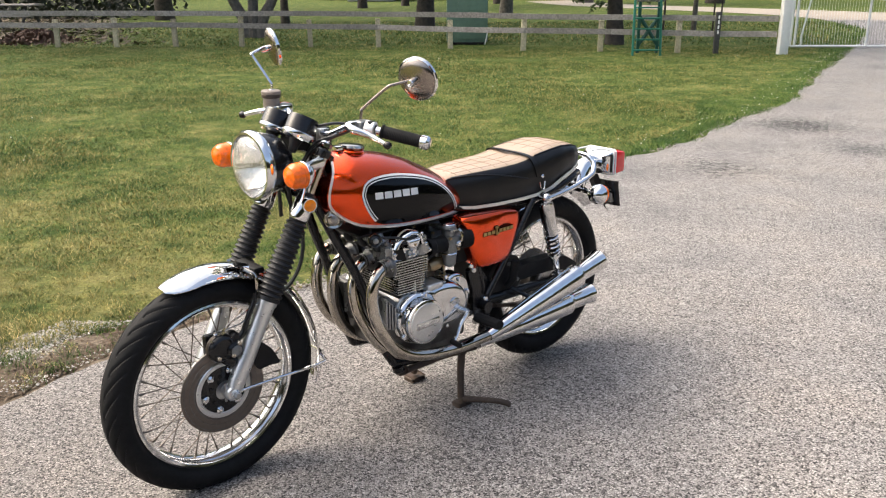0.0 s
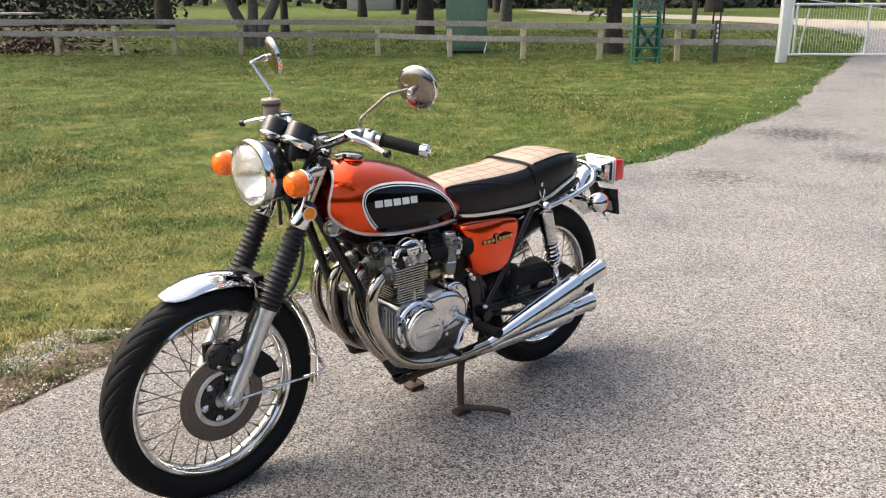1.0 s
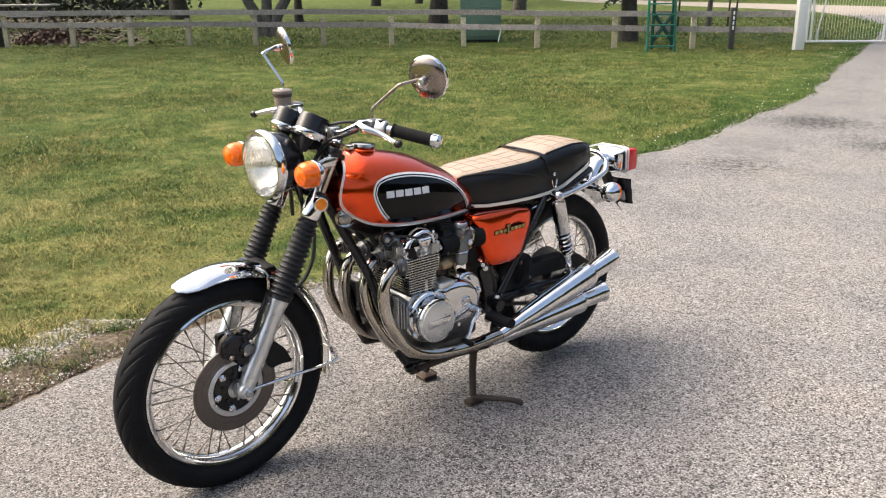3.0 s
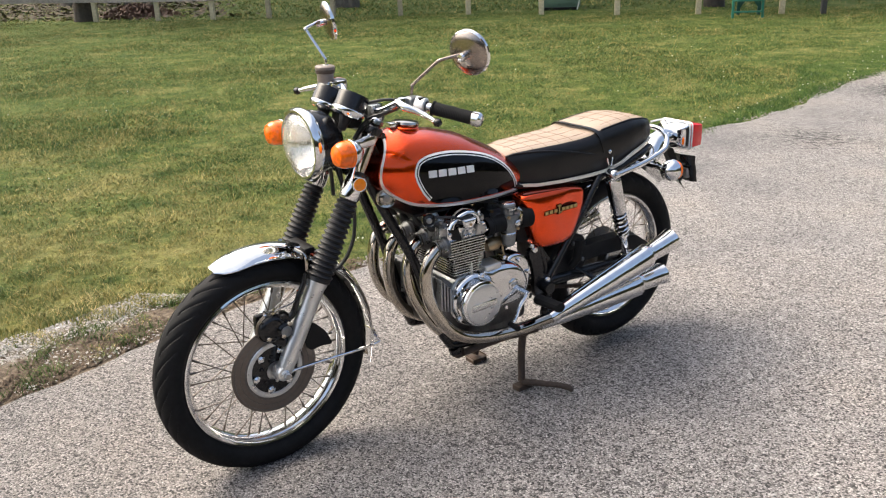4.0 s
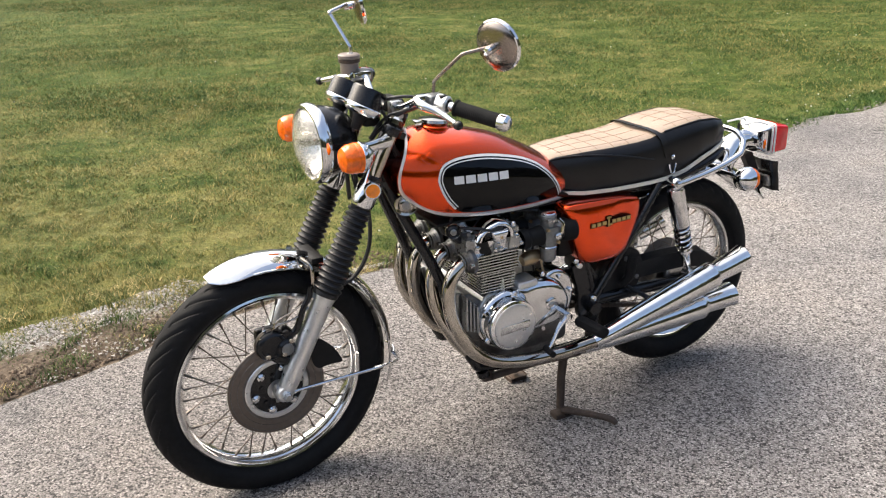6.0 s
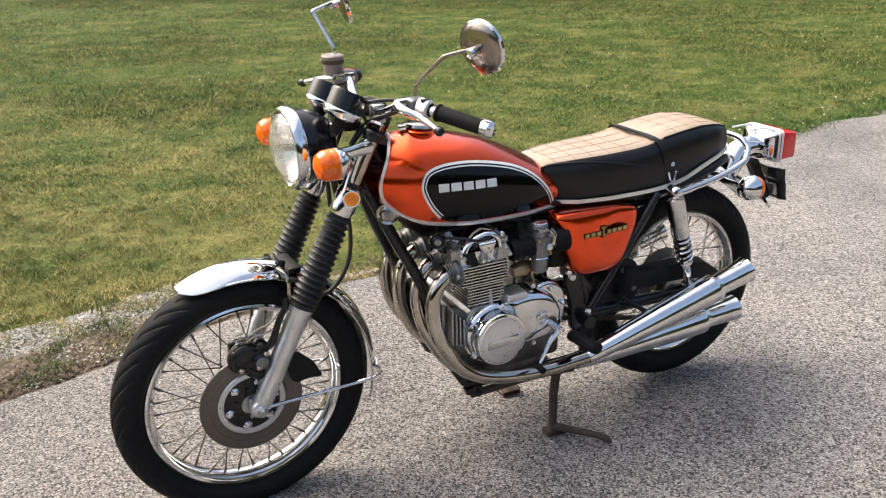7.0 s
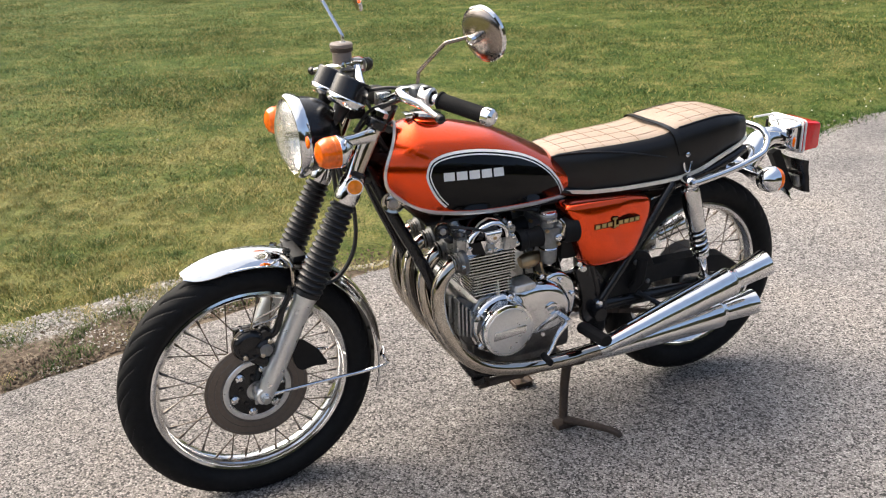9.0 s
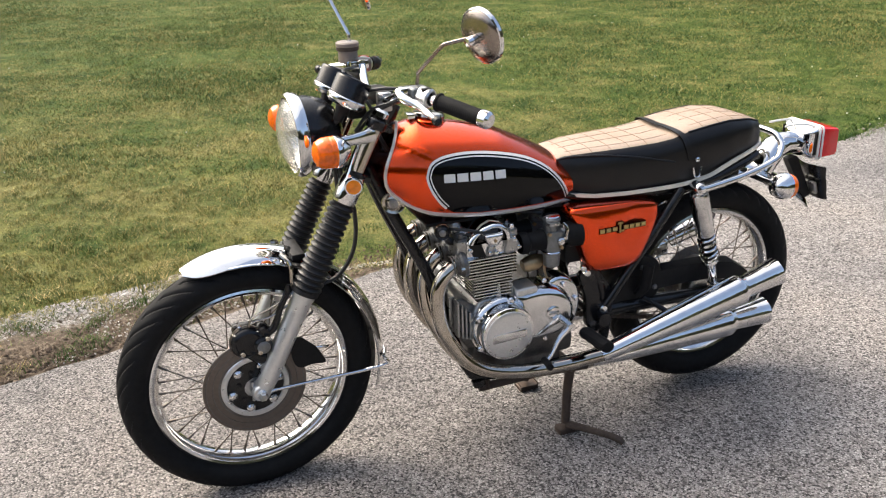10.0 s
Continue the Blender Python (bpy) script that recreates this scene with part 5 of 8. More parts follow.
def front_mudguard():
    """Chrome blade over the front wheel, rolled at its edges."""
    cs = []
    for i in range(13):
        t = (i / 12) * 2 - 1
        cs.append((0.060 * t, 0.3685 - 0.030 * abs(t) ** 2.2))
    rings = []
    n = 44
    for i in range(n + 1):
        a = radians(-15 + (112.5 + 15) * i / n)
        lift = -0.006 * max(0.0, (i - n + 9) / 9) ** 2
        ring = []
        tip = max(0.0, (i - n + 5) / 5)
        slim = math.sqrt(max(0.0, 1 - tip * tip * 0.85))
        now = [(l * slim, 0.3685 - (0.3685 - r) * slim) for l, r in cs]
        for l, r in now:
            ring.append(AXLE_F + V(math.cos(a) * (r + lift), l, math.sin(a) * (r + lift)))
        for l, r in reversed(now):
            ring.append(AXLE_F + V(math.cos(a) * (r + lift - 0.0025), l * 0.985, math.sin(a) * (r + lift - 0.0025)))
        rings.append(ring)
    bm = bmesh.new()
    loft(bm, rings)
    bmesh.ops.recalc_face_normals(bm, faces=bm.faces)
    g = steered("front_mudguard", bm, CHROME, "polished chrome front mudguard", smooth=50)
    for l in (0.061, -0.061):
        bm = bmesh.new()
        tube(bm, [AXLE_F + V(math.cos(radians(a)) * 0.3385, l, math.sin(radians(a)) * 0.3385) for a in range(-15, 99, 5)], 0.003, 8)
        part("rolled_edge", bm, CHROME, g)
    # fork brace over the top and its legs
    for side in (1, -1):
        bm = bmesh.new()
        tube(bm, [V(0.10, 0.045 * side, 0.672), V(0.115, 0.075 * side, 0.655), V(0.115, 0.082 * side, 0.60), V(0.130, 0.085 * side, 0.56), V(0.128, 0.088 * side, 0.53)], 0.0065, 10, 4)
        steered("brace_leg", bm, WORN_CHROME)
        bm = bmesh.new()
        tube(bm, [AXLE_F + V(0.03, 0.108 * side, 0.0), AXLE_F + V(0.055, 0.108 * side, 0.004), V(0.335, 0.068 * side, 0.302), V(0.352, 0.062 * side, 0.318), V(0.352, 0.05 * side, 0.324)], 0.0048, 10, 4)
        steered("mudguard_stay", bm, CHROME)
    bm = bmesh.new()
    tube(bm, [V(0.352, 0.05, 0.324), V(0.362, 0.03, 0.326), V(0.366, 0, 0.327), V(0.362, -0.03, 0.326), V(0.352, -0.05, 0.324)], 0.0048, 10, 4)
    steered("stay_bridge", bm, CHROME)
    bm = bmesh.new()
    block(bm, V(0.125, 0.055, 0.650), V(0.16, -0.055, 0.668), 0.006)
    steered("mudguard_bracket", bm, MATT_BLACK)


front_mudguard()


def caliper():
    bm = bmesh.new()
    lathe(bm, [(0.0, 0.0), (0.036, 0.0), (0.042, 0.006), (0.042, 0.024), (0.037, 0.033), (0.031, 0.036), (0.029, 0.032), (0.012, 0.032), (0.0, 0.035)], V(-0.014, 0.066, 0.470), LEFT, 28)
    lathe(bm, [(0.0, 0.0), (0.024, 0.0), (0.027, 0.008), (0.024, 0.034), (0.018, 0.040), (0.0, 0.042)], V(0.022, 0.066, 0.458), LEFT, 20)
    lathe(bm, [(0.0, 0.0), (0.017, 0.0), (0.018, 0.02), (0.012, 0.03), (0.0, 0.031)], V(0.028, 0.066, 0.492), LEFT, 16)
    tube(bm, [V(-0.025, 0.08, 0.455), V(0.01, 0.085, 0.425), V(0.045, 0.08, 0.408)], [0.016, 0.019, 0.014], 12, 3)
    block(bm, V(-0.042, 0.05, 0.43), V(0.04, 0.022, 0.50), 0.012)
    c = steered("brake_caliper", bm, BLACK, "black front brake caliper")
    bm = bmesh.new()
    lathe(bm, [(0.0425, 0.008), (0.0445, 0.011), (0.0445, 0.019), (0.0425, 0.022)], V(-0.014, 0.066, 0.470), LEFT, 28)
    part("caliper_band", bm, SPOKE, c)
    bm = bmesh.new()
    tube(bm, [V(0.030, 0.083, 0.482), V(0.056, 0.090, 0.500), V(0.074, 0.094, 0.548), V(0.094, 0.094, 0.585), V(0.100, 0.094, 0.61)], [0.012, 0.010, 0.008, 0.008, 0.006], 12, 4)
    part("caliper_arm", bm, BLACK, c)
    for p in (V(-0.030, 0.097, 0.447), V(0.012, 0.104, 0.447), V(0.034, 0.100, 0.478)):
        bm = bmesh.new()
        lathe(bm, [(0.0085, -0.004), (0.0085, 0.004), (0.006, 0.008), (0.0, 0.009)], p, LEFT, 10)
        part("bolt", bm, WORN_CHROME, c)
    bm = bmesh.new()
    lathe(bm, [(0.0, 0.0), (0.0165, 0.0), (0.0165, 0.003), (0.013, 0.005), (0.006, 0.0055), (0.0, 0.0055)], V(0.022, 0.107, 0.458), LEFT, 16)
    part("piston_cap", bm, CARB, c)
    bm = bmesh.new()
    block(bm, V(-0.046, 0.088, 0.484), V(0.034, 0.094, 0.500), 0.003)
    part("caliper_plate", bm, WORN_CHROME, c)
    bm = bmesh.new()
    lathe(bm, [(0.006, 0.0), (0.006, 0.010), (0.0035, 0.012), (0.0035, 0.022), (0.0, 0.022)], V(-0.026, 0.082, 0.508), V(-0.3, 0.2, 1), 8)
    part("bleed_nipple", bm, CHROME, c)
    for dz in (0.0, 0.022):
        bm = bmesh.new()
        tube(bm, [V(-0.010, 0.088, 0.508 + dz * 0.2), V(0.004, 0.098, 0.528 + dz * 0.6), V(0.045, 0.096, 0.532 + dz), V(0.085, 0.088, 0.545 + dz), V(0.15, 0.07, 0.575)], 0.0026, 8, 5)
        part("brake_pipe", bm, WORN_CHROME, c)
    # black guard behind the fork leg
    bm = bmesh.new()
    prism(bm, rounded([(0.09, 0.44), (0.122, 0.447), (0.165, 0.405), (0.190, 0.352), (0.15, 0.358), (0.115, 0.352), (0.10, 0.37)], 0.014, 4), 0.066, 0.070)
    steered("disc_guard", bm, MATT_BLACK, "black plate guard over the disc")
    bm = bmesh.new()
    tube(bm, [V(0.15, 0.062, 0.575), V(0.235, 0.06, 0.59), V(0.285, 0.06, 0.66), V(0.292, 0.062, 0.76), V(0.27, 0.065, 0.85)], 0.0058, 8, 6)
    steered("brake_hose", bm, WIRE)


caliper()


def headlight():
    o = V(0.173, 0, 0.958)
    ax = V(-1, 0, -0.03)
    bm = bmesh.new()
    lathe(bm, [(0.0, -0.115), (0.03, -0.113), (0.062, -0.098), (0.083, -0.07), (0.092, -0.035), (0.0945, 0.0), (0.0925, 0.002)], o, ax, 48)
    s = steered("headlight", bm, BLACK, "round black headlight with chrome rim")
    bm = bmesh.new()
    lathe(bm, [(0.0935, -0.017), (0.0995, -0.015), (0.1040, -0.004), (0.1035, 0.006), (0.0985, 0.014), (0.0915, 0.014), (0.0905, 0.008), (0.0915, -0.008)], o, ax, 64, close=True)
    part("rim", bm, CHROME, s, "polished chrome headlight rim")
    bm = bmesh.new()
    lathe(bm, [(0.0905, 0.006), (0.082, 0.017), (0.068, 0.027), (0.048, 0.035), (0.025, 0.0395), (0.0, 0.041), (0.0, 0.037), (0.025, 0.0355), (0.048, 0.031), (0.068, 0.023), (0.082, 0.013), (0.0905, 0.002)], o, ax, 64)
    lens = part("lens", bm, LENS, s, "whitish fluted glass lens")
    lens.visible_shadow = False
    bm = bmesh.new()
    lathe(bm, [(0.090, 0.0), (0.083, -0.018), (0.07, -0.037), (0.05, -0.053), (0.03, -0.062), (0.0, -0.066)], o, ax, 48)
    part("reflector", bm, MIRROR, s)
    bm = bmesh.new()
    lathe(bm, [(0.0, -0.06), (0.008, -0.06), (0.009, -0.04), (0.007, -0.03), (0.0, -0.028)], o, ax, 16)
    part("bulb", bm, SATIN, s)
    for k in range(-8, 9):
        x = k * 0.0095
        h = math.sqrt(max(0.0, 0.083 ** 2 - x * x))
        bm = bmesh.new()
        pts = []
        for j in range(9):
            z = -h + 2 * h * j / 8
            rr = math.hypot(x, z)
            pts.append(o + V(-float(np.interp(rr, [0, 0.025, 0.048, 0.068, 0.082, 0.0905], [0.0362, 0.0348, 0.0302, 0.0222, 0.0122, 0.0012])), x, z))
        tube(bm, pts, 0.0008, 5)
        part("flute", bm, GLASS, lens).visible_shadow = False


headlight()


def gauges():
    for side in (1, -1):
        o = V(0.288, 0.062 * side, 1.040)
        bm = bmesh.new()
        lathe(bm, [(0.0, -0.006), (0.034, -0.006), (0.0435, 0.0), (0.046, 0.012), (0.045, 0.014), (0.045, 0.053), (0.042, 0.058), (0.038, 0.056)], o, RAKE, 36)
        g = steered("gauge", bm, BLACK, "round black instrument with chrome base ring")
        bm = bmesh.new()
        lathe(bm, [(0.026, -0.010), (0.040, -0.010), (0.046, -0.004), (0.0485, 0.003), (0.0485, 0.009), (0.0455, 0.012), (0.039, 0.0)], o, RAKE, 44, close=True)
        bmesh.ops.recalc_face_normals(bm, faces=bm.faces)
        part("base_ring", bm, CHROME, g)
        bm = bmesh.new()
        lathe(bm, [(0.040, 0.053), (0.0, 0.053)], o, RAKE, 32)
        part("dial", bm, TANK_BLACK, g)
        bm = bmesh.new()
        lathe(bm, [(0.0, -0.05), (0.012, -0.05), (0.014, -0.03), (0.02, -0.012), (0.02, -0.004)], o, RAKE, 16)
        part("drive_boss", bm, MATT_BLACK, g)
        bm = bmesh.new()
        tube(bm, [o - RAKE * 0.045, o - RAKE * 0.10 + V(-0.01, -0.015 * side, 0), V(0.27, 0.03 * side, 0.88), V(0.28, 0.03 * side, 0.78)], 0.006, 8, 5)
        steered("gauge_cable", bm, WIRE)
    bm = bmesh.new()
    block(bm, V(0.30, 0.05, 0.99), V(0.345, -0.05, 1.025), 0.008, Matrix.Translation(V(0, 0, 0)))
    steered("gauge_bracket", bm, MATT_BLACK)
    bm = bmesh.new()
    block(bm, V(0.375, 0.045, 1.015), V(0.42, -0.045, 1.05), 0.010)
    steered("warning_lamp_panel", bm, MATT_BLACK)


gauges()


def handlebar():
    half = [V(0.392, 0.0, 1.028), V(0.390, 0.05, 1.030), V(0.391, 0.095, 1.040), V(0.404, 0.15, 1.066), V(0.415, 0.185, 1.072), V(0.440, 0.235, 1.064), V(0.508, 0.355, 1.040)]
    line = [V(p.x, p.y, p.z) for p in reversed(half[1:])] + half
    bm = bmesh.new()
    tube(bm, line, 0.0112, 14, 6)
    bar = steered("handlebar", bm, CHROME, "chrome handlebar with black grips")
    way = (half[-1] - half[-2]).normalized()
    for side in (1, -1):
        def at(l_out):
            p = half[-2] + way * l_out
            return Vector((p.x, p.y * side, p.z))
        w = Vector((way.x, way.y * side, way.z))
        bm = bmesh.new()
        prof = [(0.011, 0.0), (0.021, 0.0), (0.021, 0.004)]
        for k in range(22):
            prof += [(0.0177, 0.006 + k * 0.005), (0.0182, 0.0072 + k * 0.005), (0.0182, 0.0098 + k * 0.005)]
        prof += [(0.0165, 0.118), (0.0165, 0.12), (0.011, 0.12)]
        lathe(bm, prof, at(0.018), w, 22)
        part("grip", bm, RUBBER, bar, "ribbed black rubber grip")
        bm = bmesh.new()
        lathe(bm, [(0.011, 0.0), (0.0195, 0.001), (0.0205, 0.006), (0.0205, 0.020), (0.015, 0.027), (0.0, 0.028)], at(0.136), w, 24)
        part("bar_end", bm, CHROME, bar)
        bm = bmesh.new()
        lathe(bm, [(0.011, 0.0), (0.021, 0.001), (0.0225, 0.005), (0.0225, 0.03), (0.019, 0.034), (0.0165, 0.034)], at(-0.036), w, 20)
        s = part("switch_housing", bm, SATIN, bar, "chrome and grey handlebar switch housing")
        bm = bmesh.new()
        block(bm, (-0.021, -0.020, -0.019), (0.021, 0.020, 0.019), 0.010, Matrix.Translation(at(-0.042)), 3)
        part("switch_body", bm, CARB, s)
        bm = bmesh.new()
        block(bm, (-0.012, -0.014, -0.006), (0.012, 0.014, 0.022), 0.004, Matrix.Translation(at(-0.02)))
        part("switch", bm, MATT_BLACK if side > 0 else RED, s)
        # lever and its perch
        bm = bmesh.new()
        q = at(-0.062)
        block(bm, (-0.034, -0.017, -0.014), (0.018, 0.015, 0.014), 0.007, Matrix.Translation(q))
        part("lever_perch", bm, CHROME, bar)
        bm = bmesh.new()
        s0 = q + Vector((-0.03, 0, 0.0))
        tip = Vector((0.420, -0.308, 1.034)) if side > 0 else Vector((0.326, 0.300, 1.049))
        tube(bm, [s0, s0 + Vector((-0.002, -0.03 * side, -0.006)), s0.lerp(tip, 0.55) + Vector((0, 0, 0.003)), tip], [0.012, 0.0115, 0.0085, 0.006], 12, 5)
        lever = part("lever", bm, CHROME, bar, "chrome hand lever with ball end")
        bm = bmesh.new()
        lathe(bm, [(0.0, -0.013), (0.008, -0.010), (0.0115, -0.004), (0.0115, 0.004), (0.008, 0.010), (0.0, 0.013)], tip, V(0, 1, 0), 16)
        part("ball_end", bm, BLACK, lever)
    # clamps
    for l in (0.042, -0.042):
        bm = bmesh.new()
        block(bm, V(0.374, l + 0.014, 1.0), V(0.41, l - 0.014, 1.048), 0.007)
        part("clamp", bm, CAST, bar)
    # master cylinder
    o = V(0.390, -0.228, 1.070)
    bm = bmesh.new()
    lathe(bm, [(0.0, -0.01), (0.022, -0.01), (0.026, -0.004), (0.026, 0.034), (0.028, 0.036), (0.029, 0.055), (0.026, 0.058), (0.0, 0.058)], o, V(0, 0, 1), 28)
    mc = part("brake_reservoir", bm, GREY_PLASTIC, bar, "brownish grey brake fluid reservoir")
    bm = bmesh.new()
    lathe(bm, [(0.0265, 0.036), (0.0305, 0.038), (0.0305, 0.046), (0.0270, 0.048)], o, V(0, 0, 1), 28)
    part("lid_band", bm, GREASE, mc)
    bm = bmesh.new()
    lathe(bm, [(0.0295, 0.048), (0.0310, 0.050), (0.0310, 0.057), (0.0270, 0.060), (0.0, 0.0605)], o, V(0, 0, 1), 28)
    part("lid", bm, GREY_PLASTIC, mc)
    bm = bmesh.new()
    lathe(bm, [(0.0, -0.03), (0.013, -0.03), (0.016, -0.01), (0.016, 0.045), (0.012, 0.05), (0.0, 0.05)], o + V(0.0, 0.03, -0.02), V(0.3, 1, 0), 16)
    part("master_cylinder", bm, MATT_BLACK, mc)


handlebar()


def mirrors():
    # left, then right
    for side, base, pts, c, n in ((1, V(0.423, 0.182, 1.07), [V(0.423, 0.182, 1.07), V(0.427, 0.185, 1.112), V(0.429, 0.189, 1.121), V(0.451, 0.264, 1.184), V(0.456, 0.275, 1.192), V(0.463, 0.281, 1.195), V(0.512, 0.308, 1.208)], V(0.524, 0.314, 1.209), V(0.93, -0.28, 0.22)),
                                  (-1, V(0.396, -0.232, 1.12), [V(0.396, -0.232, 1.12), V(0.396, -0.233, 1.145), V(0.393, -0.237, 1.155), V(0.371, -0.286, 1.224), V(0.368, -0.292, 1.233), V(0.374, -0.298, 1.239), V(0.435, -0.325, 1.252)], V(0.478, -0.348, 1.248), V(0.93, 0.28, 0.22))):
        bm = bmesh.new()
        tube(bm, pts, 0.0044 if side > 0 else 0.0055, 12, 6)
        mr = steered("mirror", bm, MIRROR_BACK if side > 0 else CHROME, "round chrome mirror on a bent stem")
        bm = bmesh.new()
        lathe(bm, [(0.0, -0.013), (0.02, -0.0125), (0.04, -0.0095), (0.055, -0.004), (0.0605, 0.002), (0.062, 0.007), (0.0605, 0.011), (0.057, 0.011)], c, n, 44)
        part("shell", bm, MIRROR_BACK, mr)
        bm = bmesh.new()
        lathe(bm, [(0.0600, -0.001), (0.0630, 0.001), (0.0635, 0.008), (0.0610, 0.0115), (0.058, 0.010)], c, n, 44, close=True)
        part("rim", bm, CHROME, mr)
        bm = bmesh.new()
        lathe(bm, [(0.058, 0.008), (0.0, 0.0085)], c, n, 40)
        part("glass", bm, MIRROR, mr)
        bm = bmesh.new()
        lathe(bm, [(0.0, -0.012), (0.009, -0.01), (0.011, 0.0), (0.011, 0.016)], c - n.normalized() * 0.03, n, 14)
        part("pivot", bm, CHROME, mr)
        bm = bmesh.new()
        lathe(bm, [(0.0, -0.006), (0.0105, -0.006), (0.0105, 0.008), (0.007, 0.012), (0.0, 0.012)], base, V(0, 0, 1), 6)
        part("nut", bm, CHROME, mr)


mirrors()


# ---- tank ----
TANK_U = [0.368, 0.394, 0.43, 0.50, 0.60, 0.70, 0.785, 0.85, 0.905]
TANK_TOP = [0.955, 0.962, 0.966, 0.961, 0.946, 0.920, 0.881, 0.846, 0.812]
TANK_LOW = [0.805, 0.778, 0.755, 0.739, 0.725, 0.720, 0.7165, 0.7145, 0.713]
TANK_W = [0.100, 0.118, 0.130, 0.142, 0.146, 0.143, 0.130, 0.112, 0.092]


TANK_FINE = np.linspace(TANK_U[0], TANK_U[-1], 216)


def softened(values):
    """The row of values along the tank, without kinks."""
    row = np.interp(TANK_FINE, TANK_U, values)
    for _ in range(3):
        wide = np.concatenate([2 * row[0] - row[8:0:-1], row, 2 * row[-1] - row[-2:-10:-1]])
        row = np.convolve(wide, np.ones(17) / 17, "valid")
    return row


TANK_ROWS = {"top": softened(TANK_TOP), "low": softened(TANK_LOW), "wide": softened(TANK_W)}


def tank_at(u, kind):
    return float(np.interp(u, TANK_FINE, TANK_ROWS[kind]))


def tank_half(u, z):
    """Half the tank's width at u and height z."""
    top, low, w = tank_at(u, "top"), tank_at(u, "low"), tank_at(u, "wide")
    s = min(1.0, max(0.0, (z - low) / (top - low)))
    if s < 0.36:
        return w * (1 - 0.13 * ((0.36 - s) / 0.36) ** 2)
    q = (s - 0.36) / 0.64
    return w * max(0.0, 1 - q ** 2.6) ** 0.62


def tank_lean(u, z):
    """How far the tank's front edge leans back towards its top."""
    away = min(1.0, max(0.0, (0.52 - u) / 0.152))
    away = away * away * (3 - 2 * away)
    return (0.076 * min(1.0, max(0.0, (z - 0.845) / 0.115)) ** 1.6 + 0.016 * min(1.0, max(0.0, (0.875 - z) / 0.08)) ** 2) * away


def tank_normal(u, z):
    e = 0.004
    du = (tank_half(u + e, z) - tank_half(u - e, z)) / (2 * e)
    dz = (tank_half(u, z + e) - tank_half(u, z - e)) / (2 * e)
    return (V(0, 1, 0) - V(du, 0, 0) - V(0, 0, dz)).normalized()


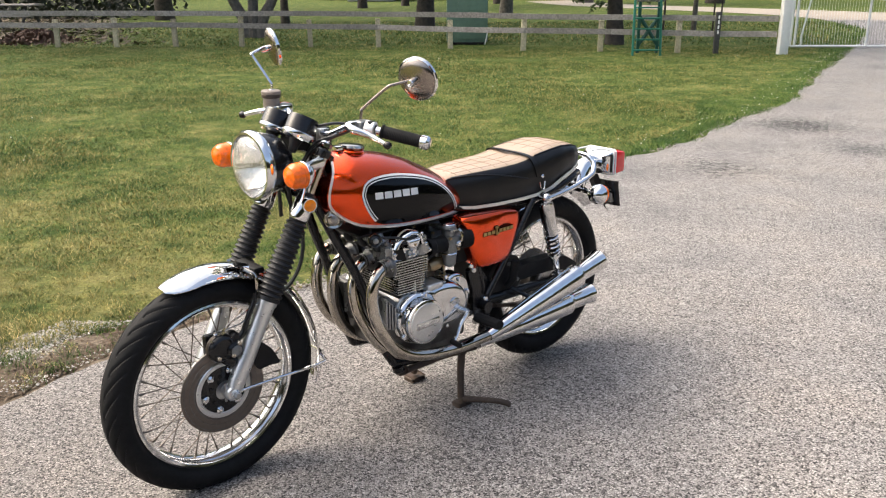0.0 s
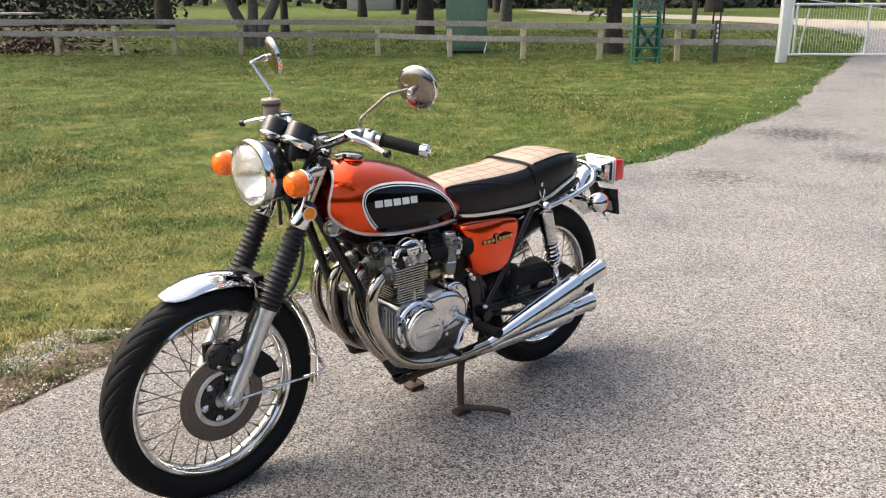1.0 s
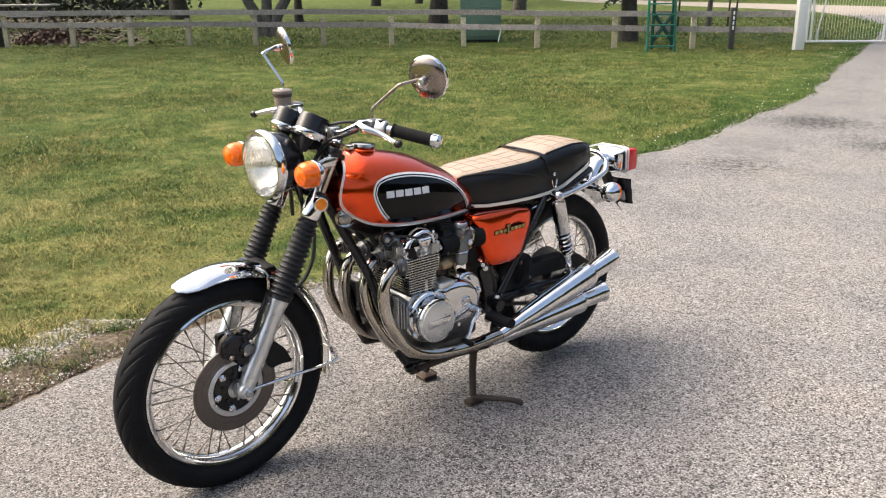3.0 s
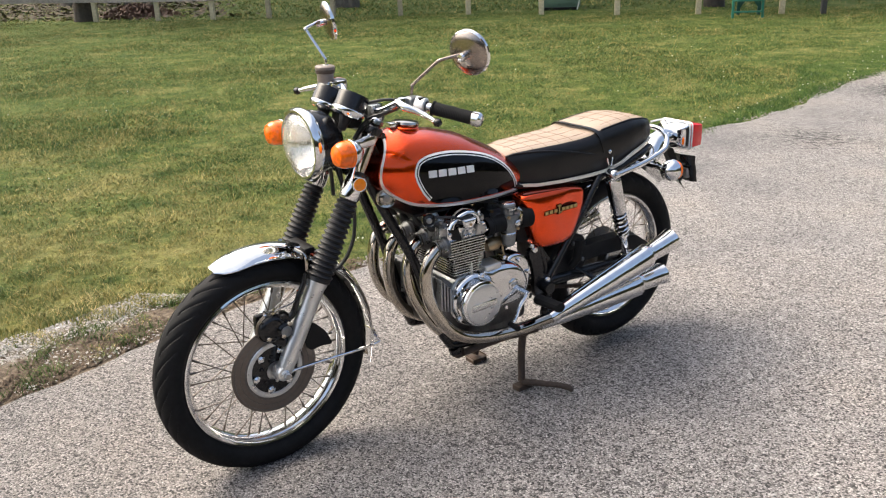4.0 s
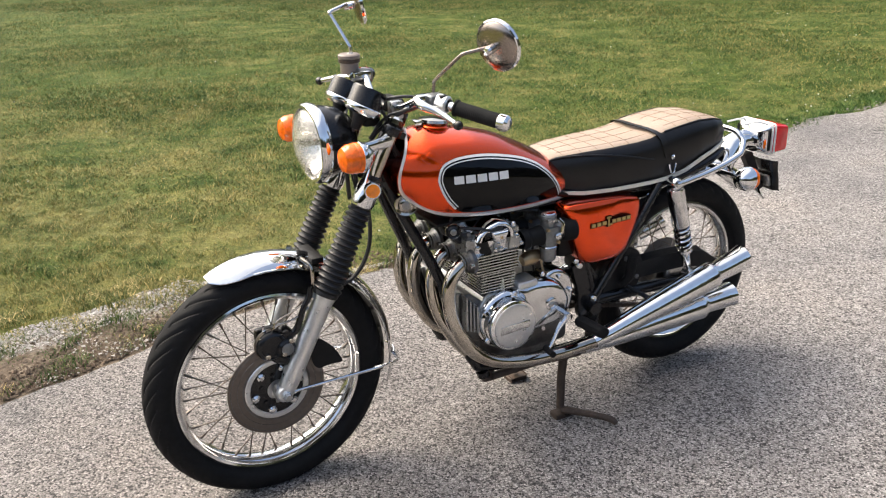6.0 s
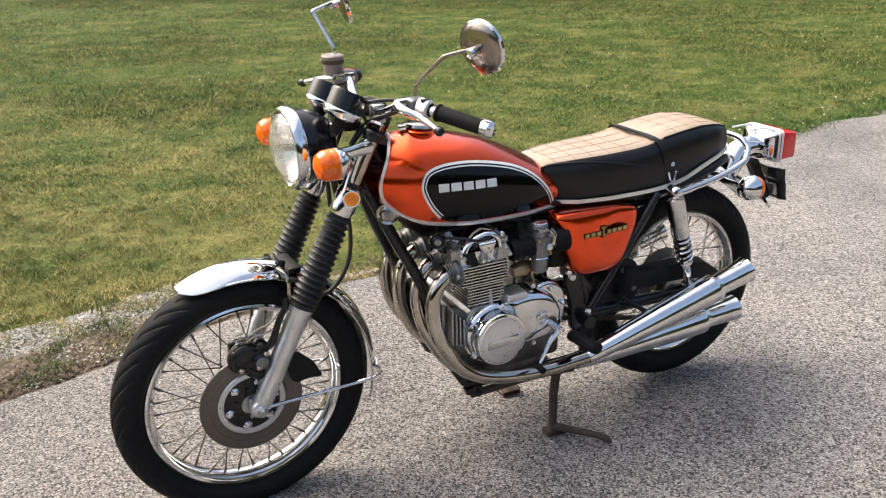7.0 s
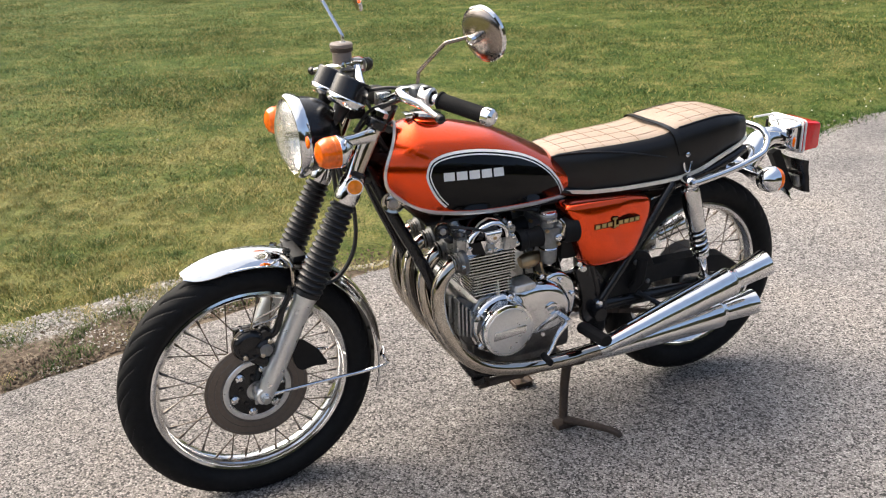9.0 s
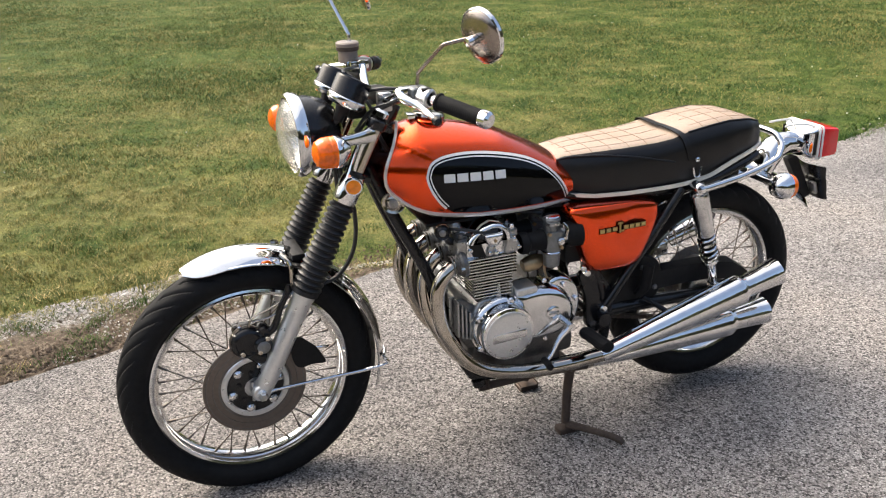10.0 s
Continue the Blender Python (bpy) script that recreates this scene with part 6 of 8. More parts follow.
def tank():
    rings = []
    us = [p.x for p in smooth_path([(u, 0, 0) for u in TANK_U], 9)]
    n = 30
    for u in us:
        top, low = tank_at(u, "top"), tank_at(u, "low")
        side = []
        for i in range(n + 1):
            s = math.sin(math.pi / 2 * i / n) if i else 0.0
            s = 0.5 * s + 0.5 * i / n
            z = low + (top - low) * s
            side.append((tank_half(u, z), z))
        ring = [V(u + tank_lean(u, z), l, z) for l, z in side] + [V(u + tank_lean(u, z), -l, z) for l, z in reversed(side[:-1])]
        rings.append(ring)
    lo, hi = rings[0], rings[-1]

    def shrunk(ring, k, du):
        c = sum(ring, Vector()) / len(ring)
        return [c + (p - c) * k + Vector((du, 0, 0)) for p in ring]
    rings = [shrunk(lo, 0.86, -0.004), shrunk(lo, 0.96, -0.006)] + rings + [shrunk(hi, 0.94, 0.010), shrunk(hi, 0.8, 0.016)]
    bm = bmesh.new()
    loft(bm, rings)
    bmesh.ops.recalc_face_normals(bm, faces=bm.faces)
    t = part("fuel_tank", bm, ORANGE, bike, "candy orange fuel tank with black side panel", smooth=50)
    # pale seam trim: up the front edge and along the bottom
    for side in (1, -1):
        bm = bmesh.new()
        line = []
        for i in range(12, -1, -1):
            f = i / 12
            z = 0.80 + 0.155 * (f * 0.999 if f < 0.999 else 1.0)
            line.append(V(0.365 + tank_lean(0.368, z), (tank_half(0.368, z) + 0.0025) * side, z + 0.003 * f))
        for u in np.linspace(0.376, 0.895, 26):
            low = tank_at(u, "low")
            line.append(V(u + tank_lean(u, low), (tank_half(u, low) + 0.003) * side, low - 0.001))
        for _ in range(5):
            line = [line[0]] + [(a + b * 2 + c) / 4 for a, b, c in zip(line, line[1:], line[2:])] + [line[-1]]
        rings = []
        for (p, d, a, b) in frames_along(smooth_path(line, 2)):
            rings.append([p + a * x * 0.0035 + b * y * 0.0042 for x, y in ((-1, -1), (1, -1), (1, 1), (-1, 1))])
        loft(bm, rings)
        bmesh.ops.recalc_face_normals(bm, faces=bm.faces)
        part("seam_trim", bm, TRIM, t, "cream metallic seam trim")
    # side panels
    P0, P1 = 0.464, 0.884
    high = ([0.464, 0.468, 0.476, 0.492, 0.515, 0.555, 0.61, 0.69, 0.745, 0.79, 0.83, 0.862, 0.884], [0.842, 0.860, 0.875, 0.885, 0.8905, 0.8925, 0.8895, 0.874, 0.857, 0.835, 0.805, 0.768, 0.727])
    lowc = ([0.464, 0.468, 0.478, 0.494, 0.515, 0.54, 0.61, 0.71, 0.884], [0.842, 0.824, 0.801, 0.776, 0.754, 0.740, 0.731, 0.727, 0.722])

    def outline(d):
        """The panel's edge, d inside it, as (u, z), from the front low corner over the top to the rear."""
        pts = []
        for u in (0.515, 0.505, 0.495, 0.486, 0.477, 0.471, 0.467, 0.464):
            pts.append((u, float(np.interp(u, *lowc))))
        for u in (0.465, 0.467, 0.471, 0.477, 0.486, 0.50, 0.52, 0.545, 0.575, 0.61, 0.65, 0.69, 0.72, 0.745, 0.77, 0.79, 0.81, 0.828, 0.846, 0.860, 0.873, 0.884):
            pts.append((u, float(np.interp(u, *high))))
        sm = [(p.x, p.y) for p in smooth_path([(u, z, 0) for u, z in pts], 2)]
        for _ in range(4):
            sm = [sm[0]] + [((a[0] + 2 * b[0] + c[0]) / 4, (a[1] + 2 * b[1] + c[1]) / 4) for a, b, c in zip(sm, sm[1:], sm[2:])] + [sm[-1]]
        out = []
        for i, (u, z) in enumerate(sm):
            a, b = sm[max(0, i - 1)], sm[min(len(sm) - 1, i + 1)]
            tu, tz = b[0] - a[0], b[1] - a[1]
            k = math.hypot(tu, tz)
            out.append((u + tz / k * d, z - tu / k * d))
        return out

    for side in (1, -1):
        bm = bmesh.new()
        rows = []
        for i in range(41):
            f = i / 40
            u = P0 + 0.0015 + (P1 - P0 - 0.0015) * (f * f * 0.55 + f * 0.45)
            za, zb = float(np.interp(u, *lowc)), float(np.interp(u, *high))
            rows.append([bm.verts.new((V(u, tank_half(u, z), z) + tank_normal(u, z) * 0.0012) * Vector((1, 1, 1)) if side > 0 else Vector((1, -1, 1)) * (V(u, tank_half(u, z), z) + tank_normal(u, z) * 0.0012)) for z in np.linspace(za, zb, 13)])
        for a, b in zip(rows, rows[1:]):
            for j in range(12):
                bm.faces.new((a[j], a[j + 1], b[j + 1], b[j]))
        bmesh.ops.recalc_face_normals(bm, faces=bm.faces)
        p = part("side_panel", bm, TANK_BLACK, t, "gloss black tank side panel", smooth=60)
        for d0, d1 in ((-0.001, 0.0050), (0.0085, 0.0115)):
            bm = bmesh.new()
            rings = []
            for (u0, z0), (u1, z1) in zip(outline(d0), outline(d1)):
                a = V(u0, tank_half(u0, z0), z0) + tank_normal(u0, z0) * 0.0022
                b = V(u1, tank_half(u1, z1), z1) + tank_normal(u1, z1) * 0.0022
                if side < 0:
                    a, b = Vector((a.x, -a.y, a.z)), Vector((b.x, -b.y, b.z))
                rings.append([a, b])
            loft(bm, rings, closed=False)
            bmesh.ops.recalc_face_normals(bm, faces=bm.faces)
            part("pinstripe", bm, WHITE, p, smooth=60)
        # maker's mark as plain blocks
        for k in range(5):
            bm = bmesh.new()
            u0 = 0.508 + k * 0.0345
            rows = []
            for u in (u0, u0 + 0.0145, u0 + 0.029):
                zc = 0.8375 - (u - 0.5) * 0.055
                row = []
                for z in (zc - 0.0105, zc + 0.0105):
                    q = V(u, tank_half(u, z), z) + tank_normal(u, z) * 0.0032
                    row.append(q if side > 0 else Vector((q.x, -q.y, q.z)))
                rows.append(row)
            loft(bm, rows, closed=False)
            bmesh.ops.recalc_face_normals(bm, faces=bm.faces)
            part("mark", bm, WHITE, p)
    # added black plate that stands for the shade under the tank
    bm = bmesh.new()
    block(bm, V(0.47, 0.108, 0.702), V(0.86, -0.108, 0.7105), 0.003)
    part("underside_shade", bm, MATT_BLACK, t)
    # filler cap
    o = V(0.522, 0, 0.952)
    bm = bmesh.new()
    lathe(bm, [(0.046, -0.01), (0.044, 0.004), (0.038, 0.010)], o, V(0.1, 0, 1), 32)
    c = part("filler_neck", bm, ORANGE, t)
    bm = bmesh.new()
    lathe(bm, [(0.030, 0.008), (0.041, 0.010), (0.043, 0.016), (0.040, 0.023), (0.03, 0.026), (0.0, 0.0275)], o, V(0.1, 0, 1), 36)
    part("filler_cap", bm, WORN_CHROME, t, "dulled chrome filler cap")
    bm = bmesh.new()
    block(bm, V(0.462, 0.018, 0.962), V(0.482, -0.018, 0.978), 0.004)
    part("cap_latch", bm, CHROME, t)
    return t


tank()


# ---- seat ----
SEAT_U = [0.840, 0.88, 0.955, 1.05, 1.15, 1.20, 1.25, 1.32, 1.39, 1.46, 1.508, 1.536]
SEAT_TOP = [0.822, 0.838, 0.845, 0.848, 0.852, 0.858, 0.872, 0.882, 0.887, 0.880, 0.864, 0.834]
SEAT_LOW = [0.735, 0.726, 0.718, 0.716, 0.716, 0.717, 0.720, 0.732, 0.760, 0.782, 0.792, 0.796]
SEAT_W = [0.070, 0.090, 0.112, 0.124, 0.128, 0.129, 0.129, 0.128, 0.125, 0.116, 0.095, 0.060]


def seat_at(u):
    return tuple(float(np.interp(u, SEAT_U, a)) for a in (SEAT_TOP, SEAT_LOW, SEAT_W))


def seat_ring(u, grow=0.0):
    top, low, w = seat_at(u)
    w, top = w + grow, top + grow
    h = top - low
    half = [(w * 0.93, low), (w * 0.99, low + h * 0.2), (w, low + h * 0.45), (w * 0.985, low + h * 0.65), (w * 0.93, low + h * 0.83), (w * 0.83, low + h * 0.93), (w * 0.68, low + h * 0.975), (w * 0.45, top - h * 0.004), (w * 0.2, top), (0, top)]
    return [V(u, l, z) for l, z in half] + [V(u, -l, z) for l, z in reversed(half[:-1])]


def seat():
    us = [p.x for p in smooth_path([(u, 0, 0) for u in SEAT_U], 4)]
    bm = bmesh.new()
    vs = loft(bm, [seat_ring(u) for u in us])
    # top faces take the tan that stands for warm sky sheen
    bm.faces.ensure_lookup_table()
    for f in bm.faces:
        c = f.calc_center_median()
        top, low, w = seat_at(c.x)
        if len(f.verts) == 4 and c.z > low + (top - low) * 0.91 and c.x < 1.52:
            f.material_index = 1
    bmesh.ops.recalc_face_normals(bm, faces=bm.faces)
    s = part("seat", bm, [VINYL, VINYL_TOP], bike, "stepped black vinyl dual seat, tan sky sheen coloured into its top", smooth=60)
    # piping along the top's edge
    for side in (1, -1):
        bm = bmesh.new()
        line = []
        for u in np.linspace(0.86, 1.20, 16):
            top, low, w = seat_at(u)
            f = (u - 0.86) / 0.34
            line.append(V(u, (w * (0.86 + 0.12 * math.sin(f * 1.6)) + 0.001) * side, low + (top - low) * (0.91 - 0.42 * f * f)))
        tube(bm, line, 0.0028, 6)
        part("piping", bm, VINYL, s)
        bm = bmesh.new()
        line = [V(u, (seat_at(u)[2] * 0.835 + 0.0005) * side, seat_at(u)[1] + (seat_at(u)[0] - seat_at(u)[1]) * 0.93) for u in np.linspace(1.25, 1.508, 14)]
        tube(bm, line, 0.0026, 6)
        part("piping", bm, VINYL, s)
    # quilting seams
    for u in (0.90, 0.955, 1.01, 1.065, 1.12, 1.30, 1.355, 1.405, 1.45, 1.49):
        bm = bmesh.new()
        pts = [p + Vector((0, 0, 0.0004)) for p in seat_ring(u)[5:14]]
        tube(bm, pts, 0.0007, 5)
        part("seam", bm, SEAM, s)
    for k in (-0.62, -0.21, 0.21, 0.62):
        for a, b in ((0.86, 1.20), (1.27, 1.508)):
            bm = bmesh.new()
            pts = []
            for u in np.linspace(a, b, 12):
                top, low, w = seat_at(u)
                z = float(np.interp(abs(k), [0, 0.2, 0.45, 0.68, 0.83], [top, top, top - (top - low) * 0.004, low + (top - low) * 0.975, low + (top - low) * 0.93]))
                pts.append(V(u, w * k, z + 0.0004))
            tube(bm, pts, 0.0007, 5)
            part("seam", bm, SEAM, s)
    # chrome strip round the base, its pale colour standing for mirrored sky
    bm = bmesh.new()
    line = [V(u, seat_at(u)[2] * 0.97 + 0.006, seat_at(u)[1] + 0.001) for u in np.linspace(0.86, 1.536, 30)]
    line += [V(1.546, 0.03, 0.799), V(1.546, -0.03, 0.799)] + [V(p.x, p.y, p.z) for p in reversed(line)]
    rings = []
    for p, d, a, b in frames_along(line):
        rings.append([p + a * x * 0.0035 + b * y * 0.0048 for x, y in ((-1, -1), (1, -1), (1, 1), (-1, 1))])
    loft(bm, rings)
    bmesh.ops.recalc_face_normals(bm, faces=bm.faces)
    part("trim", bm, TRIM, s, "chrome strip round the seat base, coloured pale for mirrored sky")
    # passenger strap
    bm = bmesh.new()
    ring = seat_ring(1.235, 0.0006)
    pts = [p + Vector((0.028 * (1 - abs(i - 9) / 9) * -1 + 0.035 * (abs(i - 9) / 9) ** 2, 0, 0)) for i, p in enumerate(ring) if 2 <= i <= 16]
    rings = []
    for p, d, a, b in frames_along(pts):
        n = Vector((0, p.y * 3, p.z - 0.74)).normalized()
        rings.append([p - Vector((0.010, 0, 0)), p + Vector((0.010, 0, 0)), p + Vector((0.010, 0, 0)) + n * 0.0028, p - Vector((0.010, 0, 0)) + n * 0.0028])
    loft(bm, rings)
    bmesh.ops.recalc_face_normals(bm, faces=bm.faces)
    st = part("strap", bm, VINYL, s, "black passenger strap across the seat")
    for side in (1, -1):
        bm = bmesh.new()
        lathe(bm, [(0.0075, 0), (0.0075, 0.004), (0.004, 0.007), (0, 0.0075)], V(1.268, 0.131 * side, 0.786), LEFT * side, 14)
        part("stud", bm, CHROME, st)
        bm = bmesh.new()
        tube(bm, [V(1.255, 0.134 * side, 0.765), V(1.262, 0.136 * side, 0.74), V(1.275, 0.136 * side, 0.738), V(1.283, 0.134 * side, 0.765)], 0.0028, 8, 4)
        part("buckle", bm, CHROME, st)
    bm = bmesh.new()
    block(bm, V(0.84, 0.085, 0.70), V(1.46, -0.085, 0.735), 0.01)
    part("seat_pan", bm, MATT_BLACK, s)


seat()


def side_cover():
    for side in (1, -1):
        bm = bmesh.new()
        pts = rounded([(0.848, 0.704), (0.91, 0.706), (1.07, 0.700), (1.150, 0.684), (1.152, 0.642), (1.132, 0.585), (1.103, 0.522), (1.065, 0.503), (0.95, 0.505), (0.92, 0.525), (0.892, 0.597), (0.878, 0.650)], 0.03, 5)
        cu, cz = 1.0, 0.62
        rings = []
        for l, k in ((0.10, 1.0), (0.138, 1.0), (0.147, 0.985), (0.154, 0.955), (0.158, 0.90), (0.163, 0.75), (0.166, 0.5), (0.167, 0.2)):
            rings.append([V(cu + (u - cu) * k, (l - 0.10 * max(0, u - 1.02) * (1 if l > 0.11 else 0)) * side, cz + (z - cz) * k) for u, z in pts])
        loft(bm, rings)
        bmesh.ops.recalc_face_normals(bm, faces=bm.faces)
        c = part("side_cover", bm, ORANGE, bike, "candy orange side cover with gold badge", smooth=45)
        # the model mark as plain gold bars on a dark ground, with a small emblem in the middle
        badge = [(0.944 + 0.0195 * k, 0.634 + 0.0006 * k, 0.0135, 0.0105) for k in range(3)]
        badge += [(1.0035, 0.638, 0.005, 0.030), (0.9985, 0.650, 0.015, 0.0045), (1.0075, 0.628, 0.010, 0.004)]
        badge += [(1.0185 + 0.0195 * k, 0.636 - 0.0004 * k, 0.0135, 0.0105) for k in range(4)]
        for u, z, w, h in badge:
            out = 0.1655 - 0.10 * max(0, u + w / 2 - 1.02)
            bm = bmesh.new()
            block(bm, V(0, 0.0, -h / 2), V(w, 0.0035, h / 2), 0.001)
            part("badge", bm, GOLD, c, m=Matrix.Translation(V(u, out * side, z)))
            bm = bmesh.new()
            block(bm, V(-0.002, -0.006, -h / 2 - 0.0022), V(w + 0.002, 0.0022, h / 2 + 0.0016), 0.001)
            part("badge_ground", bm, TANK_BLACK, c, m=Matrix.Translation(V(u, out * side, z)))


side_cover()


# ---- frame ----
def frame_tubes():
    def bar(name, pts, r=0.0145, curve=0, both=True, mat=BLACK):
        for side in ((1, -1) if both else (1,)):
            bm = bmesh.new()
            tube(bm, [V(u, l * side, z) for u, l, z in pts], r, 14, curve)
            part(name, bm, mat, bike)
    bar("backbone", [(0.36, 0, 0.885), (0.60, 0, 0.83), (0.86, 0, 0.76)], 0.026, 4, False)
    bar("down_tube", [(0.345, 0.03, 0.86), (0.402, 0.056, 0.722), (0.482, 0.088, 0.545), (0.538, 0.10, 0.36), (0.575, 0.112, 0.268), (0.63, 0.118, 0.240), (0.95, 0.118, 0.228), (0.99, 0.118, 0.26), (1.00, 0.12, 0.36), (0.955, 0.115, 0.52), (0.90, 0.09, 0.66), (0.86, 0.05, 0.75)], 0.0155, 5)
    bar("seat_rail", [(0.80, 0.05, 0.765), (0.90, 0.09, 0.722), (1.15, 0.100, 0.700), (1.30, 0.108, 0.706), (1.42, 0.12, 0.745), (1.50, 0.10, 0.765)], 0.0135, 5)
    bar("rear_stay", [(1.225, 0.130, 0.708), (1.11, 0.138, 0.555), (0.992, 0.138, 0.395)], 0.0135)
    bar("upper_brace", [(0.40, 0.02, 0.80), (0.62, 0.06, 0.76), (0.85, 0.08, 0.74)], 0.012, 3)
    bm = bmesh.new()
    prism(bm, rounded([(0.905, 0.50), (0.955, 0.52), (1.015, 0.44), (1.02, 0.35), (0.98, 0.30), (0.935, 0.33), (0.93, 0.42)], 0.015, 4), 0.112, 0.130, bevel=0.004)
    plate = part("pivot_plate", bm, BLACK, bike)
    for u, z, r in ((0.928, 0.503, 0.0115), (0.985, 0.382, 0.0125), (0.915, 0.52, 0.009)):
        bm = bmesh.new()
        lathe(bm, [(r, 0), (r, 0.008), (r * 0.75, 0.011), (0, 0.012)], V(u, 0.130, z), LEFT, 10)
        part("bolt", bm, ALLOY, plate)
    bm = bmesh.new()
    tube(bm, [V(0.975, 0.165, 0.36), V(0.975, -0.165, 0.36)], 0.02, 14)
    part("pivot_tube", bm, BLACK, bike)
    for side in (1, -1):
        bm = bmesh.new()
        tube(bm, [V(0.975, 0.105 * side, 0.36), V(1.10, 0.11 * side, 0.362), V(1.40, 0.098 * side, 0.345), V(1.46, 0.098 * side, 0.342)], [0.022, 0.021, 0.018, 0.016], 14, 3)
        sw = part("swingarm", bm, BLACK, bike)
        bm = bmesh.new()
        lathe(bm, [(0.0, -0.01), (0.018, -0.01), (0.018, 0.012), (0.013, 0.016), (0.013, 0.026), (0.0, 0.027)], V(1.405, 0.098 * side, 0.342), LEFT * side, 6)
        part("axle_nut", bm, ALLOY, sw)
    bm = bmesh.new()
    rings = []
    for u, z in ((1.02, 0.43), (1.10, 0.455), (1.25, 0.458), (1.36, 0.455), (1.44, 0.44), (1.50, 0.40)):
        rings.append([V(u, 0.112, z - 0.055), V(u, 0.118, z - 0.055), V(u, 0.118, z), V(u, 0.085, z + 0.008), V(u, 0.07, z), V(u, 0.075, z - 0.004), V(u, 0.112, z - 0.008)])
    loft(bm, rings)
    bmesh.ops.recalc_face_normals(bm, faces=bm.faces)
    part("chain_guard", bm, MATT_BLACK, bike)
    # drive chain and sprocket
    bm = bmesh.new()
    lathe(bm, [(0.04, -0.004), (0.088, -0.004), (0.093, 0.0), (0.088, 0.004), (0.04, 0.004)], V(1.405, 0.085, 0.342), LEFT, 42, close=True)
    part("sprocket", bm, CAST, bike)
    for a, b in (((0.87, 0.435), (1.405, 0.434)), ((0.87, 0.37), (1.405, 0.25))):
        bm = bmesh.new()
        prev = V(a[0], 0.085, a[1])
        n = 42
        for k in range(n):
            p = V(a[0] + (b[0] - a[0]) * (k + 0.5) / n, 0.085, a[1] + (b[1] - a[1]) * (k + 0.5) / n - 0.006 * math.sin(math.pi * k / n))
            block(bm, p - Vector((0.0062, 0.005 + 0.002 * (k % 2), 0.006)), p + Vector((0.0062, 0.005 + 0.002 * (k % 2), 0.006)), 0)
        part("chain", bm, GREASE, bike)
    # inner mudguard, battery box, airbox, electrics behind the cover
    bm = bmesh.new()
    block(bm, V(0.865, 0.118, 0.53), V(1.06, -0.118, 0.70), 0.02)
    part("airbox", bm, MATT_BLACK, bike)
    bm = bmesh.new()
    block(bm, V(1.03, 0.090, 0.405), V(1.125, -0.090, 0.56), 0.015)
    part("battery_box", bm, MATT_BLACK, bike)
    bm = bmesh.new()
    prism(bm, rounded([(1.00, 0.40), (1.03, 0.475), (1.10, 0.52), (1.17, 0.50), (1.20, 0.43), (1.17, 0.37), (1.08, 0.34)], 0.02, 4), 0.096, 0.116, bevel=0.004)
    tool = part("chain_cover", bm, MATT_BLACK, bike)
    for u, z in ((1.045, 0.44), (1.12, 0.478), (1.165, 0.41)):
        bm = bmesh.new()
        lathe(bm, [(0.008, 0), (0.008, 0.006), (0.005, 0.009), (0, 0.009)], V(u, 0.115, z), LEFT, 8)
        part("bolt", bm, CASE, tool)
    bm = bmesh.new()
    rings = []
    for k in range(14):
        a = radians(175 - k * 7)
        rings.append([AXLE_R + V(math.cos(a) * r, l, math.sin(a) * r) for l, r in ((-0.066, 0.335), (-0.05, 0.352), (0, 0.36), (0.05, 0.352), (0.066, 0.335), (0.05, 0.348), (0, 0.356), (-0.05, 0.348))])
    loft(bm, rings)
    bmesh.ops.recalc_face_normals(bm, faces=bm.faces)
    part("inner_mudguard", bm, MATT_BLACK, bike)


frame_tubes()


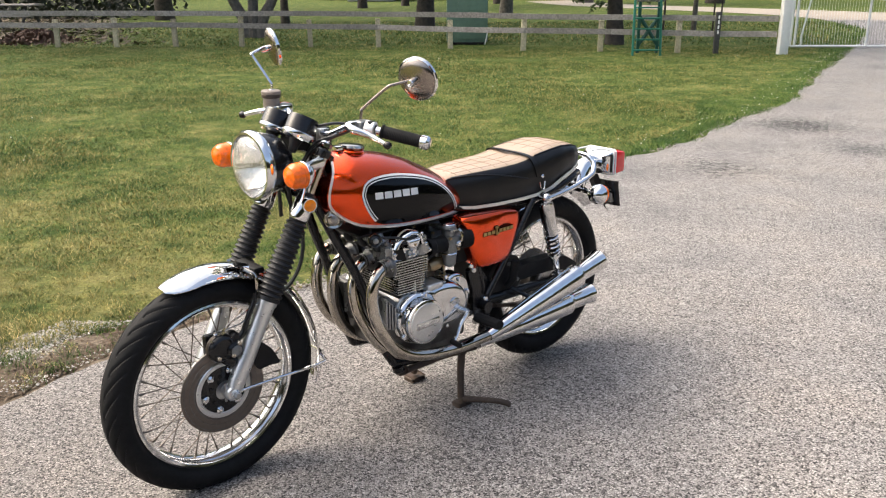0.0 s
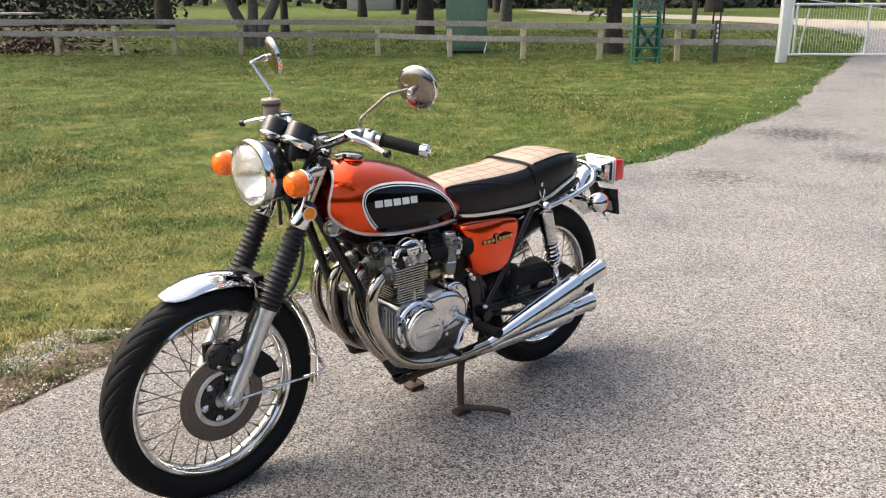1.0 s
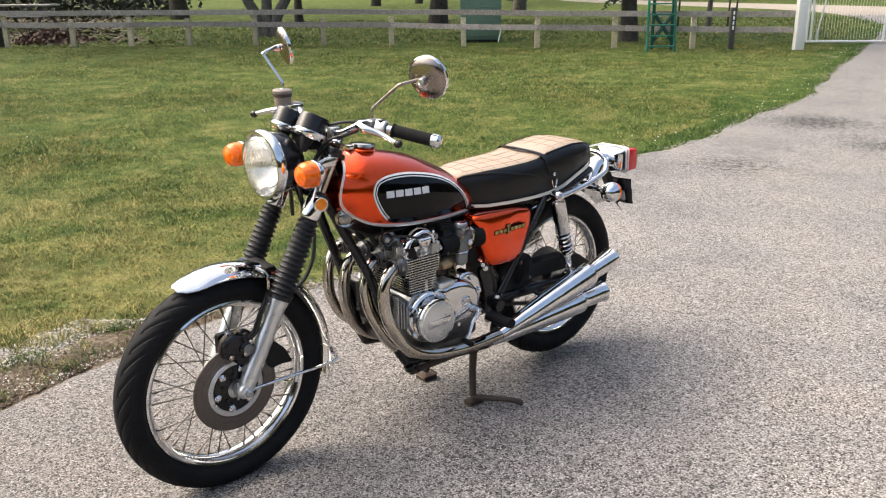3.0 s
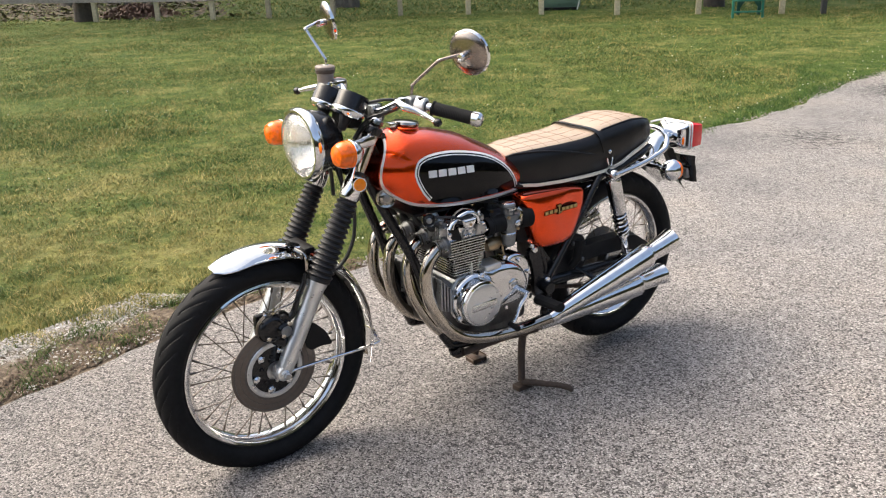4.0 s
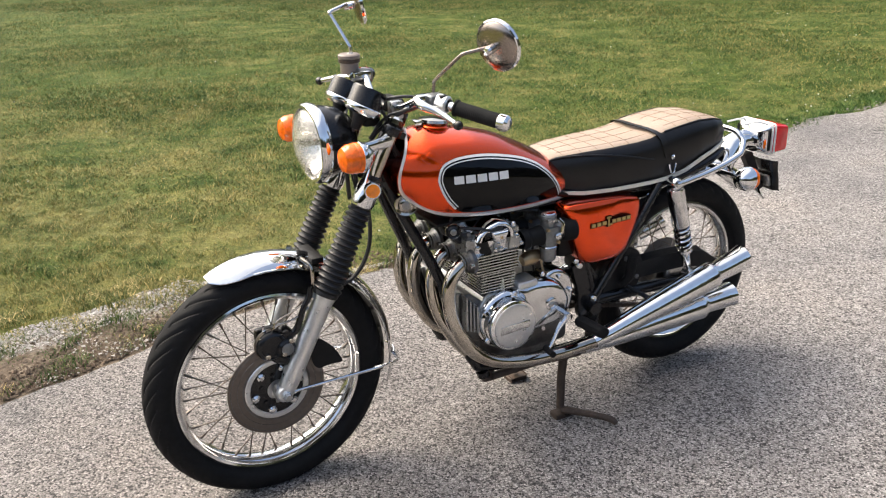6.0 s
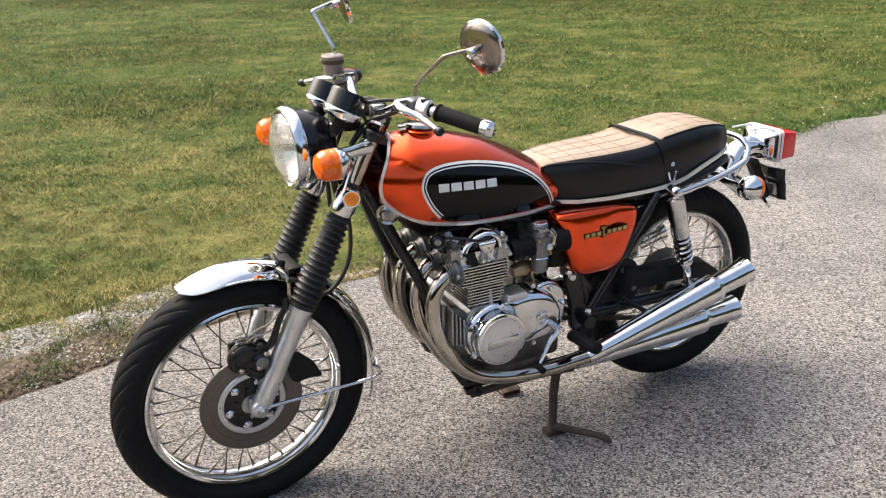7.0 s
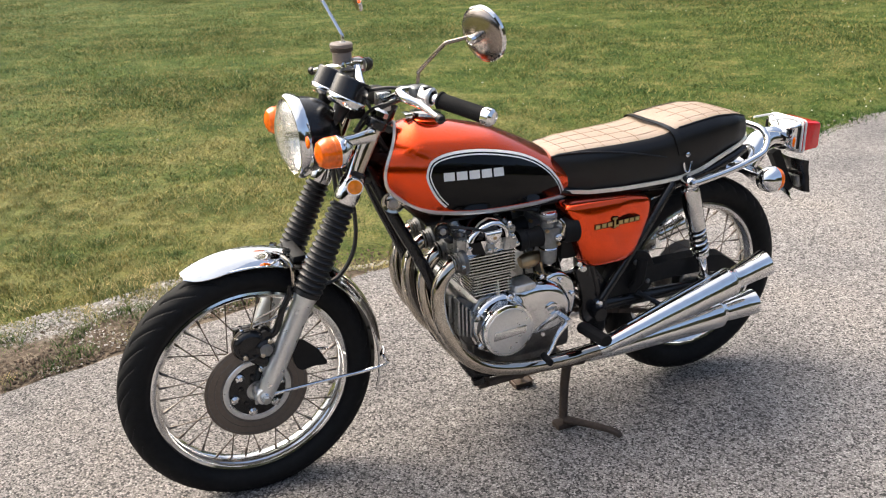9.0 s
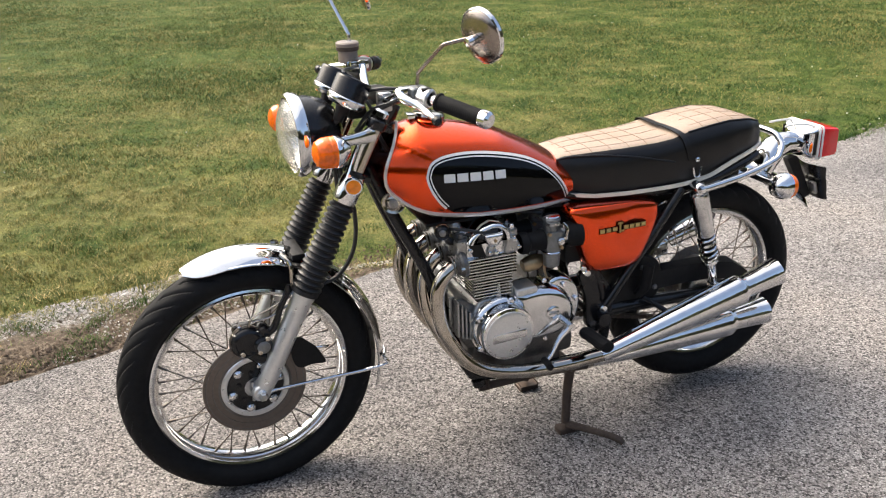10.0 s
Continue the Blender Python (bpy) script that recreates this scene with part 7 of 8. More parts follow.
# ---- engine ----
def engine():
    e_bm = bmesh.new()
    block(e_bm, V(0.575, 0.145, 0.275), V(0.885, -0.145, 0.455), 0.022)
    block(e_bm, V(0.64, 0.12, 0.235), V(0.86, -0.12, 0.30), 0.015)
    block(e_bm, V(0.80, 0.125, 0.40), V(0.885, -0.125, 0.485), 0.02)
    e = part("engine", e_bm, CASE, bike, "air-cooled four-cylinder alloy engine")
    # ribbed front of the crankcase and the shoulder under the barrel
    bm = bmesh.new()
    prism(bm, rounded([(0.530, 0.395), (0.528, 0.495), (0.548, 0.502), (0.605, 0.455), (0.605, 0.345), (0.565, 0.345)], 0.012, 3), -0.150, 0.140, bevel=0.006)
    part("crankcase_front", bm, CASE, e)
    for k in range(7):
        bm = bmesh.new()
        block(bm, V(-0.0032, 0.158, -0.052 + 0.004 * k), V(0.0032, 0.128, 0.052 - 0.003 * k), 0.003)
        part("side_rib", bm, CAST, e, m=Matrix.Translation(V(0.532 + 0.0112 * k, 0, 0.446 - 0.0080 * k)))
    for k in range(6):
        bm = bmesh.new()
        block(bm, V(0, 0.003, -0.052), V(0.02, -0.003, 0.052), 0.002)
        part("case_rib", bm, CAST, e, m=Matrix.Translation(V(0.520, 0.115 - k * 0.045, 0.446)))
    bm = bmesh.new()
    prism(bm, rounded([(0.560, 0.425), (0.585, 0.462), (0.600, 0.482), (0.695, 0.484), (0.74, 0.462), (0.74, 0.40), (0.60, 0.38)], 0.012, 4), -0.150, 0.154, bevel=0.010)
    part("crankcase_shoulder", bm, CAST, e, m=Matrix.Translation((0, 0, 0.010)), smooth=50)
    # finned barrel, the shade between its fins put into the core's dark colour
    bm = bmesh.new()
    block(bm, V(0.592, 0.146, 0.47), V(0.680, -0.146, 0.645), 0.006)
    part("barrel", bm, FIN_DARK, e)
    kinds = {}
    for k in range(14):
        z = 0.502 + 0.0085 * k
        kind = k > 6
        p = Matrix.Translation(V(0, 0, z))
        if kind not in kinds:
            bm = bmesh.new()
            lo, hi, out = (0.560, 0.698, 0.164) if kind else (0.576, 0.688, 0.160)
            block(bm, V(lo, out, -0.0023), V(hi, -out, 0.0023), 0.0015, seg=2)
            kinds[kind] = part("fin", bm, ALLOY, e, m=p)
        else:
            again("fin", kinds[kind], e, p)
    bm = bmesh.new()
    tube(bm, [V(0.650, 0.150, 0.478), V(0.650, 0.153, 0.495), V(0.648, 0.157, 0.53)], [0.013, 0.006, 0.003], 10)
    part("fin_post", bm, CAST, e)
    # head: front ribs, raised black plate for the recess, column and lug
    bm = bmesh.new()
    block(bm, V(0.562, 0.156, 0.600), V(0.704, -0.156, 0.650), 0.008)
    h = part("cylinder_head", bm, ALLOY, e, m=Matrix.Translation((-0.004, 0, 0.014)))
    for k in range(7):
        bm = bmesh.new()
        block(bm, V(0.538, 0.152 - 0.0105 * k, 0.606), V(0.566, 0.148 - 0.0105 * k, 0.650), 0.0015)
        part("head_fin", bm, CAST, h)
    bm = bmesh.new()
    prism(bm, rounded([(0.566, 0.646), (0.580, 0.606), (0.617, 0.602), (0.600, 0.648)], 0.005, 3), 0.150, 0.1605, bevel=0.002)
    part("head_recess", bm, MATT_BLACK, h)
    bm = bmesh.new()
    prism(bm, rounded([(0.672, 0.650), (0.664, 0.605), (0.694, 0.603), (0.712, 0.612), (0.710, 0.630), (0.690, 0.648)], 0.008, 4), 0.10, 0.167, bevel=0.006)
    part("head_lug", bm, CAST, h, smooth=50)
    bm = bmesh.new()
    prism(bm, rounded([(0.616, 0.604), (0.648, 0.604), (0.640, 0.63), (0.622, 0.63)], 0.004, 3), 0.13, 0.163, bevel=0.003)
    part("head_foot", bm, CAST, h)
    # cam cover: a polished arch with a half-round cap in its end
    bm = bmesh.new()
    prof = [(0.560, 0.646), (0.565, 0.661), (0.581, 0.677), (0.604, 0.689), (0.630, 0.696), (0.655, 0.693), (0.674, 0.679), (0.683, 0.661), (0.684, 0.646)]
    loft(bm, [[V(0.625 + (u - 0.625) * k, l, 0.646 + (z - 0.646) * k) for u, z in prof] for l, k in ((0.160, 0.70), (0.171, 0.73), (0.174, 0.78), (0.174, 0.86), (0.170, 0.94), (0.160, 1.0), (-0.155, 1.0), (-0.162, 0.94))])
    bmesh.ops.recalc_face_normals(bm, faces=bm.faces)
    cover = part("cam_cover", bm, CHROME, h, "polished cam cover", smooth=60)
    # black face that stands for the shade in the arch's hollow
    bm = bmesh.new()
    prism(bm, rounded([(0.586, 0.648), (0.597, 0.664), (0.612, 0.675), (0.632, 0.681), (0.652, 0.677), (0.664, 0.662), (0.667, 0.648)], 0.006, 3), 0.150, 0.1675)
    part("mouth_shade", bm, TANK_BLACK, cover)
    bm = bmesh.new()
    arc = [(0.628 + 0.027 * math.cos(radians(a)), 0.673 + 0.038 * math.sin(radians(a))) for a in range(180, 361, 15)]
    prism(bm, arc, 0.150, 0.190, bevel=0.014)
    part("cam_end_cap", bm, CHROME, cover, "half-round chrome end cap", smooth=50)
    bm = bmesh.new()
    lathe(bm, [(0.0045, 0), (0.0045, 0.003), (0, 0.0035)], V(0.629, 0.189, 0.656), LEFT, 10)
    part("cap_screw", bm, BRASS, cover)
    for lo, hi, top in ((0.540, 0.570, 0.658), (0.684, 0.712, 0.664)):
        bm = bmesh.new()
        block(bm, V(lo, 0.150, 0.640), V(hi, -0.150, top), 0.009)
        part("cover_flank", bm, CASE if lo < 0.6 else CAST, cover)
        for l in (0.138, 0.10, 0.05, 0.0, -0.05, -0.10, -0.138):
            bm = bmesh.new()
            lathe(bm, [(0.008, -0.004), (0.008, 0.008), (0.0045, 0.011), (0, 0.0115)], V((lo + hi) / 2 + 0.008 * math.sin(l * 90), l, top), V(0, 0, 1), 8)
            part("nut", bm, CASE if lo < 0.6 else ALLOY, cover)
    for l in (0.095, 0.040, -0.045, -0.125):
        bm = bmesh.new()
        lathe(bm, [(0.017, -0.02), (0.017, 0.012), (0.013, 0.018), (0.0, 0.019)], V(0.556, l, 0.672), V(-0.4, 0, 0.9), 14)
        part("tappet_cap", bm, CAST, cover)
    for u, z in ((0.572, 0.625), (0.694, 0.640), (0.706, 0.618), (0.625, 0.613), (0.642, 0.613)):
        bm = bmesh.new()
        lathe(bm, [(0.0065, 0), (0.0065, 0.006), (0.003, 0.008), (0, 0.008)], V(u, 0.163 if u > 0.6 else 0.155, z), LEFT, 8)
        part("bolt", bm, CHROME, h)
    # generator cover
    o = V(0.656, 0.15, 0.403)
    bm = bmesh.new()
    lathe(bm, [(0.092, -0.02), (0.090, 0.008), (0.084, 0.016), (0.079, 0.020), (0.0775, 0.050), (0.074, 0.056), (0.066, 0.058)], o, LEFT, 56)
    g = part("generator_cover", bm, CHROME, e, "polished round generator cover")
    bm = bmesh.new()
    lathe(bm, [(0.0675, 0.055), (0.0655, 0.061), (0.060, 0.063), (0.0, 0.064)], o, LEFT, 56)
    part("cover_disc", bm, SATIN, g, "satin round plate with a plain raised bar")
    bm = bmesh.new()
    prism(bm, rounded([(0.605, 0.386), (0.703, 0.392), (0.705, 0.415), (0.608, 0.410)], 0.004, 3), 0.213, 0.2155, bevel=0.001)
    part("raised_bar", bm, ALLOY, g)
    for a in (75, 150, 215, 290, 350):
        bm = bmesh.new()
        p = o + V(math.cos(radians(a)) * 0.083, 0, math.sin(radians(a)) * 0.083)
        lathe(bm, [(0.0095, -0.01), (0.0095, 0.022), (0.006, 0.026), (0.0, 0.026)], p, LEFT, 12)
        part("screw_boss", bm, ALLOY, g)
    # gearbox cover
    bm = bmesh.new()
    pear = rounded([(0.690, 0.492), (0.754, 0.498), (0.810, 0.489), (0.853, 0.463), (0.878, 0.417), (0.872, 0.374), (0.836, 0.337), (0.75, 0.330), (0.690, 0.330)], 0.03, 6)
    cu, cz = 0.785, 0.412
    steps = []
    for k in range(9):
        a = math.pi / 2 * k / 8
        steps.append((0.138 + 0.042 * math.sin(a), 1 - 0.34 * (1 - math.cos(a))))
    loft(bm, [[V(cu + (u - cu) * k, l, cz + (z - cz) * k) for u, z in pear] for l, k in [(0.10, 1.0)] + steps + [(0.1805, 0.3)]])
    gc = part("gearbox_cover", bm, ALLOY, e, "polished gearbox cover", m=Matrix.Translation((0, 0, 0.012)), smooth=60)
    bm = bmesh.new()
    prism(bm, rounded([(0.690, 0.500), (0.752, 0.504), (0.758, 0.484), (0.690, 0.478)], 0.008, 4), 0.12, 0.178, bevel=0.008)
    part("cover_cap", bm, SATIN, gc, smooth=50)
    bm = bmesh.new()
    lathe(bm, [(0.020, -0.01), (0.020, 0.008), (0.017, 0.010), (0.015, 0.010), (0.015, 0.005), (0.0, 0.005)], V(0.800, 0.176, 0.414), LEFT, 24)
    part("clutch_adjuster", bm, CHROME, gc)
    bm = bmesh.new()
    block(bm, V(0.786, 0.186, 0.411), V(0.814, 0.180, 0.417), 0.001)
    part("adjuster_slot", bm, CAST, gc)
    for u, z in ((0.785, 0.502), (0.845, 0.480), (0.884, 0.43), (0.868, 0.352), (0.79, 0.325)):
        bm = bmesh.new()
        lathe(bm, [(0.0075, -0.03), (0.0075, 0.004), (0.005, 0.007), (0.0, 0.007)], V(u, 0.150, z), LEFT, 10)
        part("screw", bm, CHROME, gc)
    bm = bmesh.new()
    prism(bm, rounded([(0.80, 0.500), (0.851, 0.506), (0.895, 0.470), (0.905, 0.411), (0.890, 0.357), (0.85, 0.325), (0.80, 0.32)], 0.03, 5), 0.10, 0.148, bevel=0.014)
    part("sprocket_cover", bm, ALLOY, e, m=Matrix.Translation((0, 0, 0.012)), smooth=50)
    # starter / rear case top hardware
    bm = bmesh.new()
    tube(bm, [V(0.735, 0.12, 0.553), V(0.752, 0.12, 0.556), V(0.775, 0.115, 0.556), V(0.80, 0.11, 0.56)], [0.016, 0.022, 0.022, 0.014], 16)
    part("starter_lump", bm, BRASS, e)
    # gear lever
    bm = bmesh.new()
    tube(bm, [V(0.84, 0.165, 0.388), V(0.84, 0.215, 0.388)], 0.011, 12)
    gl = part("gear_lever", bm, CHROME, bike, "chrome gear change lever")
    bm = bmesh.new()
    tube(bm, [V(0.84, 0.205, 0.39), V(0.80, 0.215, 0.36), V(0.775, 0.222, 0.325), V(0.755, 0.225, 0.306)], [0.010, 0.0065, 0.006, 0.006], 10, 4)
    part("lever_arm", bm, CHROME, gl)
    bm = bmesh.new()
    tube(bm, [V(0.757, 0.215, 0.309), V(0.752, 0.262, 0.309)], 0.0095, 12)
    part("toe_rubber", bm, RUBBER, gl)
    return e


engine()


def footrests():
    for side in (1, -1):
        bm = bmesh.new()
        tube(bm, [V(0.955, 0.12 * side, 0.30), V(0.925, 0.17 * side, 0.335), V(0.905, 0.20 * side, 0.352)], 0.013, 12, 3)
        f = part("footrest", bm, BLACK, bike, "black rubber footrest")
        bm = bmesh.new()
        rings = []
        for k in range(9):
            t = k / 8
            c = V(0.895 + 0.018 * t, (0.19 + 0.095 * t) * side, 0.352 - 0.006 * t)
            r = 0.0185 if k % 2 else 0.0165
            rings.append([c + Vector((math.cos(a) * r * 1.15, 0, math.sin(a) * r)) for a in (math.pi / 5 * j for j in range(10))])
        loft(bm, rings)
        bmesh.ops.recalc_face_normals(bm, faces=bm.faces)
        part("peg_rubber", bm, RUBBER, f)
        bm = bmesh.new()
        tube(bm, [V(1.10, 0.13 * side, 0.40), V(1.115, 0.145 * side, 0.43), V(1.12, 0.15 * side, 0.50)], [0.013, 0.016, 0.016], 10)
        part("pillion_peg", bm, RUBBER, bike, "folded black pillion footrest")


footrests()


def carburettors():
    for k, l in enumerate((0.140, 0.050, -0.050, -0.140)):
        bm = bmesh.new()
        tube(bm, [V(0.775, l, 0.625), V(0.86, l, 0.635)], 0.024, 18)
        block(bm, V(0.785, l + 0.026, 0.60), V(0.835, l - 0.026, 0.655), 0.007)
        c = part("carburettor", bm, CARB, bike, "grey cast alloy carburettor")
        bm = bmesh.new()
        lathe(bm, [(0.021, -0.04), (0.021, 0.03), (0.026, 0.032), (0.026, 0.040), (0.022, 0.043), (0.0, 0.043)], V(0.808, l, 0.648), V(0, 0, 1), 20)
        part("slide_top", bm, CARB, c)
        bm = bmesh.new()
        lathe(bm, [(0.0, -0.05), (0.012, -0.05), (0.022, -0.042), (0.025, 0.0), (0.025, 0.008)], V(0.812, l, 0.595), V(0, 0, 1), 20)
        part("float_bowl", bm, CARB, c)
        bm = bmesh.new()
        lathe(bm, [(0.027, 0.0), (0.030, 0.006), (0.030, 0.02), (0.026, 0.025), (0.026, 0.055), (0.029, 0.06), (0.029, 0.07)], V(0.715, l, 0.628), V(1, 0, 0.02), 20)
        part("intake_rubber", bm, RUBBER, c)
        bm = bmesh.new()
        lathe(bm, [(0.0235, 0.0), (0.0245, 0.003), (0.0225, 0.006), (0.0, 0.0065)], V(0.808, l, 0.690), V(0, 0, 1), 20)
        part("slide_lid", bm, CHROME, c)
        bm = bmesh.new()
        tube(bm, [V(0.832, l + 0.02, 0.675), V(0.842, l + 0.028, 0.66), V(0.838, l + 0.03, 0.632)], 0.0055, 8, 3)
        part("link_arm", bm, WORN_CHROME, c)
        bm = bmesh.new()
        lathe(bm, [(0.011, 0.0), (0.011, 0.010), (0.007, 0.014), (0.0, 0.014)], V(0.824, l + 0.024, 0.628), LEFT, 12)
        part("jet_plug", bm, ALLOY, c)
        bm = bmesh.new()
        lathe(bm, [(0.026, 0.0), (0.028, 0.003), (0.026, 0.006)], V(0.812, l, 0.590), V(0, 0, 1), 20)
        part("bowl_flange", bm, ALLOY, c)
        bm = bmesh.new()
        lathe(bm, [(0.029, 0.0), (0.035, 0.015), (0.037, 0.045)], V(0.848, l, 0.632), V(1, 0, 0.02), 20)
        part("air_boot", bm, RUBBER, c)
        for u, z in ((0.79, 0.652), (0.826, 0.61)):
            bm = bmesh.new()
            lathe(bm, [(0.005, 0.0), (0.005, 0.008), (0.0, 0.009)], V(u, l + 0.026, z), LEFT, 8)
            part("screw", bm, BRASS, c)
    bm = bmesh.new()
    block(bm, V(0.79, 0.17, 0.672), V(0.822, -0.15, 0.682), 0.003)
    part("throttle_rack", bm, CAST, bike)
    for k in range(3):
        bm = bmesh.new()
        tube(bm, [V(0.80, 0.13 - 0.05 * k, 0.585), V(0.80, 0.125 - 0.05 * k, 0.53), V(0.83 - 0.02 * k, 0.12 - 0.04 * k, 0.46)], 0.0035, 6, 4)
        part("overflow_hose", bm, BRASS if k == 0 else WIRE, bike)


carburettors()


# ---- exhaust ----
def exhausts():
    near_pipe = [(0.552, 0.604), (0.520, 0.600), (0.489, 0.572), (0.474, 0.522), (0.478, 0.455), (0.499, 0.398), (0.540, 0.338), (0.603, 0.295), (0.70, 0.271), (0.82, 0.262), (0.96, 0.268)]
    for l0, l1, drop in ((0.150, 0.190, 0.0), (0.050, 0.135, -0.012), (-0.050, -0.135, -0.012), (-0.150, -0.190, 0.0)):
        pts = []
        n = len(near_pipe)
        for i, (u, z) in enumerate(near_pipe):
            t = i / (n - 1)
            mid = max(0.0, (t - 0.35) / 0.65)
            pts.append(V(u, l0 + (l1 - l0) * mid ** 0.8 + 0.010 * math.sin(math.pi * t) * (1 if l0 > 0 else -1), z + drop * mid - (0.035 * mid if abs(l0) < 0.1 else 0) * min(1, mid * 2)))
        bm = bmesh.new()
        tube(bm, pts, 0.0195, 20, 5)
        p = part("exhaust_pipe", bm, WORN_CHROME, bike, "chrome header pipe with heat staining")
        bm = bmesh.new()
        lathe(bm, [(0.0195, 0.0), (0.033, 0.0), (0.035, 0.004), (0.035, 0.012), (0.028, 0.018), (0.023, 0.026)], V(0.556, l0, 0.604), V(-1, 0, -0.1), 24)
        part("flange", bm, CASE, p)
        for k in range(4):
            bm = bmesh.new()
            lathe(bm, [(0.0285 - 0.0015 * k, 0.0), (0.0305 - 0.0015 * k, 0.002), (0.0285 - 0.0015 * k, 0.004)], V(0.545 - 0.008 * k, l0, 0.603), V(-1, 0, -0.1), 22, close=True)
            part("cooling_ring", bm, CASE, p)
        for dl in (-0.028, 0.028):
            bm = bmesh.new()
            lathe(bm, [(0.0065, 0.0), (0.0065, 0.022), (0.0, 0.024)], V(0.556, l0 + dl, 0.604), V(-1, 0, -0.1), 8)
            part("stud", bm, CHROME, p)

    def muffler(a, b, side, label):
        a, b = V(*a), V(*b)
        d = b - a
        L = d.length
        prof = [(0.0205, 0.0), (0.0225, 0.02 * L), (0.030, 0.18 * L), (0.038, 0.42 * L), (0.0435, 0.64 * L), (0.0460, 0.765 * L), (0.0455, 0.775 * L), (0.0405, 0.79 * L), (0.0345, 0.80 * L), (0.0335, 0.815 * L), (0.0350, 0.86 * L), (0.0385, 0.95 * L), (0.0415, 0.998 * L), (0.0420, L), (0.0395, L), (0.036, 0.97 * L), (0.028, 0.90 * L), (0.0, 0.88 * L)]
        bm = bmesh.new()
        lathe(bm, prof, a, d, 40)
        m = part("muffler", bm, CHROME, bike, label, smooth=40)
        bm = bmesh.new()
        up = Vector((0, 0, 1)) - d.normalized() * d.normalized().z
        up.normalize()
        o = d.normalized().cross(up) * side
        ring = []
        for k in range(15):
            t = 0.18 + 0.55 * k / 14
            r = float(np.interp(t * L, [q[1] for q in prof[:6]], [q[0] for q in prof[:6]]))
            ring.append(a + d * t + up * (r + 0.0015))
        tube(bm, ring, 0.0022, 6)
        part("seam", bm, CHROME, m)
        return m

    for side in (1, -1):
        muffler((0.950, 0.190 * side, 0.267), (1.530, 0.205 * side, 0.428), side, "long tapered chrome muffler")
        muffler((0.950, 0.135 * side, 0.222), (1.550, 0.150 * side, 0.270), side, "long tapered chrome muffler under its twin")
        bm = bmesh.new()
        tube(bm, [V(1.12, 0.13 * side, 0.39), V(1.17, 0.17 * side, 0.355), V(1.19, 0.19 * side, 0.335)], 0.008, 8)
        part("muffler_hanger", bm, BLACK, bike)


exhausts()


# ---- rear end ----
def shocks():
    for side in (1, -1):
        top, low = V(1.260, 0.156 * side, 0.711), V(1.350, 0.152 * side, 0.395)
        d = (low - top)
        L = d.length
        bm = bmesh.new()
        lathe(bm, [(0.012, 0.012), (0.025, 0.018), (0.0275, 0.03), (0.0275, 0.148), (0.026, 0.152), (0.020, 0.152)], top, d, 26)
        s = part("shock_absorber", bm, ALLOY, bike, "chrome rear shock absorber with exposed spring")
        bm = bmesh.new()
        lathe(bm, [(0.0, -0.019), (0.015, -0.019), (0.019, -0.012), (0.019, 0.012), (0.015, 0.019), (0.0, 0.019)], top, LEFT * side, 18)
        lathe(bm, [(0.0, 0.018), (0.011, 0.018), (0.011, 0.026), (0.006, 0.03), (0.0, 0.03)], top, LEFT * side, 8)
        part("top_eye", bm, CHROME, s)
        bm = bmesh.new()
        ax = d.normalized()
        a = ax.orthogonal().normalized()
        b = ax.cross(a)
        pts = []
        for k in range(16 * 5 + 1):
            t = k / 16
            pts.append(top + ax * (0.148 + 0.0172 * t) + (a * math.cos(2 * math.pi * t) + b * math.sin(2 * math.pi * t)) * 0.0225)
        tube(bm, pts, 0.0047, 8)
        part("spring", bm, CHROME, s)
        bm = bmesh.new()
        lathe(bm, [(0.017, 0.14), (0.017, 0.236)], top, d, 18)
        part("damper_tube", bm, MATT_BLACK, s)
        bm = bmesh.new()
        lathe(bm, [(0.009, 0.15), (0.009, 0.235), (0.024, 0.238), (0.024, 0.246), (0.014, 0.252), (0.012, L - 0.015), (0.0, L)], top, d, 20)
        part("damper_rod", bm, CHROME, s)
        bm = bmesh.new()
        lathe(bm, [(0.0, -0.016), (0.014, -0.016), (0.016, 0.0), (0.014, 0.016), (0.008, 0.022), (0.0, 0.022)], low, LEFT * side, 14)
        part("lower_eye", bm, CHROME, s)


shocks()


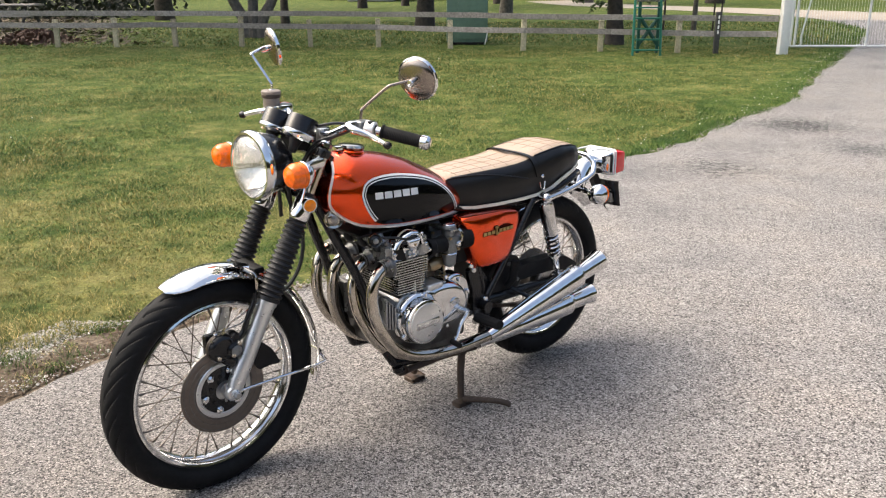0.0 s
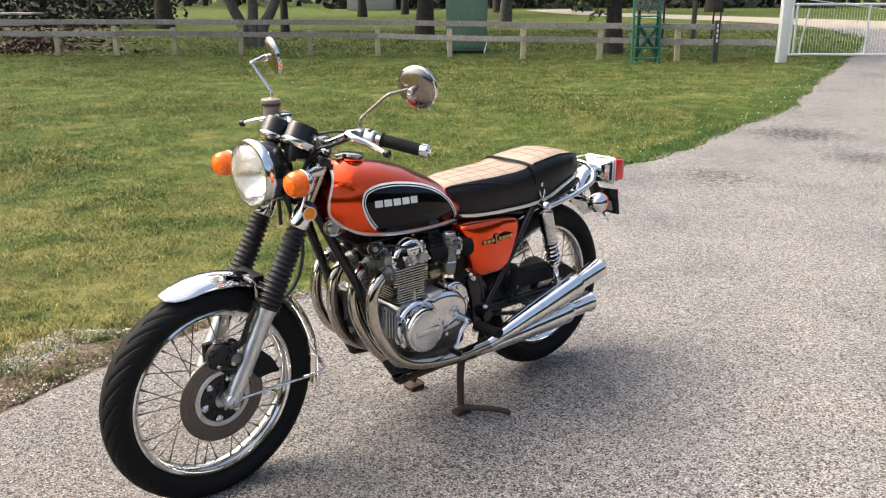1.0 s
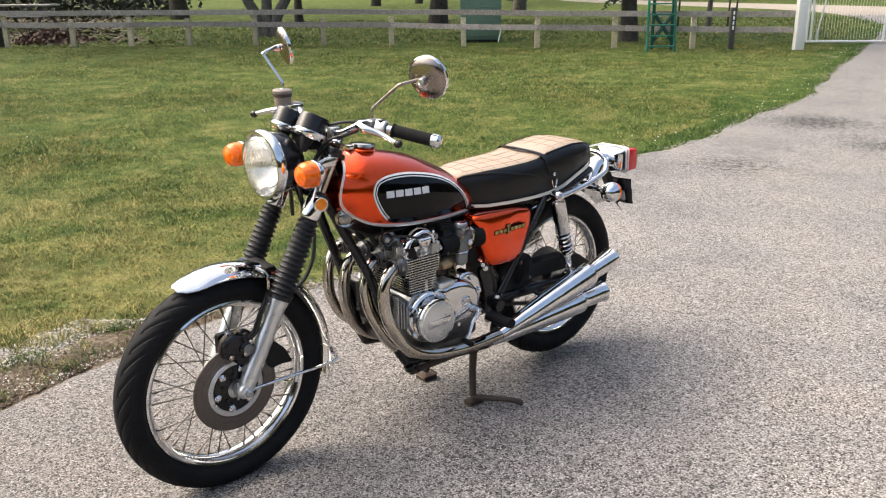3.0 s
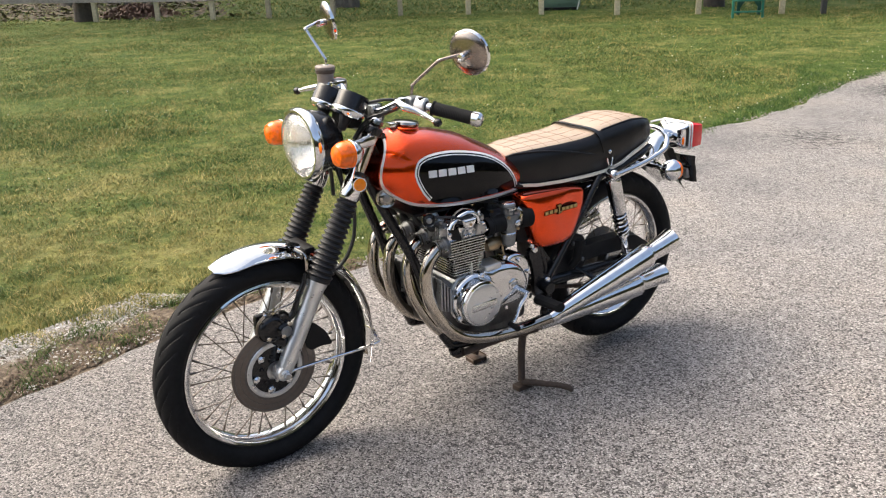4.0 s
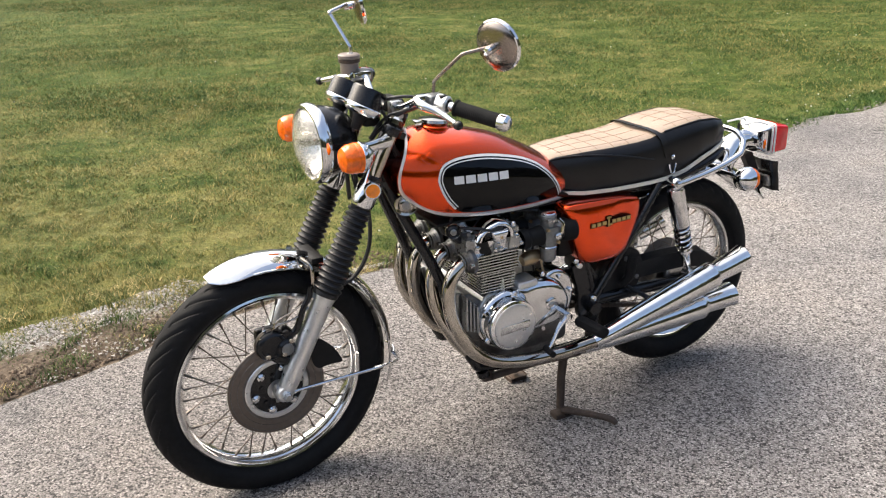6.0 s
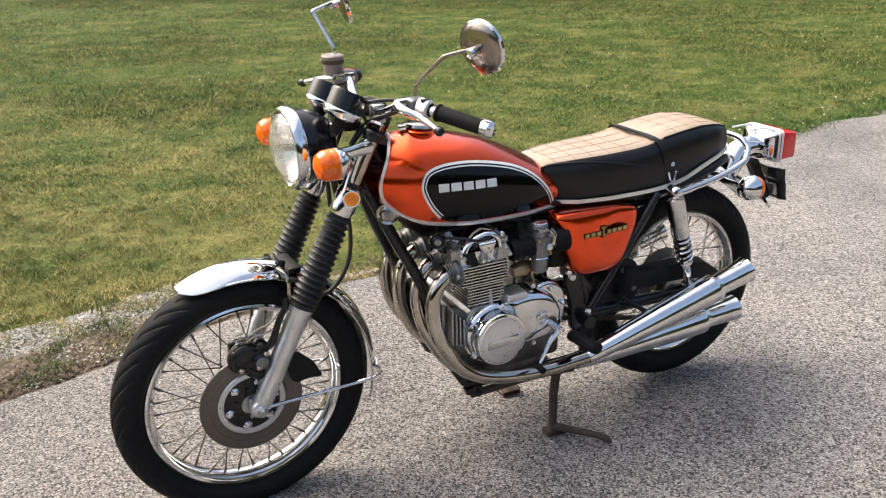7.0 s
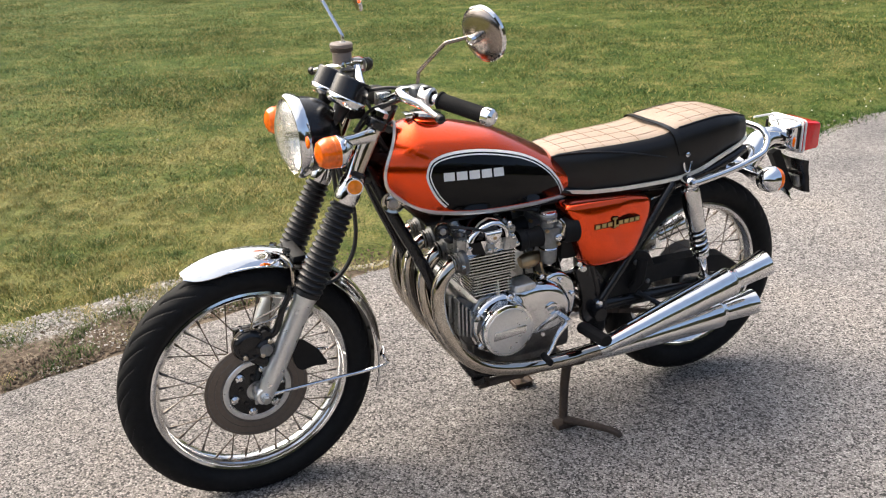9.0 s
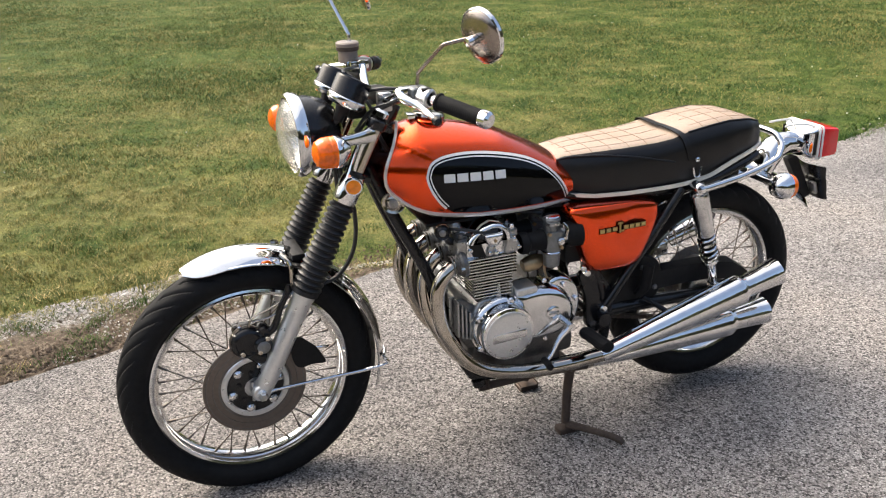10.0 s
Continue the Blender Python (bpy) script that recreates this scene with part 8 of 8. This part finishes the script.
def rear_mudguard():
    path = [(1.12, 0.655), (1.22, 0.685), (1.34, 0.712), (1.44, 0.722), (1.53, 0.718), (1.60, 0.697), (1.66, 0.662), (1.71, 0.629), (1.748, 0.600), (1.775, 0.576)]
    line = smooth_path([V(u, 0, z) for u, z in path], 4)
    rings = []
    for p, d, a, b in frames_along(line):
        n = V(0, 0, 1) - d * d.z
        n.normalize()
        ring = []
        for t in (-1, -0.85, -0.6, -0.3, 0, 0.3, 0.6, 0.85, 1):
            ring.append(p + LEFT * (0.066 * t) - n * (0.034 * abs(t) ** 2.2))
        for t in (1, 0.85, 0.6, 0.3, 0, -0.3, -0.6, -0.85, -1):
            ring.append(p + LEFT * (0.0645 * t) - n * (0.034 * abs(t) ** 2.2 + 0.0025))
        rings.append(ring)
    bm = bmesh.new()
    loft(bm, rings)
    bmesh.ops.recalc_face_normals(bm, faces=bm.faces)
    g = part("rear_mudguard", bm, CHROME, bike, "long chrome rear mudguard", smooth=50)
    for t in (1, -1):
        bm = bmesh.new()
        tube(bm, [r[8 if t > 0 else 0] for r in rings], 0.003, 6)
        part("rolled_edge", bm, CHROME, g)
    # grab rail
    side = [V(1.258, 0.174, 0.711), V(1.30, 0.170, 0.714), V(1.42, 0.158, 0.728), V(1.52, 0.148, 0.752), V(1.548, 0.140, 0.768), V(1.568, 0.120, 0.794), V(1.563, 0.085, 0.818), V(1.556, 0.0, 0.822)]
    bm = bmesh.new()
    tube(bm, side + [Vector((p.x, -p.y, p.z)) for p in reversed(side[:-1])], 0.0098, 14, 6)
    part("grab_rail", bm, CHROME, bike, "chrome grab rail round the seat tail")
    for s in (1, -1):
        bm = bmesh.new()
        tube(bm, [V(1.46, 0.15 * s, 0.735), V(1.47, 0.12 * s, 0.722), V(1.48, 0.07 * s, 0.712)], 0.008, 10, 3)
        part("rail_bracket", bm, CHROME, bike)


rear_mudguard()


def tail_lamp():
    bm = bmesh.new()
    pts = [(1.585, 0.715), (1.60, 0.74), (1.625, 0.775), (1.655, 0.788), (1.69, 0.785), (1.718, 0.778)]
    rings = []
    for k, (u, z) in enumerate(pts):
        r = (0.050, 0.047, 0.043, 0.040, 0.040, 0.042)[k]
        tilt = radians(62 - 11 * k)
        c = V(u + 0.03 * math.cos(tilt), 0, z - 0.035)
        rings.append([c + V(math.sin(tilt) * math.sin(a) * -0.035, math.cos(a) * r, math.cos(tilt * 0.9) * math.sin(a) * 0.037 + 0.0) for a in (2 * math.pi * j / 20 for j in range(20))])
    loft(bm, rings)
    bmesh.ops.recalc_face_normals(bm, faces=bm.faces)
    t = part("tail_lamp", bm, CHROME, bike, "chrome tail lamp housing with red lens", smooth=60)
    bm = bmesh.new()
    rings = []
    for u, w, z0, z1 in ((1.728, 0.036, 0.728, 0.782), (1.742, 0.064, 0.713, 0.799), (1.752, 0.070, 0.708, 0.806), (1.762, 0.070, 0.708, 0.806)):
        zc, h = (z0 + z1) / 2, (z1 - z0) / 2
        rings.append([V(u, l * w, zc + z * h) for l, z in rounded([(-1, -1), (1, -1), (1, 1), (-1, 1)], 0.25, 3)])
    loft(bm, rings)
    bmesh.ops.recalc_face_normals(bm, faces=bm.faces)
    part("lamp_base", bm, CHROME, t, "chrome lamp base")
    bm = bmesh.new()
    ring = [V(1.741, math.cos(a) * 0.047, 0.748 + math.sin(a) * 0.036) for a in (2 * math.pi * j / 28 for j in range(28))]
    tube(bm, ring + ring[:1], 0.0055, 8)
    part("gasket", bm, MATT_BLACK, t, "black rubber gasket")
    for s in (1, -1):
        bm = bmesh.new()
        block(bm, V(1.742, 0.068 * s, 0.722), V(1.750, 0.0715 * s, 0.790), 0.001)
        part("slot", bm, MATT_BLACK, t)

    bm = bmesh.new()
    rings = []
    for u, w, z0, z1 in ((1.762, 0.070, 0.709, 0.805), (1.776, 0.071, 0.708, 0.804), (1.830, 0.068, 0.710, 0.797), (1.838, 0.064, 0.714, 0.793)):
        zc, h = (z0 + z1) / 2, (z1 - z0) / 2
        rings.append([V(u, l * w, zc + z * h) for l, z in rounded([(-1, -1), (1, -1), (1, 1), (-1, 1)], 0.2, 3)])
    loft(bm, rings)
    bmesh.ops.recalc_face_normals(bm, faces=bm.faces)
    part("lens", bm, RED, t, "red rectangular tail lens")
    for u0, k in ((1.757, 1.0), (1.768, 1.02)):
        bm = bmesh.new()
        ring = [V(u0, l * 0.0725 * k, 0.757 + z * 0.0505 * k) for l, z in rounded([(-1, -1), (1, -1), (1, 1), (-1, 1)], 0.2, 3)]
        tube(bm, ring + [ring[0]], 0.0032, 6)
        part("lens_rim", bm, WHITE, t)
    for side in (1, -1):
        bm = bmesh.new()
        tube(bm, [V(1.655, 0.034 * side, 0.814), V(1.70, 0.034 * side, 0.815), V(1.738, 0.040 * side, 0.812), V(1.766, 0.068 * side, 0.798)], 0.0034, 8, 3)
        part("top_rail", bm, WHITE, t)
    # plate carrier
    bm = bmesh.new()
    prism(bm, rounded([(1.700, 0.70), (1.735, 0.71), (1.81, 0.57), (1.785, 0.56)], 0.01, 3), -0.012, 0.012)
    c = part("plate_carrier", bm, MATT_BLACK, bike, "black number plate carrier")
    bm = bmesh.new()
    # a bent, crumpled sheet
    n = 10
    face = [[None] * (n + 1) for _ in range(2 * n + 2)]
    for back in (0, 1):
        for a in range(n + 1):
            for b in range(n + 1):
                y, z = -0.062 + 0.124 * a / n, -0.054 + 0.108 * b / n
                dent = 0.009 * noise.noise(Vector((y * 22, z * 22, 1.5))) + 0.012 * (abs(y) / 0.06) ** 3
                face[back * (n + 1) + a][b] = bm.verts.new(V(1.806 - 0.22 * z + dent + 0.0025 * back, -y, 0.618 + z))
    for back in (0, 1):
        for a in range(n):
            for b in range(n):
                k = back * (n + 1) + a
                bm.faces.new((face[k][b], face[k + 1][b], face[k + 1][b + 1], face[k][b + 1]))
    rim = [(a, 0) for a in range(n)] + [(n, b) for b in range(n)] + [(a, n) for a in range(n, 0, -1)] + [(0, b) for b in range(n, 0, -1)]
    for (a, b), (c2, d2) in zip(rim, rim[1:] + rim[:1]):
        bm.faces.new((face[a][b], face[c2][d2], face[n + 1 + c2][d2], face[n + 1 + a][b]))
    bmesh.ops.recalc_face_normals(bm, faces=bm.faces)
    part("plate_back", bm, BLACK, c, "crumpled glossy black plate", smooth=60)
    for k in range(3):
        bm = bmesh.new()
        block(bm, (-0.005, -0.012, -0.02), (0.005, 0.012, 0.02), 0.002, Matrix.Translation(V(1.800, -0.03 + 0.03 * k, 0.60)) @ Matrix.Rotation(radians(-18), 4, "Y"))
        part("bracket", bm, CAST, c)
    # rear indicators
    for s in (1, -1):
        bm = bmesh.new()
        tube(bm, [V(1.51, 0.06 * s, 0.693), V(1.515, 0.115 * s, 0.690), V(1.520, 0.152 * s, 0.688)], 0.008, 10)
        st = part("rear_indicator", bm, CHROME, bike, "chrome rear indicator with amber lens")
        o = V(1.556, 0.165 * s, 0.677)
        bm = bmesh.new()
        lathe(bm, [(0.0, -0.044), (0.017, -0.042), (0.029, -0.032), (0.037, -0.015), (0.0395, 0.0), (0.0395, 0.005), (0.037, 0.007)], o, V(1, 0, -0.1), 28)
        part("shell", bm, CHROME, st)
        bm = bmesh.new()
        lathe(bm, [(0.037, 0.004), (0.037, 0.014), (0.034, 0.023), (0.021, 0.029), (0.0, 0.031)], o, V(1, 0, -0.1), 28)
        part("lens", bm, AMBER, st, "amber plastic lens")


tail_lamp()


def stand():
    for side in (1, -1):
        bm = bmesh.new()
        tube(bm, [V(0.905, 0.105 * side, 0.225), V(0.885, 0.118 * side, 0.13), V(0.872, 0.135 * side, 0.03)], [0.015, 0.0135, 0.013], 12)
        block(bm, V(0.845, 0.155 * side, -0.002), V(0.905, 0.115 * side, 0.018), 0.006)
        s = part("centre_stand", bm, GREASE, bike, "rusty black centre stand")
        if side > 0:
            bm = bmesh.new()
            tube(bm, [V(0.875, 0.14, 0.025), V(0.91, 0.185, 0.028), V(0.95, 0.235, 0.028), V(0.975, 0.262, 0.022), V(0.985, 0.272, 0.012)], [0.013, 0.011, 0.010, 0.011, 0.009], 10, 4)
            part("foot_tang", bm, GREASE, s)
    bm = bmesh.new()
    tube(bm, [V(0.90, 0.125, 0.20), V(0.90, -0.125, 0.20)], 0.013, 12)
    part("stand_bar", bm, GREASE, bike)
    bm = bmesh.new()
    tube(bm, [V(0.60, 0.118, 0.232), V(0.605, 0.12, 0.215)], 0.02, 10)
    part("frame_lug", bm, BLACK, bike)
    # folded side stand and skid rail under the engine
    bm = bmesh.new()
    tube(bm, [V(0.625, 0.135, 0.215), V(0.78, 0.14, 0.222), V(0.93, 0.145, 0.215)], 0.012, 10)
    part("side_stand", bm, GREASE, bike, "folded side stand")
    bm = bmesh.new()
    block(bm, V(0.60, 0.13, 0.195), V(0.635, 0.10, 0.245), 0.006)
    part("stand_lug", bm, GREASE, bike)


stand()


def horns_and_cables():
    for u, l, z, r in ((0.392, 0.085, 0.775, 0.030), (0.497, 0.150, 0.700, 0.021)):
        bm = bmesh.new()
        lathe(bm, [(0.0, -0.03), (r * 0.6, -0.028), (r * 0.95, -0.012), (r, 0.0), (r * 0.93, 0.004), (r * 0.75, 0.002), (r * 0.6, 0.006), (r * 0.2, 0.009), (0.0, 0.009)], V(u, l, z), V(-0.35, 1, 0), 28)
        h = part("horn", bm, WORN_CHROME if r > 0.025 else BLACK, bike, "round horn beside the frame tube")
        bm = bmesh.new()
        lathe(bm, [(r * 0.42, 0.004), (r * 0.40, 0.012), (r * 0.2, 0.014), (0.0, 0.0145)], V(u, l, z), V(-0.35, 1, 0), 20)
        part("cap", bm, CAST, h)
        bm = bmesh.new()
        lathe(bm, [(r * 0.86, 0.002), (r * 0.98, 0.004), (r * 1.03, 0.0), (r * 1.0, -0.006)], V(u, l, z), V(-0.35, 1, 0), 28)
        part("rim", bm, WORN_CHROME, h)
    runs = [
        [V(0.43, 0.17, 1.072), V(0.36, 0.12, 1.075), V(0.33, 0.05, 1.04), V(0.37, 0.03, 0.95), V(0.42, 0.04, 0.84)],
        [V(0.395, -0.16, 1.07), V(0.33, -0.08, 1.085), V(0.31, 0.03, 1.07), V(0.35, 0.06, 1.02), V(0.37, 0.05, 0.95), V(0.42, 0.05, 0.86)],
        [V(0.42, 0.15, 1.055), V(0.385, 0.11, 1.035), V(0.35, 0.06, 1.01), V(0.31, 0.05, 0.96)],
        [V(0.41, 0.13, 1.045), V(0.37, 0.09, 1.02), V(0.34, 0.05, 0.98), V(0.30, 0.04, 0.93)],
        [V(0.40, -0.2, 1.06), V(0.34, -0.15, 1.0), V(0.29, -0.06, 0.93), V(0.27, 0.02, 0.86), V(0.272, 0.05, 0.80)],
        [V(0.44, 0.05, 0.86), V(0.50, 0.06, 0.72), V(0.60, 0.08, 0.72), V(0.74, 0.09, 0.70), V(0.80, 0.10, 0.69)],
        [V(0.50, 0.12, 0.70), V(0.56, 0.165, 0.70), V(0.60, 0.172, 0.69), V(0.64, 0.17, 0.69)],
        [V(0.56, 0.15, 0.685), V(0.60, 0.175, 0.675), V(0.615, 0.17, 0.66)],
        [V(0.28, 0.03, 0.80), V(0.25, 0.03, 0.70), V(0.21, 0.03, 0.60)],
    ]
    for k, pts in enumerate(runs):
        bm = bmesh.new()
        tube(bm, pts, 0.0042 if k != 5 else 0.006, 8, 6)
        part("cable", bm, WIRE, bike, m=TURN if k < 5 or k == 8 else Matrix())
    # ignition coils and wiring under the tank
    for l in (0.05, -0.05):
        bm = bmesh.new()
        tube(bm, [V(0.55, l, 0.775), V(0.66, l, 0.77)], 0.026, 14)
        part("ignition_coil", bm, MATT_BLACK, bike)
    for l in (0.115, 0.04, -0.04, -0.115):
        bm = bmesh.new()
        tube(bm, [V(0.545, l, 0.655), V(0.525, l, 0.662), V(0.515, l * 0.9, 0.70), V(0.54, l * 0.7, 0.75)], [0.011, 0.011, 0.005, 0.004], 8, 4)
        part("plug_lead", bm, WIRE, bike)


horns_and_cables()
